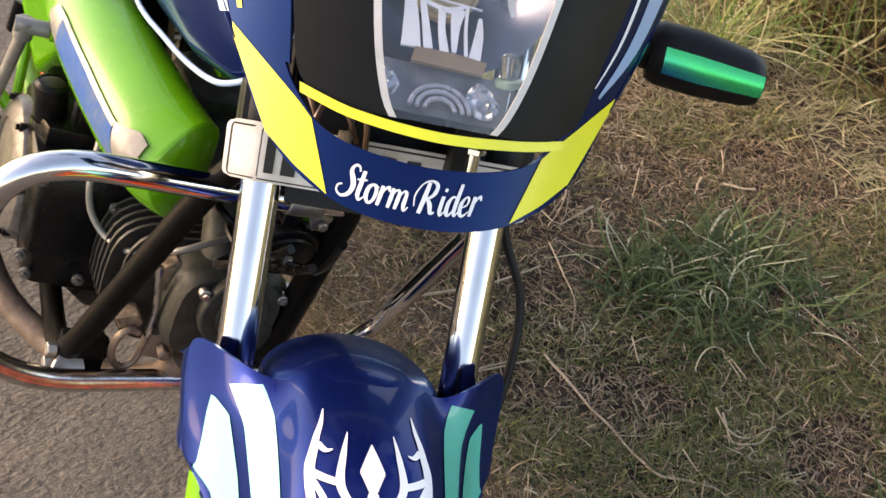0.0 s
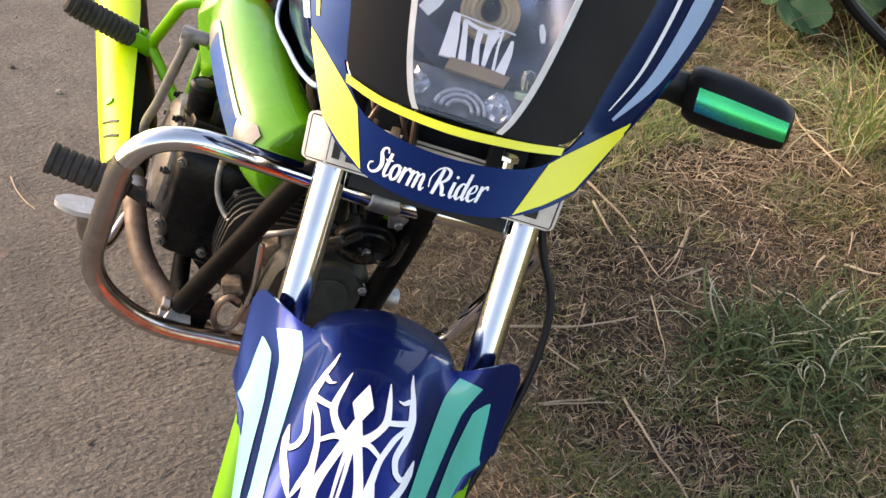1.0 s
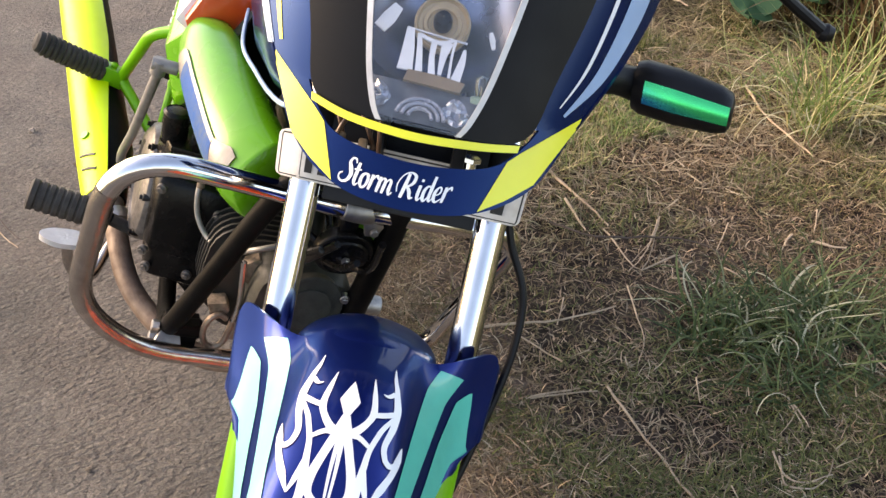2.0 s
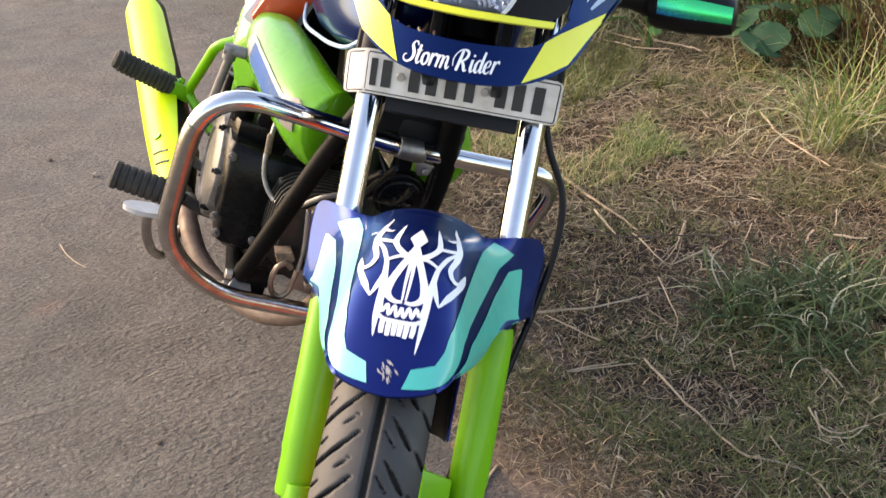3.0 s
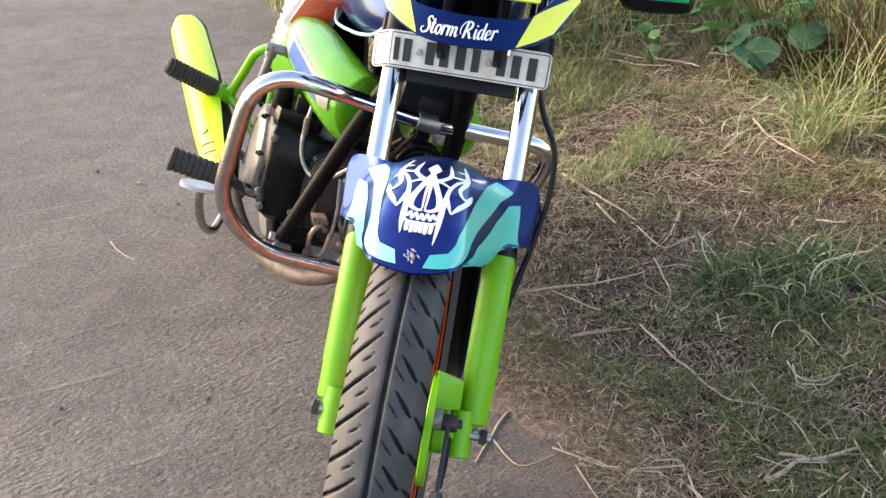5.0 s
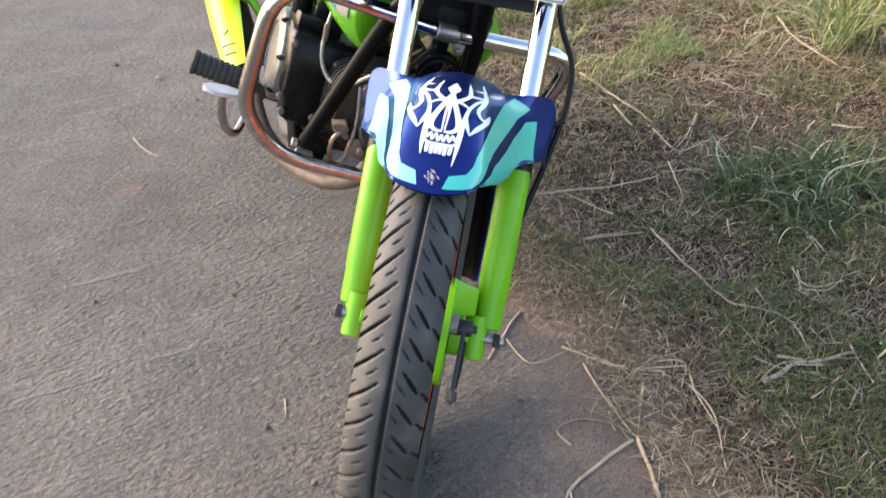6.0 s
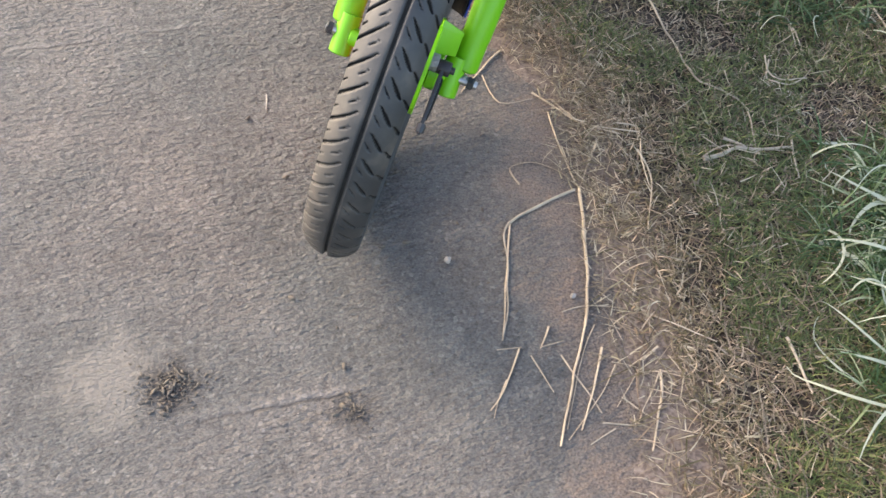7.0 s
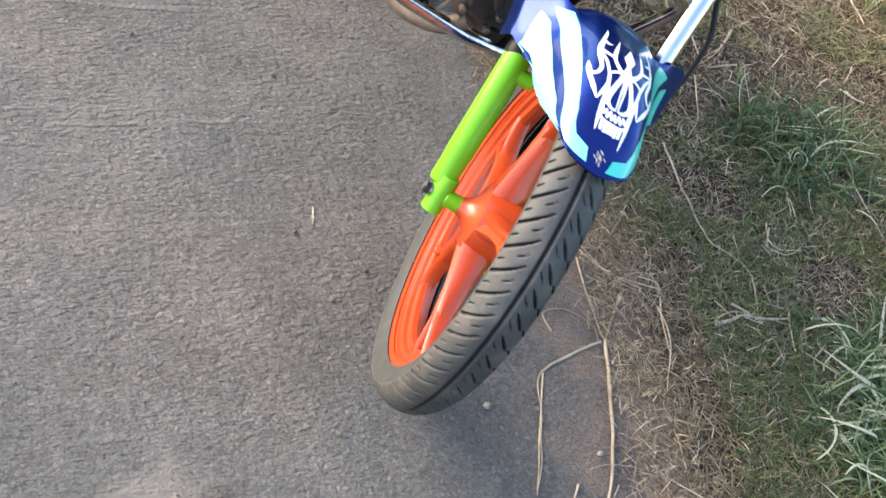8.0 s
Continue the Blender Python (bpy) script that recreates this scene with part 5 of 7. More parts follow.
    wires = [tube(smooth_path([(x, y, z), (x + dx * 0.5, y - 0.010, z - 0.012), (x + dx, y - 0.004, z - 0.028)], 5), 0.0022, 8) for x, y, z, dx in ((-0.072, -0.040, 0.535, 0.012), (-0.058, -0.045, 0.530, -0.010), (-0.048, -0.040, 0.532, 0.016), (-0.030, -0.050, 0.528, 0.004))]
    front("lamp_wiring", joined(*wires), COPPER, base, "brown wires behind the lamp")
    front("connector", joined(box((-0.064, -0.046, 0.506), (0.010, 0.012, 0.014)), box((-0.042, -0.048, 0.505), (0.008, 0.010, 0.012))), LEDGE, base, "brown plastic connectors", bevel=0.002)
    front("clamp_bolt", joined(disc(0.007, 0.022, (0.056, -0.030, 0.492), (0, -0.3, 1), 14), disc(0.010, 0.005, (0.056, -0.036, 0.512), (0, -0.3, 1), 6)), CHROME, base, "bright bolt beside the lamp")
    front("lettering", script_lettering(), WHITE, base, "white script lettering reading Storm Rider", sharp=180)


cowl()


def indicator(m):
    sec = []
    for t, ry, rz in ((0.0, 0.012, 0.012), (0.01, 0.0225, 0.0225), (0.10, 0.0255, 0.0260), (0.45, 0.0255, 0.0262), (0.85, 0.022, 0.0225), (0.97, 0.018, 0.0185), (1.0, 0.012, 0.012)):
        c = Vector((0.196, 0.004, 0.621)).lerp(Vector((0.284, -0.030, 0.608)), t)
        sec.append([(m * (c.x + 0.35 * ry * math.cos(a)), c.y + ry * math.cos(a), c.z + rz * math.sin(a)) for a in [2 * math.pi * k / 24 for k in range(24)]])
    lamp = front("turn_signal", loft(sec), BLACK, None, "black turn signal with a green-blue film on its lens", sharp=50)
    def film(u, v):
        t = 0.13 + 0.84 * u
        c = Vector((0.196, 0.004, 0.621)).lerp(Vector((0.284, -0.030, 0.608)), t)
        r = 0.0268 if t < 0.45 else 0.0268 - 0.0040 * (t - 0.45) / 0.4
        a = math.pi * (0.985 + 0.26 * v)
        return (m * (c.x + 0.35 * r * math.cos(a)), c.y + r * math.cos(a), c.z + r * math.sin(a))
    front("lens", surface(film, 20, 10), LENS_FILM, lamp, "green-blue mirrored lens film", thick=0.001)
    front("stalk", tube([(m * 0.150, -0.030, 0.612), (m * 0.175, -0.008, 0.620), (m * 0.202, 0.004, 0.621)], [0.016, 0.0145, 0.017], 18), BLACK, lamp, "black rubber stalk")


indicator(1)


# -- handlebar, levers and cables --
def handlebar():
    bar = front("handlebar", tube(bent_path([(-0.34, 0.12, 0.80), (-0.20, 0.05, 0.83), (-0.10, 0.03, 0.775), (0.10, 0.03, 0.775), (0.20, 0.05, 0.83), (0.34, 0.12, 0.80)], 0.05), 0.011, 14), CHROME, None, "chrome tube handlebar")
    for m in (-1, 1):
        front("grip", lathe([(0.0005, 0), (0.017, 0), (0.0165, 0.02), (0.0165, 0.10), (0.018, 0.115), (0.0005, 0.116)], (m * 0.345, 0.122, 0.799), (-m * 0.885, -0.44, 0.15), 20), RUBBER, bar, "black rubber grip")
        front("lever", joined(tube(smooth_path([(m * 0.235, 0.045, 0.790), (m * 0.29, 0.030, 0.765), (m * 0.34, 0.050, 0.745), (m * 0.388, 0.068, 0.729)], 6), 0.0062, 10), lathe([(0.0005, -0.010), (0.0075, -0.007), (0.010, 0), (0.0075, 0.007), (0.0005, 0.010)], (m * 0.392, 0.070, 0.728), (1, 0, 0), 14)), BLACK, bar, "black hand lever with a ball end")
    front("control_cable", tube(smooth_path([(0.10, 0.03, 0.50), (0.118, 0.045, 0.446), (0.142, 0.05, 0.398), (0.146, 0.05, 0.346), (0.138, 0.048, 0.286), (0.118, 0.050, 0.194), (0.098, 0.052, 0.12), (0.074, 0.040, 0.07), (0.066, 0.010, 0.02), (0.066, -0.030, -0.035), (0.064, -0.062, -0.060)], 8), 0.0042, 10), BLACK, None, "black brake cable beside the fork")
    front("cable_adjuster", joined(tube([(0.063, -0.058, -0.050), (0.063, -0.074, -0.082)], 0.0030, 8), disc(0.007, 0.014, (0.063, -0.068, -0.066), (0, -0.3, -1), 8)), COVER, None, "steel cable adjuster")


handlebar()


# -- frame, crash bar --
def chassis():
    cx = -0.012
    frame_ob = rear("frame", joined(
        tube([(cx, 0.315, 0.90), (cx, 0.262, 0.80)], 0.028, 24),
        tube(bent_path([(cx - 0.03, 0.30, 0.80), (-0.088, 0.385, 0.617), (-0.149, 0.440, 0.349), (-0.13, 0.56, 0.27), (-0.11, 0.9, 0.27)], 0.05), 0.0135, 14),
        tube(bent_path([(cx + 0.02, 0.30, 0.80), (0.064, 0.385, 0.600), (0.076, 0.430, 0.360), (0.085, 0.56, 0.27), (0.08, 0.9, 0.27)], 0.05), 0.0165, 14),
        tube(bent_path([(cx, 0.26, 0.80), (cx, 0.60, 0.78), (cx, 0.95, 0.66), (cx, 1.5, 0.66)], 0.06), 0.018, 14),
        tube([(cx - 0.06, 0.95, 0.66), (cx - 0.09, 0.93, 0.28)], 0.015, 12), tube([(cx + 0.06, 0.95, 0.66), (cx + 0.09, 0.93, 0.28)], 0.015, 12)),
        FRAME, None, "black painted tubular frame with dust")
    rear("engine_mount", joined(box((-0.130, 0.455, 0.340), (0.045, 0.03, 0.045)), disc(0.014, 0.05, (-0.155, 0.452, 0.350), (1, 0, 0), 16)), FRAME, frame_ob, bevel=0.003)
    rear("engine_mount", box((0.08, 0.45, 0.34), (0.04, 0.03, 0.045)), FRAME, frame_ob, bevel=0.003)
    for x, z in ((-0.158, 0.350), (-0.158, 0.330)):
        rear("mount_bolt", disc(0.008, 0.010, (x, 0.448, z), (-1, 0, 0), 6), STEEL, frame_ob)
    half = [(0, 0.374, 0.624), (-0.262, 0.368, 0.641), (-0.263, 0.405, 0.406), (-0.180, 0.420, 0.331), (-0.05, 0.428, 0.322), (0.0, 0.430, 0.320)]
    # left half placed to fit the camera's view
    left_half = [(0, 0.374, 0.624), (0.236, 0.366, 0.640), (0.225, 0.420, 0.46), (0.238, 0.458, 0.383), (0.15, 0.44, 0.331), (0.0, 0.430, 0.320)]
    for points, turn in ((half, 0.085), (left_half, 0.055)):
        line = bent_path([(x - 0.006, y, z) for x, y, z in points], turn, 10)
        k1 = min(range(len(line)), key=lambda k: abs(line[k].z - 0.59))
        k2 = max(k for k in range(len(line)) if line[k].z > 0.395)
        bar = rear("crash_bar", tube(line[:k1 + 1], 0.0128, 20, False), CHROME, None, "chrome crash bar loop guarding the engine")
        rear("crash_bar_leg", tube(line[k1:k2 + 1], 0.0128, 20, False), SATIN_CHROME if points is half else CHROME, bar, "satin chrome upright of the bar" if points is half else "bright chrome upright, placed to fit the camera's view")
        rear("crash_bar_foot", tube(line[k2:], 0.0127, 20, False), WORN_CHROME, bar, "lower chrome tube with a red reflection tinted in")
    rear("bar_clamp", joined(lathe([(0.0125, -0.020), (0.0142, -0.018), (0.0150, -0.006), (0.0150, 0.010), (0.0140, 0.018), (0.0125, 0.020)], (0.006, 0.374, 0.624), (1, 0, 0), 24), loft([[(x, y, z) for x, z in ((0.018, 0.612), (0.046, 0.611), (0.040, 0.594), (0.026, 0.592))] for y in (0.372, 0.378)]), disc(0.0055, 0.006, (0.034, 0.371, 0.601), (0, -1, 0), 6)), STEEL, None, "steel sleeve and bracket on the crash bar", bevel=0.001)
    rear("guard_ring", tube(smooth_path([(-0.079, 0.444, 0.380), (-0.090, 0.440, 0.388), (-0.101, 0.438, 0.380), (-0.104, 0.438, 0.358), (-0.097, 0.440, 0.338), (-0.085, 0.441, 0.331), (-0.073, 0.442, 0.343), (-0.070, 0.442, 0.38)], 6), 0.0043, 10), RUSTROD, None, "bent rust-stained cable guide loop")
    rear("guide_rod", tube(smooth_path([(-0.070, 0.441, 0.38), (-0.071, 0.440, 0.419), (-0.076, 0.440, 0.447), (-0.082, 0.440, 0.478)], 5), 0.0040, 10), CHROME, None, "bright worn steel rod beside the cylinder head")
    rear("guard_tab", loft([[(x, y, z) for x, y, z in ((-0.172 + a, 0.416, 0.330), (-0.128 + a, 0.416, 0.326), (-0.134 + a, 0.44, 0.336 + b), (-0.160 + a, 0.44, 0.342 + b))] for a, b in ((0, 0), (0.004, 0.008))]), STEEL, None, "folded steel tab on the crash bar", bevel=0.001)
    # side stand
    rear("side_stand", joined(tube([(0.10, 0.86, 0.27), (0.165, 0.90, 0.070)], 0.011, 12), disc(0.026, 0.008, (0.166, 0.90, 0.064), (0.39, 0, 0.92), 18)), FRAME, None, "black steel side stand resting on the ground")


chassis()


# -- engine --
def engine():
    cx = -0.012
    rings = []
    for y, z0, z1, w in ((0.575, 0.33, 0.46, 0.085), (0.60, 0.28, 0.48, 0.10), (0.70, 0.235, 0.49, 0.11), (0.82, 0.245, 0.47, 0.11), (0.90, 0.28, 0.42, 0.09)):
        rings.append([(cx + sx * w, y, z) for sx, z in ((-1, z0 + 0.02), (-0.8, z0), (0.8, z0), (1, z0 + 0.02), (1, z1 - 0.02), (0.8, z1), (-0.8, z1), (-1, z1 - 0.02))])
    case = rear("engine", loft(rings), ENGINE, None, "black painted small single-cylinder engine with dust and grime", bevel=0.006)
    plan = ((-0.06, 0.84), (-0.145, 0.83), (-0.176, 0.77), (-0.186, 0.65), (-0.187, 0.596), (-0.180, 0.582), (-0.115, 0.569), (-0.05, 0.563))
    block = rear("right_cover", loft([[(cx + (x - cx) * k, 0.70 + (y - 0.70) * q, z) for x, y in plan] for z, k, q in ((0.318, 0.86, 0.88), (0.330, 0.94, 0.98), (0.345, 0.95, 1.0), (0.372, 0.96, 1.0), (0.376, 0.985, 1.02), (0.43, 1.0, 1.02), (0.484, 1.02, 1.0), (0.496, 1.0, 0.94))]), ENGINE, case, "glossy black angular crankcase cover", bevel=0.004)
    rear("clutch_cover", lathe([(0.090, -0.185), (0.089, -0.202), (0.086, -0.207), (0.074, -0.213), (0.060, -0.2145), (0.058, -0.211), (0.0005, -0.211)], (0.015, 0.712, 0.405), (1, 0, 0), 56), WORNCASE, case, "worn dull silver round clutch cover", sharp=30)
    rear("upper_housing", joined(loft([[(x, y, z) for x, y in ((-0.085, 0.70), (-0.178, 0.70), (-0.190, 0.665), (-0.178, 0.622), (-0.10, 0.612))] for z in (0.485, 0.520)]), disc(0.018, 0.05, (-0.172, 0.655, 0.510), (-0.12, -0.05, 1), 20), box((-0.125, 0.64, 0.532), (0.05, 0.04, 0.03))), ENGINE, case, "black housing with a filler neck", bevel=0.004)
    for x, y, z in ((-0.183, 0.584, 0.372), (-0.174, 0.583, 0.345), (-0.118, 0.570, 0.350), (-0.102, 0.564, 0.462), (-0.180, 0.584, 0.476)):
        rear("front_bolt", joined(disc(0.0070, 0.007, (x, y, z), (-0.35, -0.9, 0), 12), disc(0.0042, 0.004, (x - 0.0025, y - 0.0063, z), (-0.35, -0.9, 0), 6)), WORNCASE, block)
    for k in range(7):
        a = 2 * math.pi * k / 7 + 0.2
        c = (0.712, 0.405)
        rear("cover_bolt", joined(disc(0.0055, 0.010, (-0.186, c[0] + 0.084 * math.cos(a), c[1] + 0.084 * math.sin(a)), (-1, 0, 0), 14), disc(0.0038, 0.004, (-0.196, c[0] + 0.084 * math.cos(a), c[1] + 0.084 * math.sin(a)), (-1, 0, 0), 6)), ENGINE if k % 3 else COVER, case)
    rear("oil_cap", joined(disc(0.020, 0.030, (-0.115, 0.64, 0.490), (-0.25, -0.1, 1), 20), box((-0.122, 0.64, 0.524), (0.03, 0.008, 0.014))), BLACK, case, "black oil filler cap", bevel=0.003)
    # forward cylinder with fins
    cyl = rear("cylinder", tube([(cx, 0.60, 0.40), (cx, 0.44, 0.415)], 0.046, 28), ENGINE, case, "black finned cylinder")
    for k in range(9):
        y = 0.590 - 0.0145 * k
        w = 0.092 if k < 7 else 0.080
        ring = [(cx - 0.012 + w * math.copysign(abs(math.cos(a)) ** 0.6, math.cos(a)), 0.412 + 0.001 * k + 0.076 * math.copysign(abs(math.sin(a)) ** 0.6, math.sin(a))) for a in [2 * math.pi * j / 28 for j in range(28)]]
        rear("fin", loft([[(x, y, z) for x, z in ring], [(x, y - 0.0042, z) for x, z in ring]]), FIN, cyl, sharp=40)
    head = rear("cylinder_head", joined(loft([[(cx + 0.012 + w * math.copysign(abs(math.cos(q)) ** 0.55, math.cos(q)), y, 0.432 + h * math.copysign(abs(math.sin(q)) ** 0.55, math.sin(q))) for q in [2 * math.pi * j / 28 for j in range(28)]] for y, w, h in ((0.470, 0.066, 0.062), (0.425, 0.066, 0.062), (0.412, 0.060, 0.056))]), disc(0.047, 0.016, (cx + 0.016, 0.414, 0.450), (0.1, -1, 0.1), 36), disc(0.030, 0.006, (cx + 0.016, 0.399, 0.452), (0.1, -1, 0.1), 30)), HEAD, case, "grimy dark grey cylinder head with a round cover", sharp=35)
    for k in range(3):
        q = 2 * math.pi * k / 3 + 0.5
        rear("head_bolt", joined(disc(0.0065, 0.010, (cx + 0.016 + 0.052 * math.cos(q), 0.412, 0.448 + 0.048 * math.sin(q)), (0, -1, 0), 12), disc(0.0042, 0.005, (cx + 0.016 + 0.052 * math.cos(q), 0.403, 0.448 + 0.048 * math.sin(q)), (0, -1, 0), 6)), STEEL, head)
    rear("exhaust_flange", joined(loft([[(x, y, z) for x, z in ((-0.070, 0.352), (-0.02, 0.340), (0.022, 0.338), (0.026, 0.372), (-0.03, 0.386), (-0.066, 0.384))] for y in (0.436, 0.447)]), *[disc(0.0075, 0.016, (x, 0.434, z), (0, -1, 0), 6) for x, z in ((-0.052, 0.368), (0.014, 0.356))]), PIPE, case, "rusty exhaust flange with its nuts", bevel=0.002)
    for outline, y0, y1 in ((((-0.078, 0.470), (-0.062, 0.482), (-0.050, 0.474), (-0.048, 0.446), (-0.060, 0.436), (-0.074, 0.444)), 0.446, 0.466), (((-0.108, 0.398), (-0.084, 0.404), (-0.076, 0.392), (-0.082, 0.378), (-0.100, 0.382)), 0.446, 0.470)):
        rear("head_lug", loft([[(x, y, z) for x, z in outline] for y in (y0, y1)]), DUSTY, case, "dust-caked tan casting lug", bevel=0.003)
    rear("intake", joined(tube(smooth_path([(cx, 0.45, 0.48), (cx, 0.50, 0.545), (cx, 0.60, 0.57), (cx, 0.72, 0.58)], 6), 0.026, 16), box((cx, 0.62, 0.565), (0.07, 0.07, 0.085))), HEAD, case, "grimy carburettor and intake", bevel=0.006)
    rear("hose", tube(smooth_path([(-0.128, 0.60, 0.570), (-0.136, 0.575, 0.53), (-0.138, 0.560, 0.491), (-0.130, 0.550, 0.459), (-0.111, 0.530, 0.441), (-0.092, 0.480, 0.462), (-0.072, 0.440, 0.500), (-0.045, 0.438, 0.514), (-0.014, 0.445, 0.522)], 8), 0.0038, 10), GREYSTEEL, case, "grey dusty breather hose")
    rear("hose_clip", disc(0.0052, 0.030, (-0.137, 0.562, 0.500), (-0.05, 0.2, 1), 12), DUSTY, case, "dusty tan hose end")
    rear("wiring", joined(*[tube(smooth_path([(cx + dx, 0.30, 0.60 + dz), (cx + dx * 1.5, 0.36, 0.55), (cx - dx, 0.44, 0.53 + dz), (cx + 0.02, 0.55, 0.56)], 6), 0.0045, 8) for dx, dz in ((0.01, 0), (-0.02, 0.02), (0.03, 0.03), (-0.035, 0.01))]), ENGINE, case, "black wiring behind the fork")
    rear("head_shroud", joined(box((0.014, 0.405, 0.682), (0.120, 0.045, 0.096)), box((0.030, 0.398, 0.640), (0.095, 0.035, 0.045)), disc(0.006, 0.006, (0.020, 0.382, 0.700), (0, -1, 0), 10)), BLACK, None, "black plastic cover under the steering head", bevel=0.008)
    horn = rear("horn", joined(disc(0.038, 0.020, (0.018, 0.405, 0.555), (0.0, -0.9, -0.25), 36), disc(0.030, 0.006, (0.018, 0.387, 0.550), (0.0, -0.9, -0.25), 30), box((0.010, 0.40, 0.60), (0.02, 0.03, 0.06))), ENGINE, None, "black round horn under the steering head", bevel=0.002)
    rear("horn_bolt", disc(0.006, 0.006, (0.018, 0.380, 0.548), (0.0, -0.9, -0.25), 6), STEEL, horn)
    rear("shift_pad", joined(disc(0.016, 0.05, (0.125, 0.55, 0.36), (1, 0, 0), 20), tube([(0.13, 0.55, 0.36), (0.12, 0.70, 0.30)], 0.006, 8)), ALU, None, "grey gear shift pedal")
    # exhaust
    pipe = rear("exhaust_pipe", tube(smooth_path([(cx - 0.01, 0.43, 0.355), (-0.04, 0.455, 0.30), (-0.085, 0.50, 0.262), (-0.135, 0.565, 0.252), (-0.180, 0.64, 0.262), (-0.204, 0.72, 0.288), (-0.218, 0.80, 0.308)], 8), 0.0165, 18), PIPE, None, "brown heat-stained exhaust pipe")
    rear("exhaust_clamp", lathe([(0.0165, -0.012), (0.022, -0.010), (0.022, 0.010), (0.0165, 0.012)], (-0.210, 0.755, 0.298), (-0.25, 0.9, 0.25), 20), STEEL, pipe)
    a, b = Vector((-0.214, 0.79, 0.304)), Vector((-0.326, 1.53, 0.425))
    muf = rear("muffler", tube([a, a.lerp(b, 0.05), a.lerp(b, 0.16), a.lerp(b, 0.95), a.lerp(b, 0.985), b], [0.019, 0.026, 0.042, 0.042, 0.036, 0.020], 28), FRAME, None, "black muffler with a bright heat shield")
    ax = (b - a).normalized()
    outw = Vector((-0.80, 0.0, 0.60))
    outw = (outw - ax * outw.dot(ax)).normalized()
    sidew = ax.cross(outw)
    def shield(u, v):
        p = a.lerp(b, -0.01 + 0.97 * u)
        w = (0.52 + 0.75 * min(1, u / 0.55)) * (1.0 if u < 0.86 else math.sqrt(max(0.0, 1 - ((u - 0.86) / 0.14) ** 2)) * 0.9 + 0.1)
        q = (-1 + 2 * v) * w
        return p + 0.0485 * (math.cos(q) * outw + math.sin(q) * sidew)
    sh = rear("heat_shield", surface(shield, 48, 16), SHIELD, muf, "fluorescent yellow-green slotted heat shield", thick=0.002)
    for u in (0.07, 0.115):
        p = [shield(u - 0.048 * (v - 0.5), v) + 0.0012 * outw for v in (0.28, 0.5, 0.72)]
        rear("slot", tube(p, 0.0042, 8, flat=0.6), INK, sh)
    rear("shield_screw", disc(0.008, 0.004, shield(0.18, 0.5) + 0.001 * outw, outw, 16), GREEN, sh)


engine()


# -- controls on the machine's right side --
def controls():
    a, b = Vector((-0.224, 0.690, 0.340)), Vector((-0.338, 0.702, 0.352))
    d = (b - a).normalized()
    prof = [(0.0005, 0.0), (0.016, 0.0)]
    for k in range(9):
        h = 0.006 + 0.011 * k
        prof += [(0.0225, h), (0.0225, h + 0.006), (0.0208, h + 0.0075), (0.0208, h + 0.010)]
    prof += [(0.0235, 0.106), (0.0235, 0.113), (0.019, 0.116), (0.0005, 0.116)]
    rear("footpeg", joined(lathe(prof, a, d, 24), tube([(-0.10, 0.70, 0.31), (-0.19, 0.693, 0.325), a], 0.010, 12)), RUBBER, None, "ribbed black rubber rider footpeg", sharp=30)
    a, b = Vector((-0.255, 1.050, 0.405)), Vector((-0.372, 1.040, 0.435))
    d = (b - a).normalized()
    prof = [(0.0005, 0.0), (0.014, 0.0)]
    for k in range(12):
        h = 0.005 + 0.009 * k
        prof += [(0.0210, h), (0.0210, h + 0.005), (0.0186, h + 0.006), (0.0186, h + 0.008)]
    prof += [(0.018, 0.118), (0.012, 0.122), (0.0005, 0.122)]
    peg = rear("pillion_footpeg", lathe(prof, a, d, 24), RUBBER, None, "toothed black rubber pillion footpeg", sharp=30)
    rear("peg_holder", joined(box((0, 0, 0), (0.04, 0.034, 0.030), Matrix.Translation(a - d * 0.012) @ d.to_track_quat("X", "Z").to_matrix().to_4x4()), disc(0.006, 0.04, a + Vector((0.012, 0, -0.02)), (0, 0, 1), 8)), GREEN, peg, "lime-green folding bracket", bevel=0.003)
    rear("pillion_bracket", joined(tube(bent_path([(-0.12, 0.90, 0.60), (-0.207, 0.95, 0.535), (-0.228, 1.050, 0.400), (-0.13, 0.90, 0.33)], 0.02), 0.0095, 12), tube([(-0.15, 0.985, 0.47), (-0.155, 0.95, 0.36)], 0.007, 10)), GREEN, None, "lime-green tubular footpeg bracket")
    # brake pedal
    def pad(u, v):
        r = v
        a_ = 2 * math.pi * u
        return (-0.280 + 0.036 * r * math.cos(a_), 0.618 + 0.019 * r * math.sin(a_), 0.346 + 0.0005 * math.sin(40 * r * math.cos(a_)))
    pedal = rear("brake_pedal", tube(smooth_path([(-0.276, 0.622, 0.340), (-0.276, 0.628, 0.318), (-0.268, 0.642, 0.282), (-0.252, 0.664, 0.246), (-0.230, 0.690, 0.232), (-0.210, 0.740, 0.256), (-0.185, 0.80, 0.266), (-0.16, 0.86, 0.268)], 6), 0.0080, 14), SATIN_CHROME, None, "dulled chrome rear brake pedal bent under the exhaust")
    rear("pedal_pad", surface(pad, 32, 8), SILVER, pedal, "ribbed silver pedal pad", thick=0.008, sharp=40)
    # kick starter, folded against the machine
    kick = rear("kick_starter", tube(smooth_path([(-0.165, 0.84, 0.33), (-0.215, 0.83, 0.36), (-0.214, 0.77, 0.455), (-0.210, 0.690, 0.594)], 8), [0.0085] * 9 + [0.0070] * 16, 12), GREYSTEEL, None, "dull steel kick starter lever")
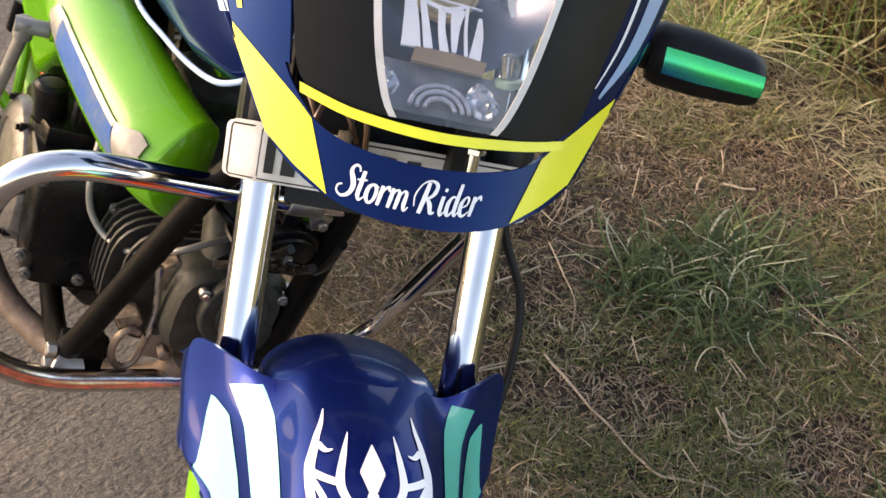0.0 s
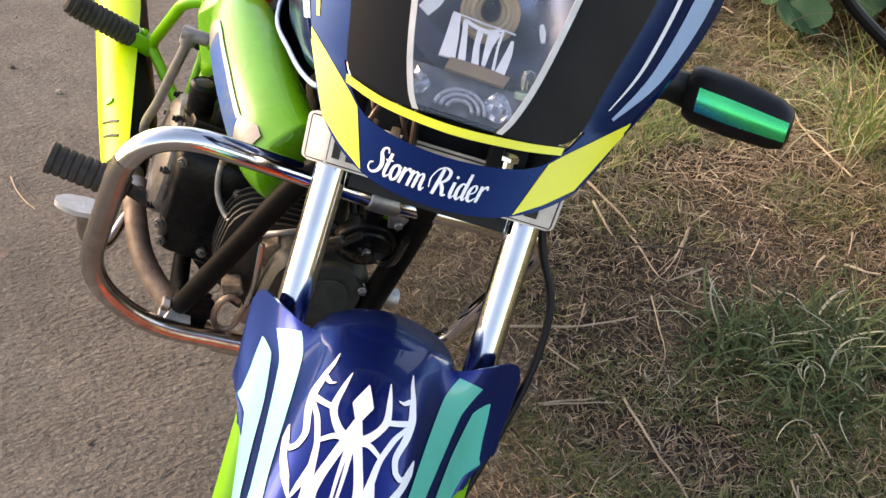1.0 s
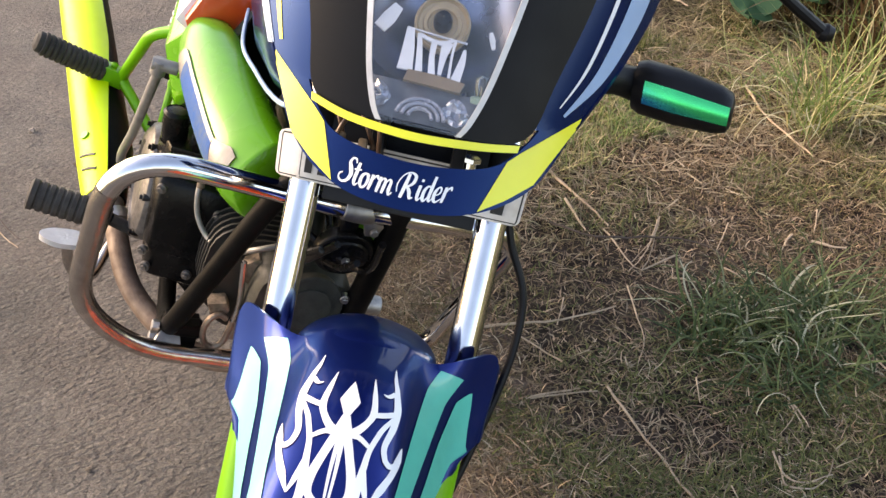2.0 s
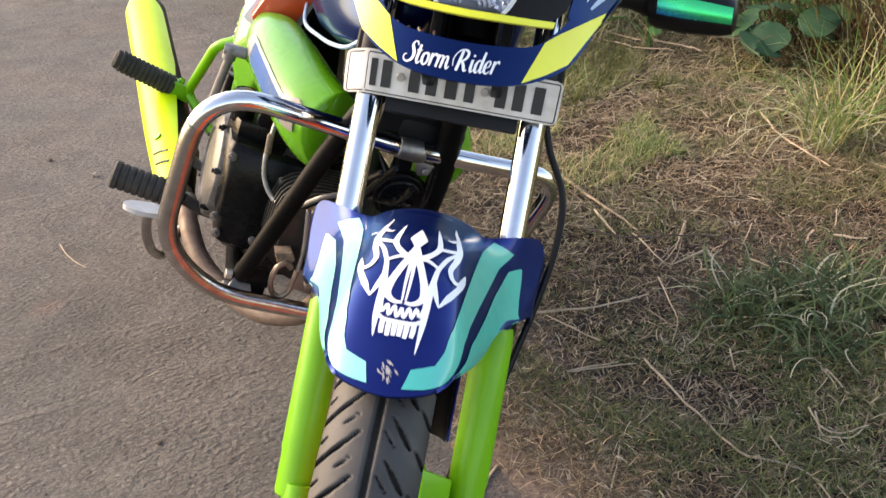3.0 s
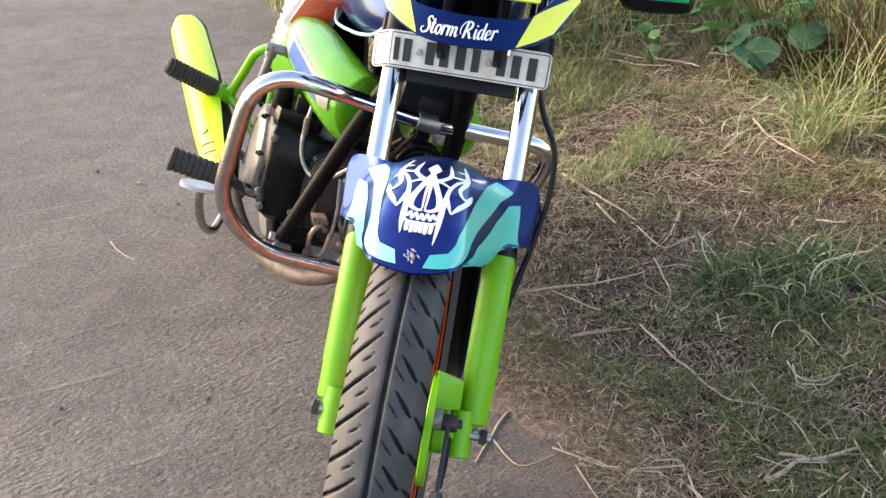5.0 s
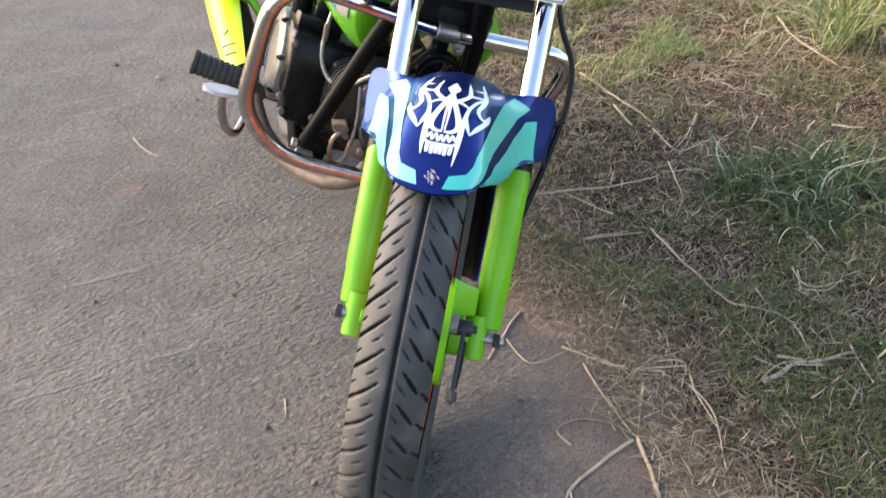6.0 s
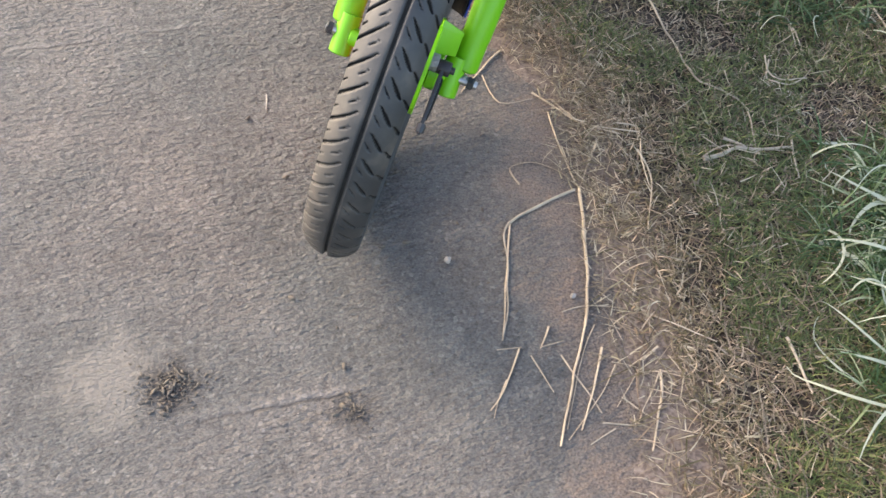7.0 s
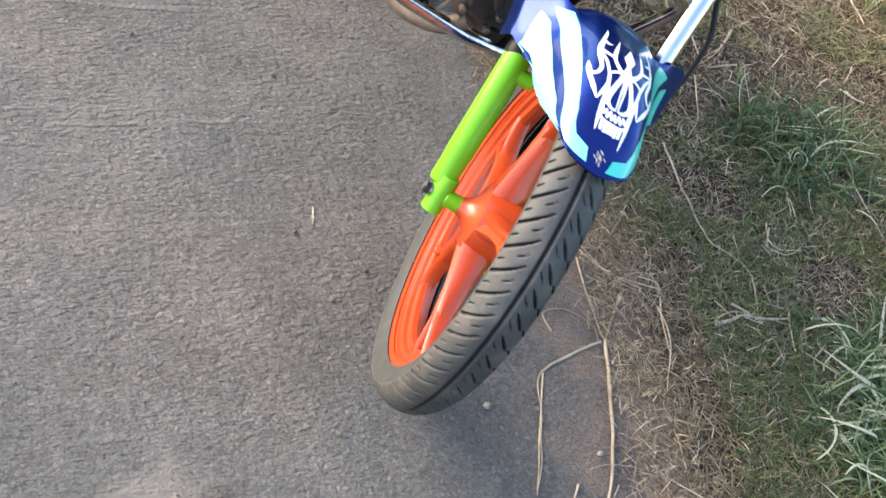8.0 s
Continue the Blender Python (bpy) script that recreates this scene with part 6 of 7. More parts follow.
    rear("kick_pedal", joined(tube([(-0.222, 0.681, 0.606), (-0.188, 0.676, 0.608)], 0.0090, 14), disc(0.0105, 0.024, (-0.212, 0.684, 0.590), (0, -0.2, 1), 16)), GREYSTEEL, kick, bevel=0.001)
    rear("kick_cap", disc(0.0115, 0.006, (-0.188, 0.676, 0.608), (1, 0, 0), 16), GREEN, kick)


controls()


# -- tank, panels, seat, tail --
def bodywork():
    cx = -0.012
    tank_rings = []
    for y, w, z0, z1 in ((0.330, 0.078, 0.748, 0.845), (0.37, 0.104, 0.728, 0.890), (0.45, 0.118, 0.708, 0.925), (0.56, 0.122, 0.697, 0.930), (0.68, 0.112, 0.695, 0.900), (0.78, 0.085, 0.705, 0.850), (0.81, 0.060, 0.72, 0.82)):
        ring = []
        for k in range(48):
            a = 2 * math.pi * k / 48
            ca, sa = math.cos(a), math.sin(a)
            ex, ez = (0.62, 0.72) if sa > 0 else (0.36, 0.36)
            ring.append((cx + w * math.copysign(abs(ca) ** ex, ca), y, (z0 + z1) / 2 + (z1 - z0) / 2 * math.copysign(abs(sa) ** ez, sa)))
        tank_rings.append(ring)
    tank = rear("fuel_tank", loft(tank_rings), BLUE, None, "glossy navy fuel tank with a light-blue lower line", sharp=60)
    for m in (-1, 1):
        rear("tank_line", tube(smooth_path([(cx + m * w, y, z) for w, y, z in ((0.098, 0.335, 0.757), (0.104, 0.375, 0.731), (0.110, 0.43, 0.716), (0.114, 0.50, 0.705), (0.119, 0.60, 0.696), (0.100, 0.73, 0.698))], 6), 0.0028, 10), SKYBLUE, tank, "light-blue trim along the tank's lower edge")
        rear("tank_sticker", tube(smooth_path([(cx + m * w, y, z) for w, y, z in ((0.121, 0.43, 0.79), (0.124, 0.50, 0.81), (0.124, 0.60, 0.80))], 6), [0.004, 0.008, 0.012, 0.012, 0.012, 0.010, 0.010, 0.010, 0.010, 0.010, 0.006, 0.004, 0.002], 8, flat=0.25), SKYBLUE, tank)
        # panel under the tank with an emblem
        secs = [[(-0.122, 0.742, 0.660), (-0.168, 0.744, 0.664), (-0.186, 0.742, 0.634), (-0.178, 0.738, 0.602), (-0.118, 0.736, 0.592)],
                [(-0.116, 0.690, 0.664), (-0.160, 0.690, 0.672), (-0.187, 0.685, 0.634), (-0.176, 0.680, 0.588), (-0.108, 0.680, 0.575)],
                [(-0.100, 0.600, 0.658), (-0.142, 0.595, 0.668), (-0.178, 0.585, 0.625), (-0.160, 0.575, 0.572), (-0.095, 0.580, 0.556)],
                [(-0.080, 0.497, 0.646), (-0.118, 0.485, 0.658), (-0.157, 0.470, 0.612), (-0.136, 0.468, 0.558), (-0.084, 0.480, 0.538)],
                [(-0.066, 0.448, 0.640), (-0.098, 0.432, 0.652), (-0.130, 0.422, 0.606), (-0.112, 0.428, 0.560), (-0.074, 0.446, 0.541)]]
        def section(a):
            return [spline([Vector(sec[c]) for sec in secs], a) for c in range(5)]
        rings = []
        for a, k in [(0.0, 0.80)] + [(n / 24, 1.0) for n in range(25)] + [(1.0, 0.965), (1.0, 0.88), (1.0, 0.70)]:
            ring = smooth_path(section(a), 5, closed=True)
            mid = sum(ring, Vector()) / len(ring)
            push = Vector((0, 0.006 if a == 0 else -0.007 * (1 - k) / 0.28, 0)) if k < 1 else Vector()
            ring = [mid + (p - mid) * k + push for p in ring]
            rings.append([(p.x if m < 0 else -p.x + 2 * cx, p.y, p.z) for p in ring])
        panel = rear("tank_panel", loft(rings), GLOSSGREEN, None, "lime-green side panel with a chrome and blue emblem", sharp=70)
        if m < 0:
            def face(a, b, lift=0.0025):
                ring = section(a)
                p = spline(ring, (2 + b) / 4)
                out = p - (ring[0] + ring[4]) / 2
                return p + out.normalized() * lift
            chrome = joined(
                patch([(0.25, 0.10, 0), (0.29, -0.20, 0), (0.36, -0.23, 0)], [(0.25, 0.22, 0), (0.29, 0.36, 0), (0.36, 0.40, 0)], face, 12, 8),
                patch([(0.36, -0.23, 0), (0.56, -0.22, 0), (0.74, -0.18, 0)], [(0.36, -0.14, 0), (0.56, -0.13, 0), (0.74, -0.08, 0)], face, 24, 3),
                patch([(0.74, -0.18, 0), (0.84, -0.36, 0), (0.90, -0.30, 0)], [(0.78, 0.42, 0), (0.84, 0.42, 0), (0.90, 0.40, 0)], face, 12, 8))
            emb = rear("emblem", chrome, GREYSTEEL, panel, "chipped chrome emblem plate", thick=0.002)
            rear("emblem_inlay", patch([(0.36, -0.14, 0), (0.56, -0.13, 0), (0.74, -0.08, 0)], [(0.36, 0.40, 0), (0.56, 0.40, 0), (0.78, 0.42, 0)], face, 30, 8), TANK_INLAY, emb, "peeling blue inlay", thick=0.0015)
    seat_rings = []
    for y, w, z0, z1 in ((0.77, 0.09, 0.735, 0.785), (0.82, 0.115, 0.725, 0.80), (1.0, 0.125, 0.715, 0.80), (1.15, 0.12, 0.725, 0.825), (1.36, 0.11, 0.74, 0.835), (1.42, 0.09, 0.75, 0.82)):
        seat_rings.append([(cx + w * math.copysign(abs(math.cos(a)) ** 0.5, math.cos(a)), y, (z0 + z1) / 2 + (z1 - z0) / 2 * math.copysign(abs(math.sin(a)) ** 0.6, math.sin(a))) for a in [2 * math.pi * k / 24 for k in range(24)]])
    rear("seat", loft(seat_rings), SEAT, None, "black vinyl dual seat", sharp=60)
    for m in (-1, 1):
        X = lambda x: x if m < 0 else -x + 2 * cx
        side = loft([[(X(x), y, z) for x, y, z in ring] for ring in (
            [(-0.10, 0.77, 0.69), (-0.138, 0.77, 0.68), (-0.150, 0.785, 0.55), (-0.10, 0.785, 0.52)],
            [(-0.10, 0.85, 0.70), (-0.195, 0.85, 0.565), (-0.156, 0.86, 0.457), (-0.10, 0.86, 0.47)],
            [(-0.10, 0.97, 0.70), (-0.180, 0.97, 0.61), (-0.145, 0.95, 0.50), (-0.10, 0.95, 0.50)],
            [(-0.10, 1.06, 0.70), (-0.125, 1.06, 0.69), (-0.12, 1.04, 0.60), (-0.10, 1.04, 0.59)])])
        rear("side_cover", side, GLOSSGREEN, None, "lime-green side cover under the seat", bevel=0.010, sharp=50)
        tail = loft([[(X(x), y, z) for x, y, z in ring] for ring in (
            [(-0.09, 0.755, 0.705), (-0.178, 0.755, 0.70), (-0.200, 0.765, 0.64), (-0.12, 0.765, 0.60)],
            [(-0.08, 0.90, 0.735), (-0.165, 0.90, 0.73), (-0.185, 0.91, 0.67), (-0.08, 0.91, 0.65)],
            [(-0.08, 1.20, 0.75), (-0.145, 1.20, 0.745), (-0.145, 1.20, 0.69), (-0.08, 1.20, 0.68)],
            [(-0.04, 1.58, 0.82), (-0.08, 1.58, 0.815), (-0.08, 1.58, 0.75), (-0.04, 1.58, 0.74)])])
        t = rear("tail_panel", tail, WHITE if m < 0 else BLUE, None, "pale tail side panel with an orange front", bevel=0.008, sharp=50)
        rear("tail_sticker", loft([[(X(x), y, z) for x, y, z in ring] for ring in (
            [(-0.100, 0.738, 0.708), (-0.168, 0.740, 0.704), (-0.186, 0.748, 0.650), (-0.150, 0.742, 0.590)],
            [(-0.088, 0.80, 0.722), (-0.176, 0.80, 0.718), (-0.190, 0.81, 0.655), (-0.140, 0.81, 0.596)])]), ORANGE, t, "orange sticker", bevel=0.002)
        # rear shock
        sh = rear("shock_absorber", tube([(X(-0.125), 1.08, 0.70), (X(-0.135), 1.20, 0.36)], 0.012, 14), BLACK, None, "rear shock absorber with a grey coil spring")
        p0, p1 = Vector((X(-0.126), 1.085, 0.68)), Vector((X(-0.133), 1.17, 0.44))
        ax = (p1 - p0).normalized()
        s1 = ax.orthogonal().normalized()
        s2 = ax.cross(s1)
        coil = [p0.lerp(p1, k / 160) + 0.026 * (math.cos(k * 0.55) * s1 + math.sin(k * 0.55) * s2) for k in range(161)]
        rear("coil_spring", tube(coil, 0.0048, 8), ALU, sh, "grey coil spring")
    rear("swing_arm", joined(tube([(cx - 0.09, 0.90, 0.30), (cx - 0.095, 1.27, 0.315)], 0.016, 12), tube([(cx + 0.09, 0.90, 0.30), (cx + 0.095, 1.27, 0.315)], 0.016, 12)), GREEN, None, "lime-green swing arm")
    RW = Matrix.Translation((cx, 1.245, 0.3155))
    R = 0.246
    wheel = rear("rear_wheel", moved(rim_ring(R), RW), RIM_PAINT, None, "orange painted cast rear wheel", sharp=28)
    rear("hub", moved(lathe([(0.0005, -0.06), (0.06, -0.055), (0.065, 0.0), (0.06, 0.055), (0.0005, 0.06)], (0, 0, 0), (1, 0, 0), 32), RW), RIM_PAINT, wheel)
    for k in range(5):
        rear("spoke", moved(spoke(2 * math.pi * k / 5, R - 0.018, 0.045), RW), RIM_PAINT, wheel, bevel=0.002)
    tyre(wheel, RW, 0.3125, 0.0425, 0.056, 240, 32, False)
    def mud(u, v):
        a = radians(70 - 150 * u)
        q = -1 + 2 * v
        r = 0.345 - 0.03 * max(0, abs(q) - 0.7) / 0.3
        return (cx + 0.062 * q, 1.245 - r * math.sin(a), 0.3155 + r * math.cos(a))
    rear("rear_fender", surface(mud, 40, 12), BLACK, None, "black rear mudguard", thick=0.003)


TANK_INLAY = material("peeling_blue_inlay", (0.02, 0.085, 0.27), 0.7, 0.0, 0.0, 0.2, 90, 0.4, 200, dark=(0.09, 0.13, 0.20), spec=0.1)
bodywork()

# ---- verge plants and litter ----
def blade_batch(count, spot, length, width, lay, bend, seed, seg=3, twist=0.45):
    """Many blades as one mesh: tapered, bent strips. spot(rng, n) gives roots as (x, y, z)."""
    rng = np.random.default_rng(seed)
    root = spot(rng, count)
    n = len(root)
    ang = rng.uniform(0, 2 * np.pi, n)
    ln = rng.uniform(length[0], length[1], n)
    wd = rng.uniform(width[0], width[1], n)
    el = np.radians(rng.uniform(lay[0], lay[1], n))
    bd = np.radians(rng.uniform(bend[0], bend[1], n))
    tw = rng.uniform(-twist, twist, n)
    verts = np.zeros((n, 2 * (seg + 1), 3))
    p = root.copy()
    for k in range(seg + 1):
        t = k / seg
        e = el - bd * t
        a = ang + tw * t
        d = np.stack([np.cos(a) * np.cos(e), np.sin(a) * np.cos(e), np.sin(e)], 1)
        if k:
            p = p + d * (ln / seg)[:, None]
            p[:, 2] = np.maximum(p[:, 2], root[:, 2] + 0.0015 + 0.0012 * k)
        s = np.stack([-np.sin(a), np.cos(a), 0.35 * np.sin(tw * 3 + 2 * t)], 1)
        w = wd * (1 - 0.85 * t ** 1.6) / 2
        verts[:, 2 * k] = p + s * w[:, None]
        verts[:, 2 * k + 1] = p - s * w[:, None]
    m = 2 * (seg + 1)
    quad = np.array([[2 * k, 2 * k + 1, 2 * k + 3, 2 * k + 2] for k in range(seg)])
    faces = (np.arange(n)[:, None, None] * m + quad[None]).reshape(-1, 4)
    return verts.reshape(-1, 3), faces


def quads_mesh(name, batches, mat):
    vs = np.concatenate([b[0] for b in batches])
    off, fs = 0, []
    for v, f in batches:
        fs.append(f + off)
        off += len(v)
    fs = np.concatenate(fs)
    me = bpy.data.meshes.new(name)
    me.vertices.add(len(vs))
    me.vertices.foreach_set("co", vs.astype(np.float32).ravel())
    me.loops.add(fs.size)
    me.loops.foreach_set("vertex_index", fs.astype(np.int32).ravel())
    me.polygons.add(len(fs))
    me.polygons.foreach_set("loop_start", np.arange(0, fs.size, 4, dtype=np.int32))
    me.update(calc_edges=True)
    me.validate()
    me.shade_smooth()
    me.materials.append(mat)
    return me


def verge_spot(a0, a1, r0, r1, lift=0.004, power=1.0, clump=0.0):
    """Roots spread over a stretch of the verge, thinner along the road's ragged edge."""
    def spot(rng, n):
        a = a0 + (a1 - a0) * rng.uniform(0, 1, n) ** power
        r = rng.uniform(r0, r1, n)
        if clump:
            field = np.array([noise.noise((x * 5.0, y * 5.0, 9.0)) for x, y in zip(a, r)])
            a, r = a[field > clump], r[field > clump]
        z = np.array([max(0.0 if x < 0.03 else -1.0, ground_height(x, y)) for x, y in zip(a, r)]) + lift
        a = a + np.array([edge_wave(q) * min(1.0, max(0.0, (0.6 - x) / 0.3)) for x, q in zip(a, r)])
        return np.stack([EDGE.x + ACROSS.x * a + ALONG.x * r, EDGE.y + ACROSS.y * a + ALONG.y * r, z], 1)
    return spot


def thatch():
    near = [
        blade_batch(64000, verge_spot(0.05, 1.15, -0.9, 1.9), (0.012, 0.036), (0.0013, 0.0034), (-4, 70), (30, 150), 1, 3, 1.5),
        blade_batch(26000, verge_spot(0.05, 1.15, -0.9, 1.9), (0.010, 0.030), (0.0014, 0.0034), (35, 85), (20, 130), 2, 3, 1.2),
        blade_batch(2200, verge_spot(-0.03, 0.20, -0.9, 2.2), (0.03, 0.10), (0.0012, 0.0028), (-2, 10), (0, 30), 3),
        blade_batch(1700, verge_spot(0.05, 1.4, -0.9, 2.6), (0.05, 0.14), (0.0014, 0.0032), (-2, 18), (0, 60), 4, 5, 1.6),
        blade_batch(9000, verge_spot(0.0, 0.14, -0.9, 2.4, 0.003, 1.0, -0.06), (0.015, 0.045), (0.0012, 0.0032), (0, 60), (10, 100), 9, 3, 1.2),
    ]
    # back of the verge: brighter copy of the thatch, its sunlight painted in
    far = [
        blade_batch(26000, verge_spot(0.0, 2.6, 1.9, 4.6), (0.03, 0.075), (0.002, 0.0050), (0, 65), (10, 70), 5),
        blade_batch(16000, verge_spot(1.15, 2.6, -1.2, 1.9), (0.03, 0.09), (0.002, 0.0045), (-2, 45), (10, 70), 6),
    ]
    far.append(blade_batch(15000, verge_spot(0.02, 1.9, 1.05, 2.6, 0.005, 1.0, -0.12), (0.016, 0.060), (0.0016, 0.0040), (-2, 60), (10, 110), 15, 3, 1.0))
    # the same growth, coarser, on along the road and away from it
    for r0, r1, count, seed in ((-1.5, -0.7, 12000, 81), (-2.6, -1.1, 9000, 82), (-4.6, -2.0, 8000, 83)):
        near.append(blade_batch(count, verge_spot(0.03, 1.6, r0, r1), (0.018, 0.060), (0.0022, 0.0056), (-2, 65), (20, 110), seed, 3, 1.0))
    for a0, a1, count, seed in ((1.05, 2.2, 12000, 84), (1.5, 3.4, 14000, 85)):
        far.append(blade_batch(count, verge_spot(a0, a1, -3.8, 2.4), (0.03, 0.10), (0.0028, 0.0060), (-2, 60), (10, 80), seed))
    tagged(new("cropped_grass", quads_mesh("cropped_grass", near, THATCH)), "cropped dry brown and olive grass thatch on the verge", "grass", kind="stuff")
    tagged(new("sunlit_hay", quads_mesh("sunlit_hay", far, SUNLIT_HAY)), "dry hay matted over the back of the verge, coloured as sunlit", "hay", kind="stuff")
    green = [blade_batch(18000, verge_spot(0.07, 2.2, -0.9, 4.2, 0.004, 1.0, 0.12), (0.02, 0.060), (0.0016, 0.0034), (30, 85), (20, 70), 7)]
    green.append(blade_batch(46000, verge_spot(0.09, 1.25, -0.9, 0.75, 0.004, 0.9, -0.22), (0.012, 0.038), (0.0014, 0.0034), (10, 80), (20, 130), 8, 3, 1.2))
    green.append(blade_batch(14000, verge_spot(0.05, 1.0, 1.9, 2.9, 0.004, 1.0, -0.10), (0.03, 0.10), (0.0018, 0.0045), (40, 85), (10, 80), 10))
    green.append(blade_batch(12000, verge_spot(0.05, 1.5, 1.0, 2.2, 0.006, 1.0, 0.06), (0.02, 0.060), (0.0016, 0.0036), (30, 85), (20, 90), 16))
    green.append(blade_batch(16000, verge_spot(0.17, 1.25, -0.9, 0.55, 0.006, 1.0, -0.30), (0.014, 0.040), (0.0014, 0.0034), (20, 85), (20, 120), 18, 3, 1.2))
    tagged(new("green_grass", quads_mesh("green_grass", green, MOWN)), "patches of short green grass in the thatch", "grass", kind="stuff")


thatch()


def rough_fields():
    wide = [
        blade_batch(21000, verge_spot(2.2, 8.0, -7, 9), (0.10, 0.30), (0.006, 0.014), (35, 85), (10, 80), 71),
        blade_batch(5000, verge_spot(1.2, 2.6, -7, -0.8), (0.06, 0.18), (0.005, 0.010), (25, 80), (10, 80), 72),
        blade_batch(4000, verge_spot(0.05, 1.3, -7, -0.9), (0.04, 0.12), (0.004, 0.008), (15, 80), (10, 80), 73),
        blade_batch(18000, verge_spot(-8.5, -3.72, -7, 9, 0.03), (0.10, 0.30), (0.006, 0.014), (35, 85), (10, 80), 74),
    ]
    wide.append(blade_batch(7000, verge_spot(0.05, 0.75, 1.95, 2.75, 0.004, 1.0, -0.08), (0.03, 0.10), (0.0018, 0.0042), (35, 85), (10, 90), 75))
    wide.append(blade_batch(2500, verge_spot(0.35, 0.75, 1.35, 1.75, 0.004, 1.0, 0.02), (0.03, 0.08), (0.0018, 0.0038), (45, 88), (10, 80), 76))
    tagged(new("field_grass", quads_mesh("field_grass", wide, TALL)), "rough dry and green grass beyond the verge", "grass", kind="stuff")


rough_fields()


def litter():
    bits = [
        blade_batch(3400, verge_spot(-0.06, 0.13, -0.9, 2.4, 0.005), (0.012, 0.050), (0.0010, 0.0028), (-1, 6), (-4, 8), 11),
        blade_batch(4200, verge_spot(0.08, 1.4, -0.9, 3.0, 0.016), (0.015, 0.06), (0.0010, 0.0026), (-4, 20), (0, 40), 12),
        blade_batch(1000, verge_spot(0.6, 2.2, 1.6, 3.2, 0.02), (0.04, 0.12), (0.002, 0.005), (-4, 20), (0, 40), 13),
        blade_batch(11000, verge_spot(0.25, 2.0, 1.15, 3.2, 0.014), (0.025, 0.09), (0.0016, 0.0040), (-2, 22), (0, 25), 14, 3, 0.4),
        blade_batch(7000, verge_spot(-0.03, 0.15, 0.0, 2.2, 0.004, 1.0, -0.25), (0.010, 0.035), (0.0009, 0.0024), (-1, 30), (0, 60), 17, 3, 0.6),
    ]
    tagged(new("straw_litter", quads_mesh("straw_litter", bits, LITTER)), "loose bits of bleached straw strewn over the verge", "straw", kind="stuff")


litter()


def tuft(name, x, y, radius, count, length, lay, bend, mat, seed, label, width=(0.002, 0.005), dry=0, dry_length=(0.16, 0.32), dry_width=(0.005, 0.010)):
    """A tuft: a mass of blades, and long bleached blades of their own."""
    across = (Vector((x, y, 0)) - EDGE).dot(ACROSS)
    run = (Vector((x, y, 0)) - EDGE).dot(ALONG)

    def spot(rng, n):
        a, r = rng.uniform(0, 2 * np.pi, n), radius * np.sqrt(rng.uniform(0, 1, n))
        return np.stack([r * np.cos(a), r * np.sin(a), np.zeros(n)], 1)
    root = tagged(new(name), label, "grass tuft", "grass tufts on the verge")
    root.location = (x, y, ground_height(across, run) - 0.002)
    mass = tagged(new("grass_mass", quads_mesh("grass_mass", [blade_batch(count, spot, length, width, lay, bend, seed, 6, 1.1)], mat)), kind="stuff")
    mass.parent = root
    for k in range(dry):
        one = new("dry_blade", quads_mesh("dry_blade", [blade_batch(1, spot, dry_length, dry_width, (20, 80), (40, 200), seed * 100 + k, 12, 2.6)], DRYTUFT))
        one.parent = root
    return root


tuft("grass_tuft", 0.63, 1.22, 0.09, 180, (0.07, 0.18), (25, 85), (30, 110), TUFT, 21, "dense green grass tuft in the cropped verge", (0.0025, 0.0065), dry=16, dry_length=(0.08, 0.18), dry_width=(0.003, 0.0065))
tuft("grass_tuft", 0.79, 1.27, 0.11, 204, (0.08, 0.22), (25, 85), (30, 110), TUFT, 22, "dense green grass tuft with bleached tips", (0.0025, 0.0065), dry=26, dry_length=(0.10, 0.22), dry_width=(0.003, 0.0065))
tuft("grass_tuft", 0.72, 1.12, 0.09, 120, (0.06, 0.15), (15, 70), (20, 110), TUFT, 23, "dark green grass tuft with drooping blades", (0.0025, 0.0065), dry=8, dry_length=(0.08, 0.16), dry_width=(0.0025, 0.005))
tuft("grass_tuft", 0.90, 1.18, 0.10, 108, (0.08, 0.2), (15, 75), (20, 110), TUFT, 28, "dark green grass tuft with drooping blades", (0.0025, 0.0065), dry=8, dry_length=(0.08, 0.16), dry_width=(0.0025, 0.005))
for x, y, radius, count, dry, seed, words in (
        (0.97, 0.62, 0.13, 460, 44, 25, "green tuft with long bleached blades by the road"),
        (0.96, 0.42, 0.13, 460, 52, 26, "green tuft with thick bleached blades arching over it"),
        (0.94, 0.20, 0.12, 380, 42, 29, "green tuft with thick bleached blades arching over it"),
        (0.84, 0.47, 0.10, 240, 8, 30, "low green tuft at the foot of taller blades")):
    tuft("grass_tuft", x, y, radius, 2 * count, (0.04, 0.15), (15, 80), (40, 140), LUSH, seed, words, (0.002, 0.0055), dry=dry, dry_length=(0.10, 0.25), dry_width=(0.0045, 0.0105))
tuft("grass_tuft", 0.80, 0.68, 0.06, 70, (0.06, 0.14), (20, 70), (30, 110), LUSH, 27, "small green tuft beside dry straw", (0.0025, 0.0065), dry=2)
tuft("tall_grass_clump", 1.01, 2.03, 0.07, 84, (0.25, 0.55), (58, 88), (10, 110), TALL, 31, "tall green and straw-coloured grass clump", (0.0022, 0.0060), dry=20, dry_length=(0.18, 0.42), dry_width=(0.003, 0.006))
tuft("tall_grass_clump", 1.14, 2.14, 0.09, 77, (0.25, 0.60), (55, 88), (10, 120), TALL, 32, "tall green and straw-coloured grass clump", (0.0022, 0.0060), dry=20, dry_length=(0.18, 0.42), dry_width=(0.003, 0.006))
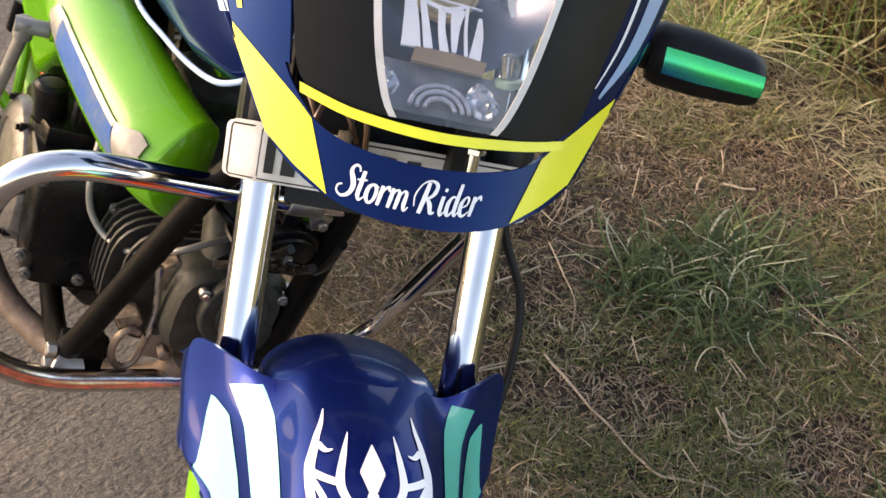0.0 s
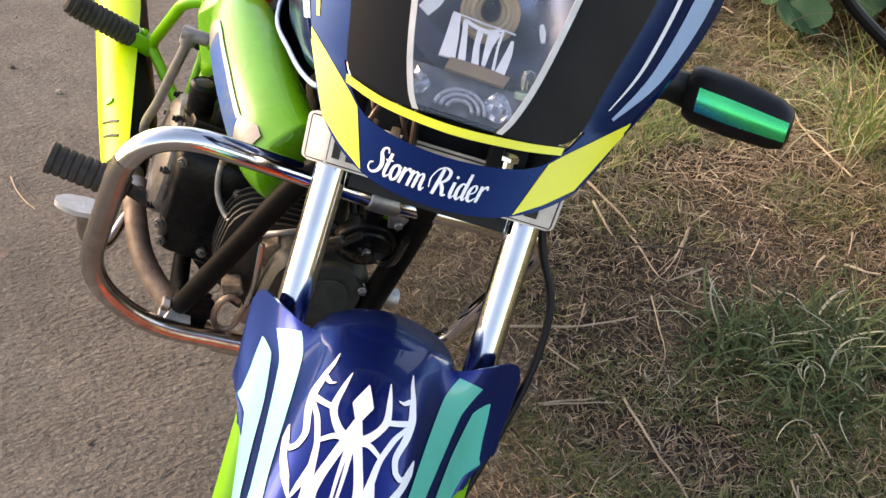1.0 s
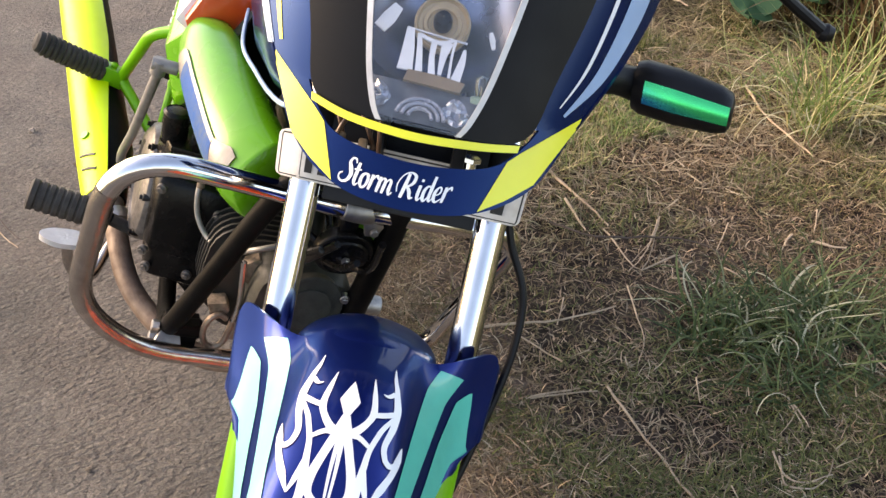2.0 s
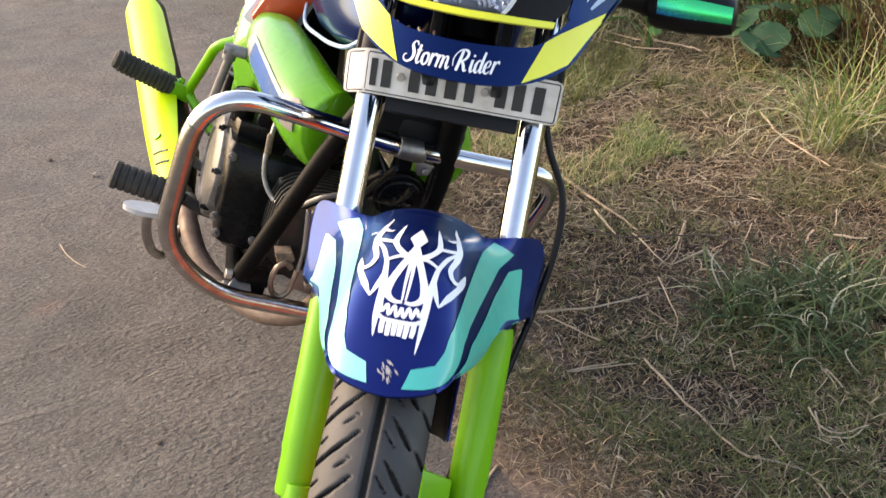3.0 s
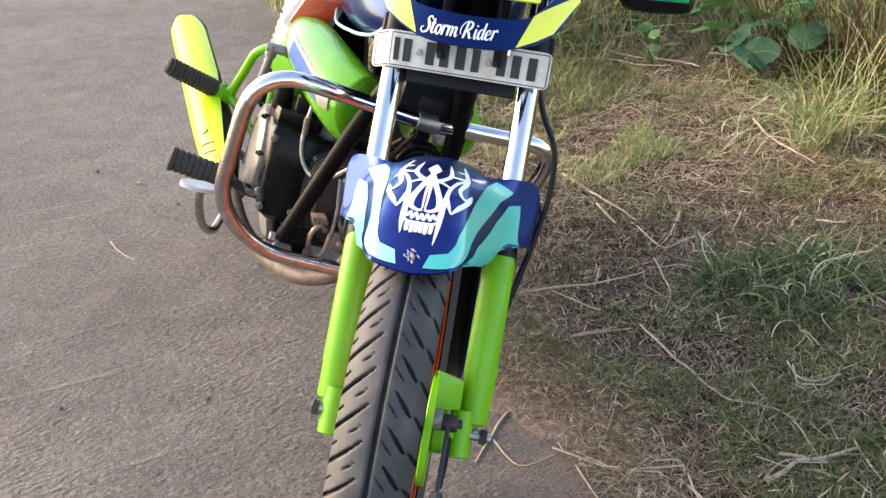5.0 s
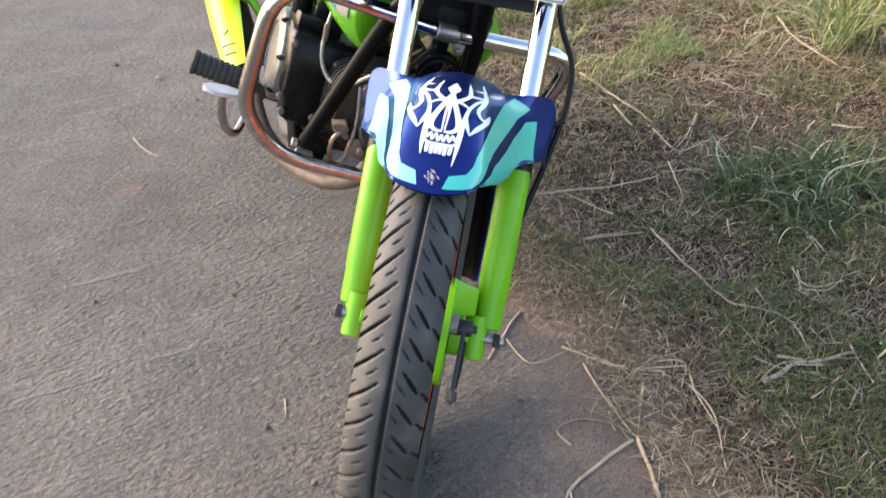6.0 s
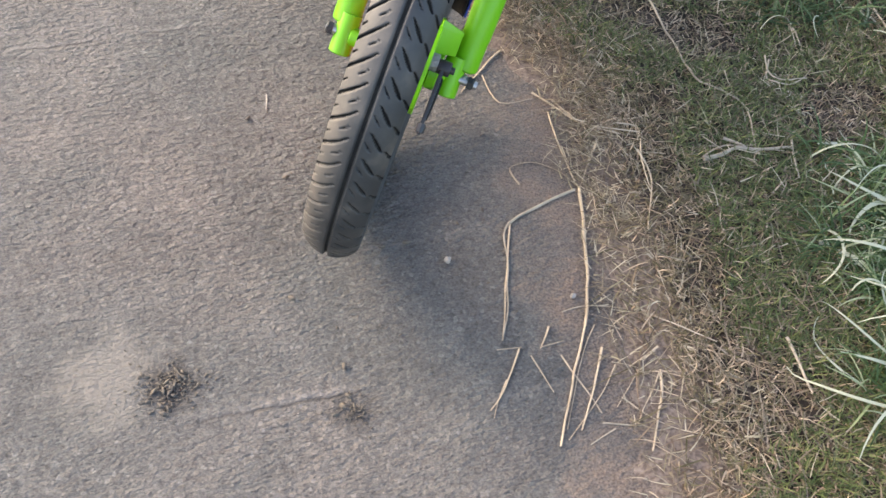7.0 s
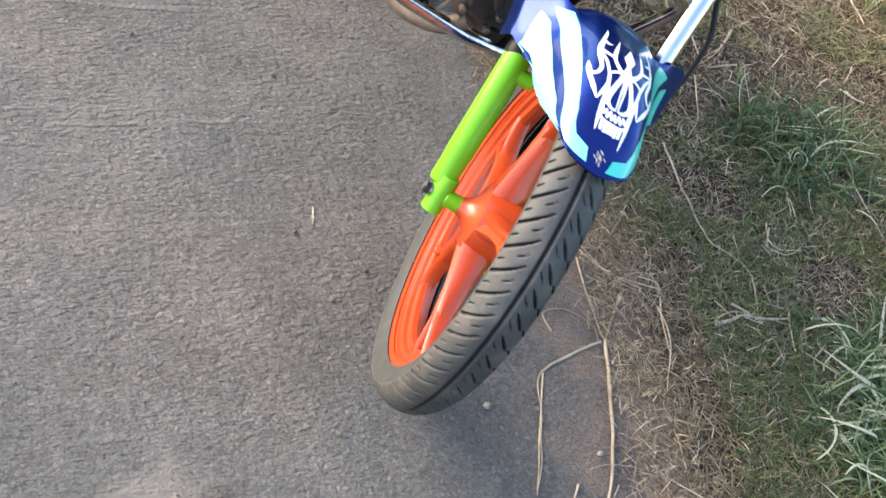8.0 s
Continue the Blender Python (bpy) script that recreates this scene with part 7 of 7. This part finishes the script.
tuft("tall_grass_clump", 0.92, 2.20, 0.10, 42, (0.16, 0.34), (25, 70), (20, 90), TALL, 33, "arching pale grass at the foot of the clump", (0.002, 0.004), dry=18, dry_length=(0.18, 0.42), dry_width=(0.003, 0.006))
tuft("tall_grass_clump", 1.35, 2.05, 0.12, 62, (0.25, 0.6), (50, 88), (10, 120), TALL, 34, "tall green and straw-coloured grass clump", (0.0022, 0.0060), dry=20, dry_length=(0.18, 0.42), dry_width=(0.003, 0.006))


def background_growth():
    tall = [
        blade_batch(6500, verge_spot(0.45, 2.8, 2.75, 4.4), (0.35, 0.95), (0.004, 0.009), (60, 89), (0, 45), 41, 5),
        blade_batch(3500, verge_spot(0.30, 2.8, 2.6, 3.6), (0.2, 0.5), (0.003, 0.007), (20, 80), (20, 110), 42, 5),
        blade_batch(6000, verge_spot(-0.1, 3.4, 4.0, 6.5), (0.4, 1.2), (0.006, 0.012), (55, 89), (0, 60), 43, 5),
        blade_batch(2200, verge_spot(1.55, 3.0, 0.2, 2.8), (0.25, 0.8), (0.004, 0.008), (55, 89), (0, 60), 44, 5),
    ]
    dead = [
        blade_batch(2600, verge_spot(1.50, 2.6, 0.75, 2.2), (0.22, 0.65), (0.004, 0.009), (45, 88), (0, 70), 45, 5),
        blade_batch(2600, verge_spot(1.45, 2.5, 0.8, 2.1), (0.06, 0.14), (0.012, 0.026), (10, 80), (10, 120), 46, 4, 1.2),
    ]
    pale = [
        blade_batch(1500, verge_spot(0.55, 2.2, 2.55, 3.6), (0.25, 0.75), (0.0022, 0.0050), (35, 88), (0, 70), 47, 5),
        blade_batch(2500, verge_spot(0.1, 1.6, 2.3, 3.4), (0.08, 0.28), (0.0018, 0.0042), (5, 80), (10, 110), 48, 4),
    ]
    tagged(new("bleached_stalks", quads_mesh("bleached_stalks", pale, SUNLIT_HAY)), "pale bleached grass stalks at the back of the verge", "grass", kind="stuff")
    tagged(new("dead_weeds", quads_mesh("dead_weeds", dead, DEAD)), "dead brown weed stalks with shrivelled leaves", "weeds", kind="stuff")
    tagged(new("tall_dry_grass", quads_mesh("tall_dry_grass", tall, TALL)), "tall dry stalks and grass behind the verge", "grass", kind="stuff")


background_growth()


def leaf(length, width, curl, seed):
    rng = random.Random(seed)
    def f(u, v):
        q = -1 + 2 * v
        w = width * math.sin(math.pi * min(1, u * 0.93 + 0.07)) ** 0.7 * q
        return (w, length * u, curl * u * u - abs(q) * 0.12 * width + 0.02 * length * math.sin(q * 6 + rng.random()))
    return surface(f, 8, 6)


def leafy_plant(x, y, count, size, height, seed, label, mat=LEAF, broad=0.46):
    rng = random.Random(seed)
    across = (Vector((x, y, 0)) - EDGE).dot(ACROSS)
    run = (Vector((x, y, 0)) - EDGE).dot(ALONG)
    root = tagged(new("leafy_plant"), label, "plant", "broad-leaved plants")
    root.location = (x, y, ground_height(across, run) - 0.004)
    stems = []
    for k in range(count):
        a = rng.uniform(0, 2 * math.pi)
        h = height * rng.uniform(0.45, 1.0)
        out = height * rng.uniform(0.15, 0.55)
        tip = Vector((out * math.cos(a), out * math.sin(a), h))
        stems.append(tube(smooth_path([(0, 0, 0), (tip.x * 0.3, tip.y * 0.3, h * 0.6), tip], 4), [0.0030, 0.0028, 0.0026, 0.0024, 0.0022, 0.0020, 0.0018, 0.0016, 0.0014], 6))
        s = size * rng.uniform(0.7, 1.15)
        m = Matrix.Translation(tip) @ Euler((radians(rng.uniform(-35, 25)), radians(rng.uniform(-25, 25)), a - math.pi / 2)).to_matrix().to_4x4()
        part("leaf", moved(leaf(s, s * broad, -0.1 * s, seed + k), m), mat, root)
    part("stem", joined(*stems), mat, root)


leafy_plant(1.02, 2.86, 9, 0.13, 0.30, 51, "broad round green leaves among dry stalks")
leafy_plant(1.22, 2.95, 8, 0.12, 0.34, 52, "broad round green leaves among dry stalks")
leafy_plant(0.99, 2.70, 7, 0.14, 0.24, 56, "large round dark green leaves behind the grass", DARKLEAF, 0.62)
leafy_plant(0.62, 2.92, 10, 0.07, 0.22, 53, "small-leaved bright green weed at the verge's back")
leafy_plant(1.50, 2.75, 8, 0.10, 0.30, 54, "broad green leaves among dry stalks")
leafy_plant(0.90, 3.05, 8, 0.10, 0.32, 55, "broad green leaves among dry stalks")


def straw(line, radius=0.0022, mat=STRAW, name="straw", label="dry bleached straw stalk lying on the ground", lift=0.0):
    pts = [Vector((x, y, 0)) for x, y in line]
    out = []
    for p in smooth_path(pts, 5) if len(pts) > 2 else [pts[0].lerp(pts[1], k / 4) for k in range(5)]:
        a, r = (p - EDGE).dot(ACROSS), (p - EDGE).dot(ALONG)
        wave = edge_wave(r)
        z = 0.0 if a - wave < 0.0 else max(0.0, ground_height(a - wave, r)) + 0.010 * min(1.0, max(0.0, a) / 0.1)
        out.append(Vector((p.x, p.y, z + radius * 0.9 + lift)))
    n = len(out)
    base = out[0].copy()
    rs = [radius * (1.0 - 0.45 * k / (n - 1)) * (1 + 0.22 * noise.noise(out[k] * 60)) for k in range(n)]
    bend = [Vector((noise.noise(p * 23), noise.noise(p * 23 + Vector((7, 0, 0))), 0)) * radius * 1.1 for p in out]
    ob = thing(name, tube([p + q - base for p, q in zip(out, bend)], rs, 6, flat=0.6), mat, label, "straw", "loose straws")
    ob.location = base
    return ob


straw([(-0.985, 1.472), (-0.957, 1.440), (-0.918, 1.402), (-0.868, 1.366)], 0.0018)
straw([(0.323, 0.474), (0.349, 0.352), (0.368, 0.242), (0.370, 0.190), (0.366, 0.100), (0.361, -0.027)], 0.0035)
straw([(0.316, 0.466), (0.214, 0.355), (0.225, 0.280), (0.241, 0.194), (0.247, 0.123)], 0.0028)
straw([(0.216, 0.353), (0.227, 0.266), (0.237, 0.190), (0.247, 0.124)], 0.0020)
straw([(0.240, 0.639), (0.275, 0.556), (0.320, 0.474)], 0.0022)
straw([(0.339, 0.590), (0.325, 0.475)], 0.0018)
straw([(0.217, 0.446), (0.194, 0.478), (0.229, 0.504), (0.279, 0.500), (0.320, 0.474)], 0.0018)
straw([(0.201, 0.684), (0.278, 0.644), (0.341, 0.622), (0.417, 0.625)], 0.0022)
straw([(0.417, 0.581), (0.449, 0.510), (0.451, 0.401)], 0.0020)
straw([(0.387, 1.046), (0.462, 0.904), (0.509, 0.807), (0.575, 0.783), (0.615, 0.761), (0.640, 0.658)], 0.0024)
straw([(0.537, 0.595), (0.578, 0.639), (0.693, 0.664)], 0.0030)
straw([(0.117, 0.777), (0.067, 0.640)], 0.0030)
straw([(0.097, 0.700), (0.143, 0.636), (0.204, 0.667)], 0.0014)
straw([(0.314, 0.793), (0.281, 0.703)], 0.0016)
straw([(0.313, 0.169), (0.307, 0.127)], 0.0024)
straw([(0.307, 0.130), (0.340, 0.150)], 0.0012)
straw([(0.241, 0.105), (0.277, 0.121)], 0.0012)
straw([(0.274, 0.117), (0.265, 0.047), (0.250, 0.002)], 0.0020)
straw([(0.294, 0.111), (0.339, 0.058)], 0.0010)
straw([(0.341, 0.125), (0.417, 0.043)], 0.0014)
straw([(0.403, 0.157), (0.399, 0.088), (0.390, 0.008)], 0.0026)
straw([(0.427, 0.132), (0.411, 0.072), (0.372, -0.013)], 0.0014)
straw([(0.490, 0.178), (0.451, 0.134)], 0.0030)
straw([(0.499, 0.140), (0.504, 0.085), (0.496, 0.004)], 0.0028)
straw([(0.498, 0.140), (0.473, 0.043)], 0.0018)
straw([(0.465, 0.133), (0.438, 0.059)], 0.0012)
straw([(0.420, 0.028), (0.477, 0.039)], 0.0016)
straw([(0.443, 0.078), (0.500, 0.054), (0.561, 0.044)], 0.0013)
straw([(0.331, 0.204), (0.368, 0.226), (0.435, 0.240)], 0.0013)
straw([(0.437, 0.251), (0.506, 0.226), (0.580, 0.207)], 0.0016)
straw([(0.386, 0.195), (0.374, 0.134), (0.368, 0.003)], 0.0014)
straw([(0.440, 0.024), (0.405, -0.012)], 0.0014)
straw([(0.265, 0.060), (0.258, 0.021), (0.258, -0.008)], 0.0012)
straw([(0.709, 1.051), (0.721, 1.009), (0.728, 0.979)], 0.0020)
straw([(0.662, 0.914), (0.659, 0.858), (0.695, 0.852), (0.728, 0.874), (0.747, 0.912)], 0.0020)
straw([(0.538, 0.589), (0.597, 0.636), (0.643, 0.650), (0.709, 0.679)], 0.0045)
straw([(0.577, 0.657), (0.612, 0.650), (0.646, 0.638)], 0.0032)
straw([(0.707, 0.704), (0.714, 0.656), (0.719, 0.602)], 0.0024)
straw([(0.668, 0.548), (0.691, 0.583), (0.694, 0.575), (0.684, 0.549)], 0.0024)
straw([(0.321, 0.811), (0.302, 0.732), (0.280, 0.678), (0.289, 0.628)], 0.0018)
straw([(0.421, 0.610), (0.426, 0.557), (0.448, 0.494)], 0.0018)
straw([(0.371, 0.639), (0.412, 0.637), (0.415, 0.605)], 0.0020)
straw([(0.340, 0.578), (0.327, 0.485)], 0.0026)
straw([(0.207, 0.782), (0.200, 0.726), (0.190, 0.704)], 0.0018)
straw([(0.177, 0.922), (0.200, 0.891), (0.200, 0.853)], 0.0018)
straw([(0.547, 1.582), (0.519, 1.492), (0.465, 1.410)], 0.0022)
straw([(0.563, 1.434), (0.487, 1.389)], 0.0026)
straw([(0.449, 1.327), (0.459, 1.238), (0.466, 1.165), (0.444, 1.092)], 0.0020)
straw([(0.250, 1.009), (0.371, 1.034)], 0.0018)
straw([(0.829, 1.536), (0.798, 1.483)], 0.0045)
straw([(0.864, 1.508), (0.899, 1.485), (0.928, 1.475)], 0.0032)
straw([(0.653, 0.922), (0.661, 0.878), (0.688, 0.864), (0.740, 0.883)], 0.0020)
straw([(0.658, 1.401), (0.702, 1.360)], 0.0022)
straw([(0.544, 1.362), (0.593, 1.347)], 0.0024)
straw([(0.318, 1.280), (0.304, 1.199)], 0.0024)
straw([(0.913, 1.636), (0.880, 1.545)], 0.0022)
straw([(0.698, 1.567), (0.654, 1.464)], 0.0022)
straw([(0.548, 1.073), (0.549, 1.019)], 0.0018)
straw([(0.709, 1.037), (0.719, 0.976)], 0.0018)
straw([(0.242, 0.674), (0.317, 0.626), (0.381, 0.612)], 0.0020)
straw([(0.245, 1.859), (0.339, 1.699), (0.432, 1.548)], 0.0042)
straw([(0.334, 1.645), (0.373, 1.521)], 0.0036)
straw([(0.875, 2.258), (0.893, 2.077), (0.963, 1.865)], 0.0040)
straw([(0.138, 1.182), (0.283, 1.204), (0.420, 1.257)], 0.0030)
straw([(0.540, 1.570), (0.504, 1.454), (0.457, 1.380)], 0.0026)
straw([(0.243, 1.010), (0.338, 1.035)], 0.0024)
straw([(0.265, 0.602), (0.376, 0.599)], 0.0020)
straw([(0.271, 0.869), (0.189, 0.907)], 0.0020)
straw([(0.310, 1.100), (0.205, 1.178)], 0.0020)
straw([(0.933, 2.202), (1.091, 2.226), (1.248, 2.295)], 0.0030)
straw([(0.416, 1.536), (0.488, 1.392), (0.554, 1.627)], 0.0020)
straw([(-0.047, 1.465), (0.075, 1.286)], 0.0020)
straw([(0.869, 1.217), (0.969, 0.984)], 0.0022)
straw([(0.692, 0.245), (0.732, 0.154)], 0.0026)
straw([(0.335, 3.246), (0.467, 3.085), (0.592, 2.961)], 0.0055, lift=0.012)
straw([(0.640, 2.967), (0.722, 2.915), (0.792, 2.813)], 0.0050, lift=0.012)
straw([(0.855, 2.974), (0.950, 2.955), (1.051, 2.965)], 0.0050, lift=0.012)
straw([(0.420, 3.020), (0.560, 2.900), (0.700, 2.850)], 0.0040, lift=0.012)
straw([(0.293, 1.520), (0.376, 1.473), (0.458, 1.468), (0.531, 1.468), (0.626, 1.446), (0.689, 1.347)], 0.0030, TWIG, "twig", "thin dark twig lying on the grass", 0.022)
straw([(-0.996, 1.504), (-0.926, 1.434), (-0.876, 1.395)], 0.0012, TWIG, "twig", "thin curved twig on the asphalt")
straw([(-0.281, 0.514), (-0.271, 0.480)], 0.0020, DUST, "straw", "short straw scrap on the asphalt")


def stone(x, y, size, seed, label, mat=DUST):
    rng = random.Random(seed)
    bm = bmesh.new()
    bmesh.ops.create_icosphere(bm, subdivisions=2, radius=size)
    for v in bm.verts:
        k = 1 + 0.75 * noise.noise(v.co * (1.1 / size) + Vector((seed, 0, 0)))
        v.co = Vector((v.co.x * k, v.co.y * k * 0.85, v.co.z * k * 0.7))
    low = min(v.co.z for v in bm.verts)
    for v in bm.verts:
        v.co.z -= low + size * 0.1
    me = bpy.data.meshes.new("pebble")
    bm.to_mesh(me)
    bm.free()
    me.materials.append(mat)
    ob = tagged(new("pebble", me), label, "pebble", "loose pebbles")
    ob.location = (x, y, 0)
    ob.rotation_euler = (0, 0, rng.uniform(0, 6))


stone(0.128, 0.248, 0.0065, 3, "small pale pebble on the asphalt")
for x, y, size, seed in ((-1.259, 1.965, 0.008, 11), (-0.883, 1.709, 0.007, 12), (-0.754, 0.760, 0.005, 13), (-0.47, 0.80, 0.005, 14)):
    stone(x, y, size, seed, "small dark pebble on the asphalt", DEBRIS)
stone(-1.07, 1.862, 0.009, 15, "flat pale pebble on the asphalt")
stone(0.345, 0.238, 0.0055, 5, "small grey pebble at the road's edge")



def debris(x, y, radius, count, seed):
    """Small dark clods and chaff dropped on the asphalt."""
    rng = random.Random(seed)
    shapes = []
    for k in range(count):
        r, a = radius * abs(rng.gauss(0, 0.6)), rng.uniform(0, 6.28)
        s = rng.uniform(0.0008, 0.003) * (2.2 if k % 9 == 0 else 1.0)
        c = Vector((r * math.cos(a), 0.8 * r * math.sin(a), s * 0.5))
        d = Vector((rng.uniform(-1, 1), rng.uniform(-1, 1), rng.uniform(0, 0.3))).normalized()
        shapes.append(tube([c - d * s, c, c + d * s * 1.2], [s * 0.3, s * 0.7, s * 0.2], 5, flat=0.5))
    ob = thing("debris", joined(*shapes), DEBRIS, "scatter of dark clods and chaff on the asphalt", "debris", kind="stuff", sharp=180)
    ob.location = (x, y, 0.0)


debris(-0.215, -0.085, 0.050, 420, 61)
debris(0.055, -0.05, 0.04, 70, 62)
debris(-0.05, 0.42, 0.45, 200, 63)
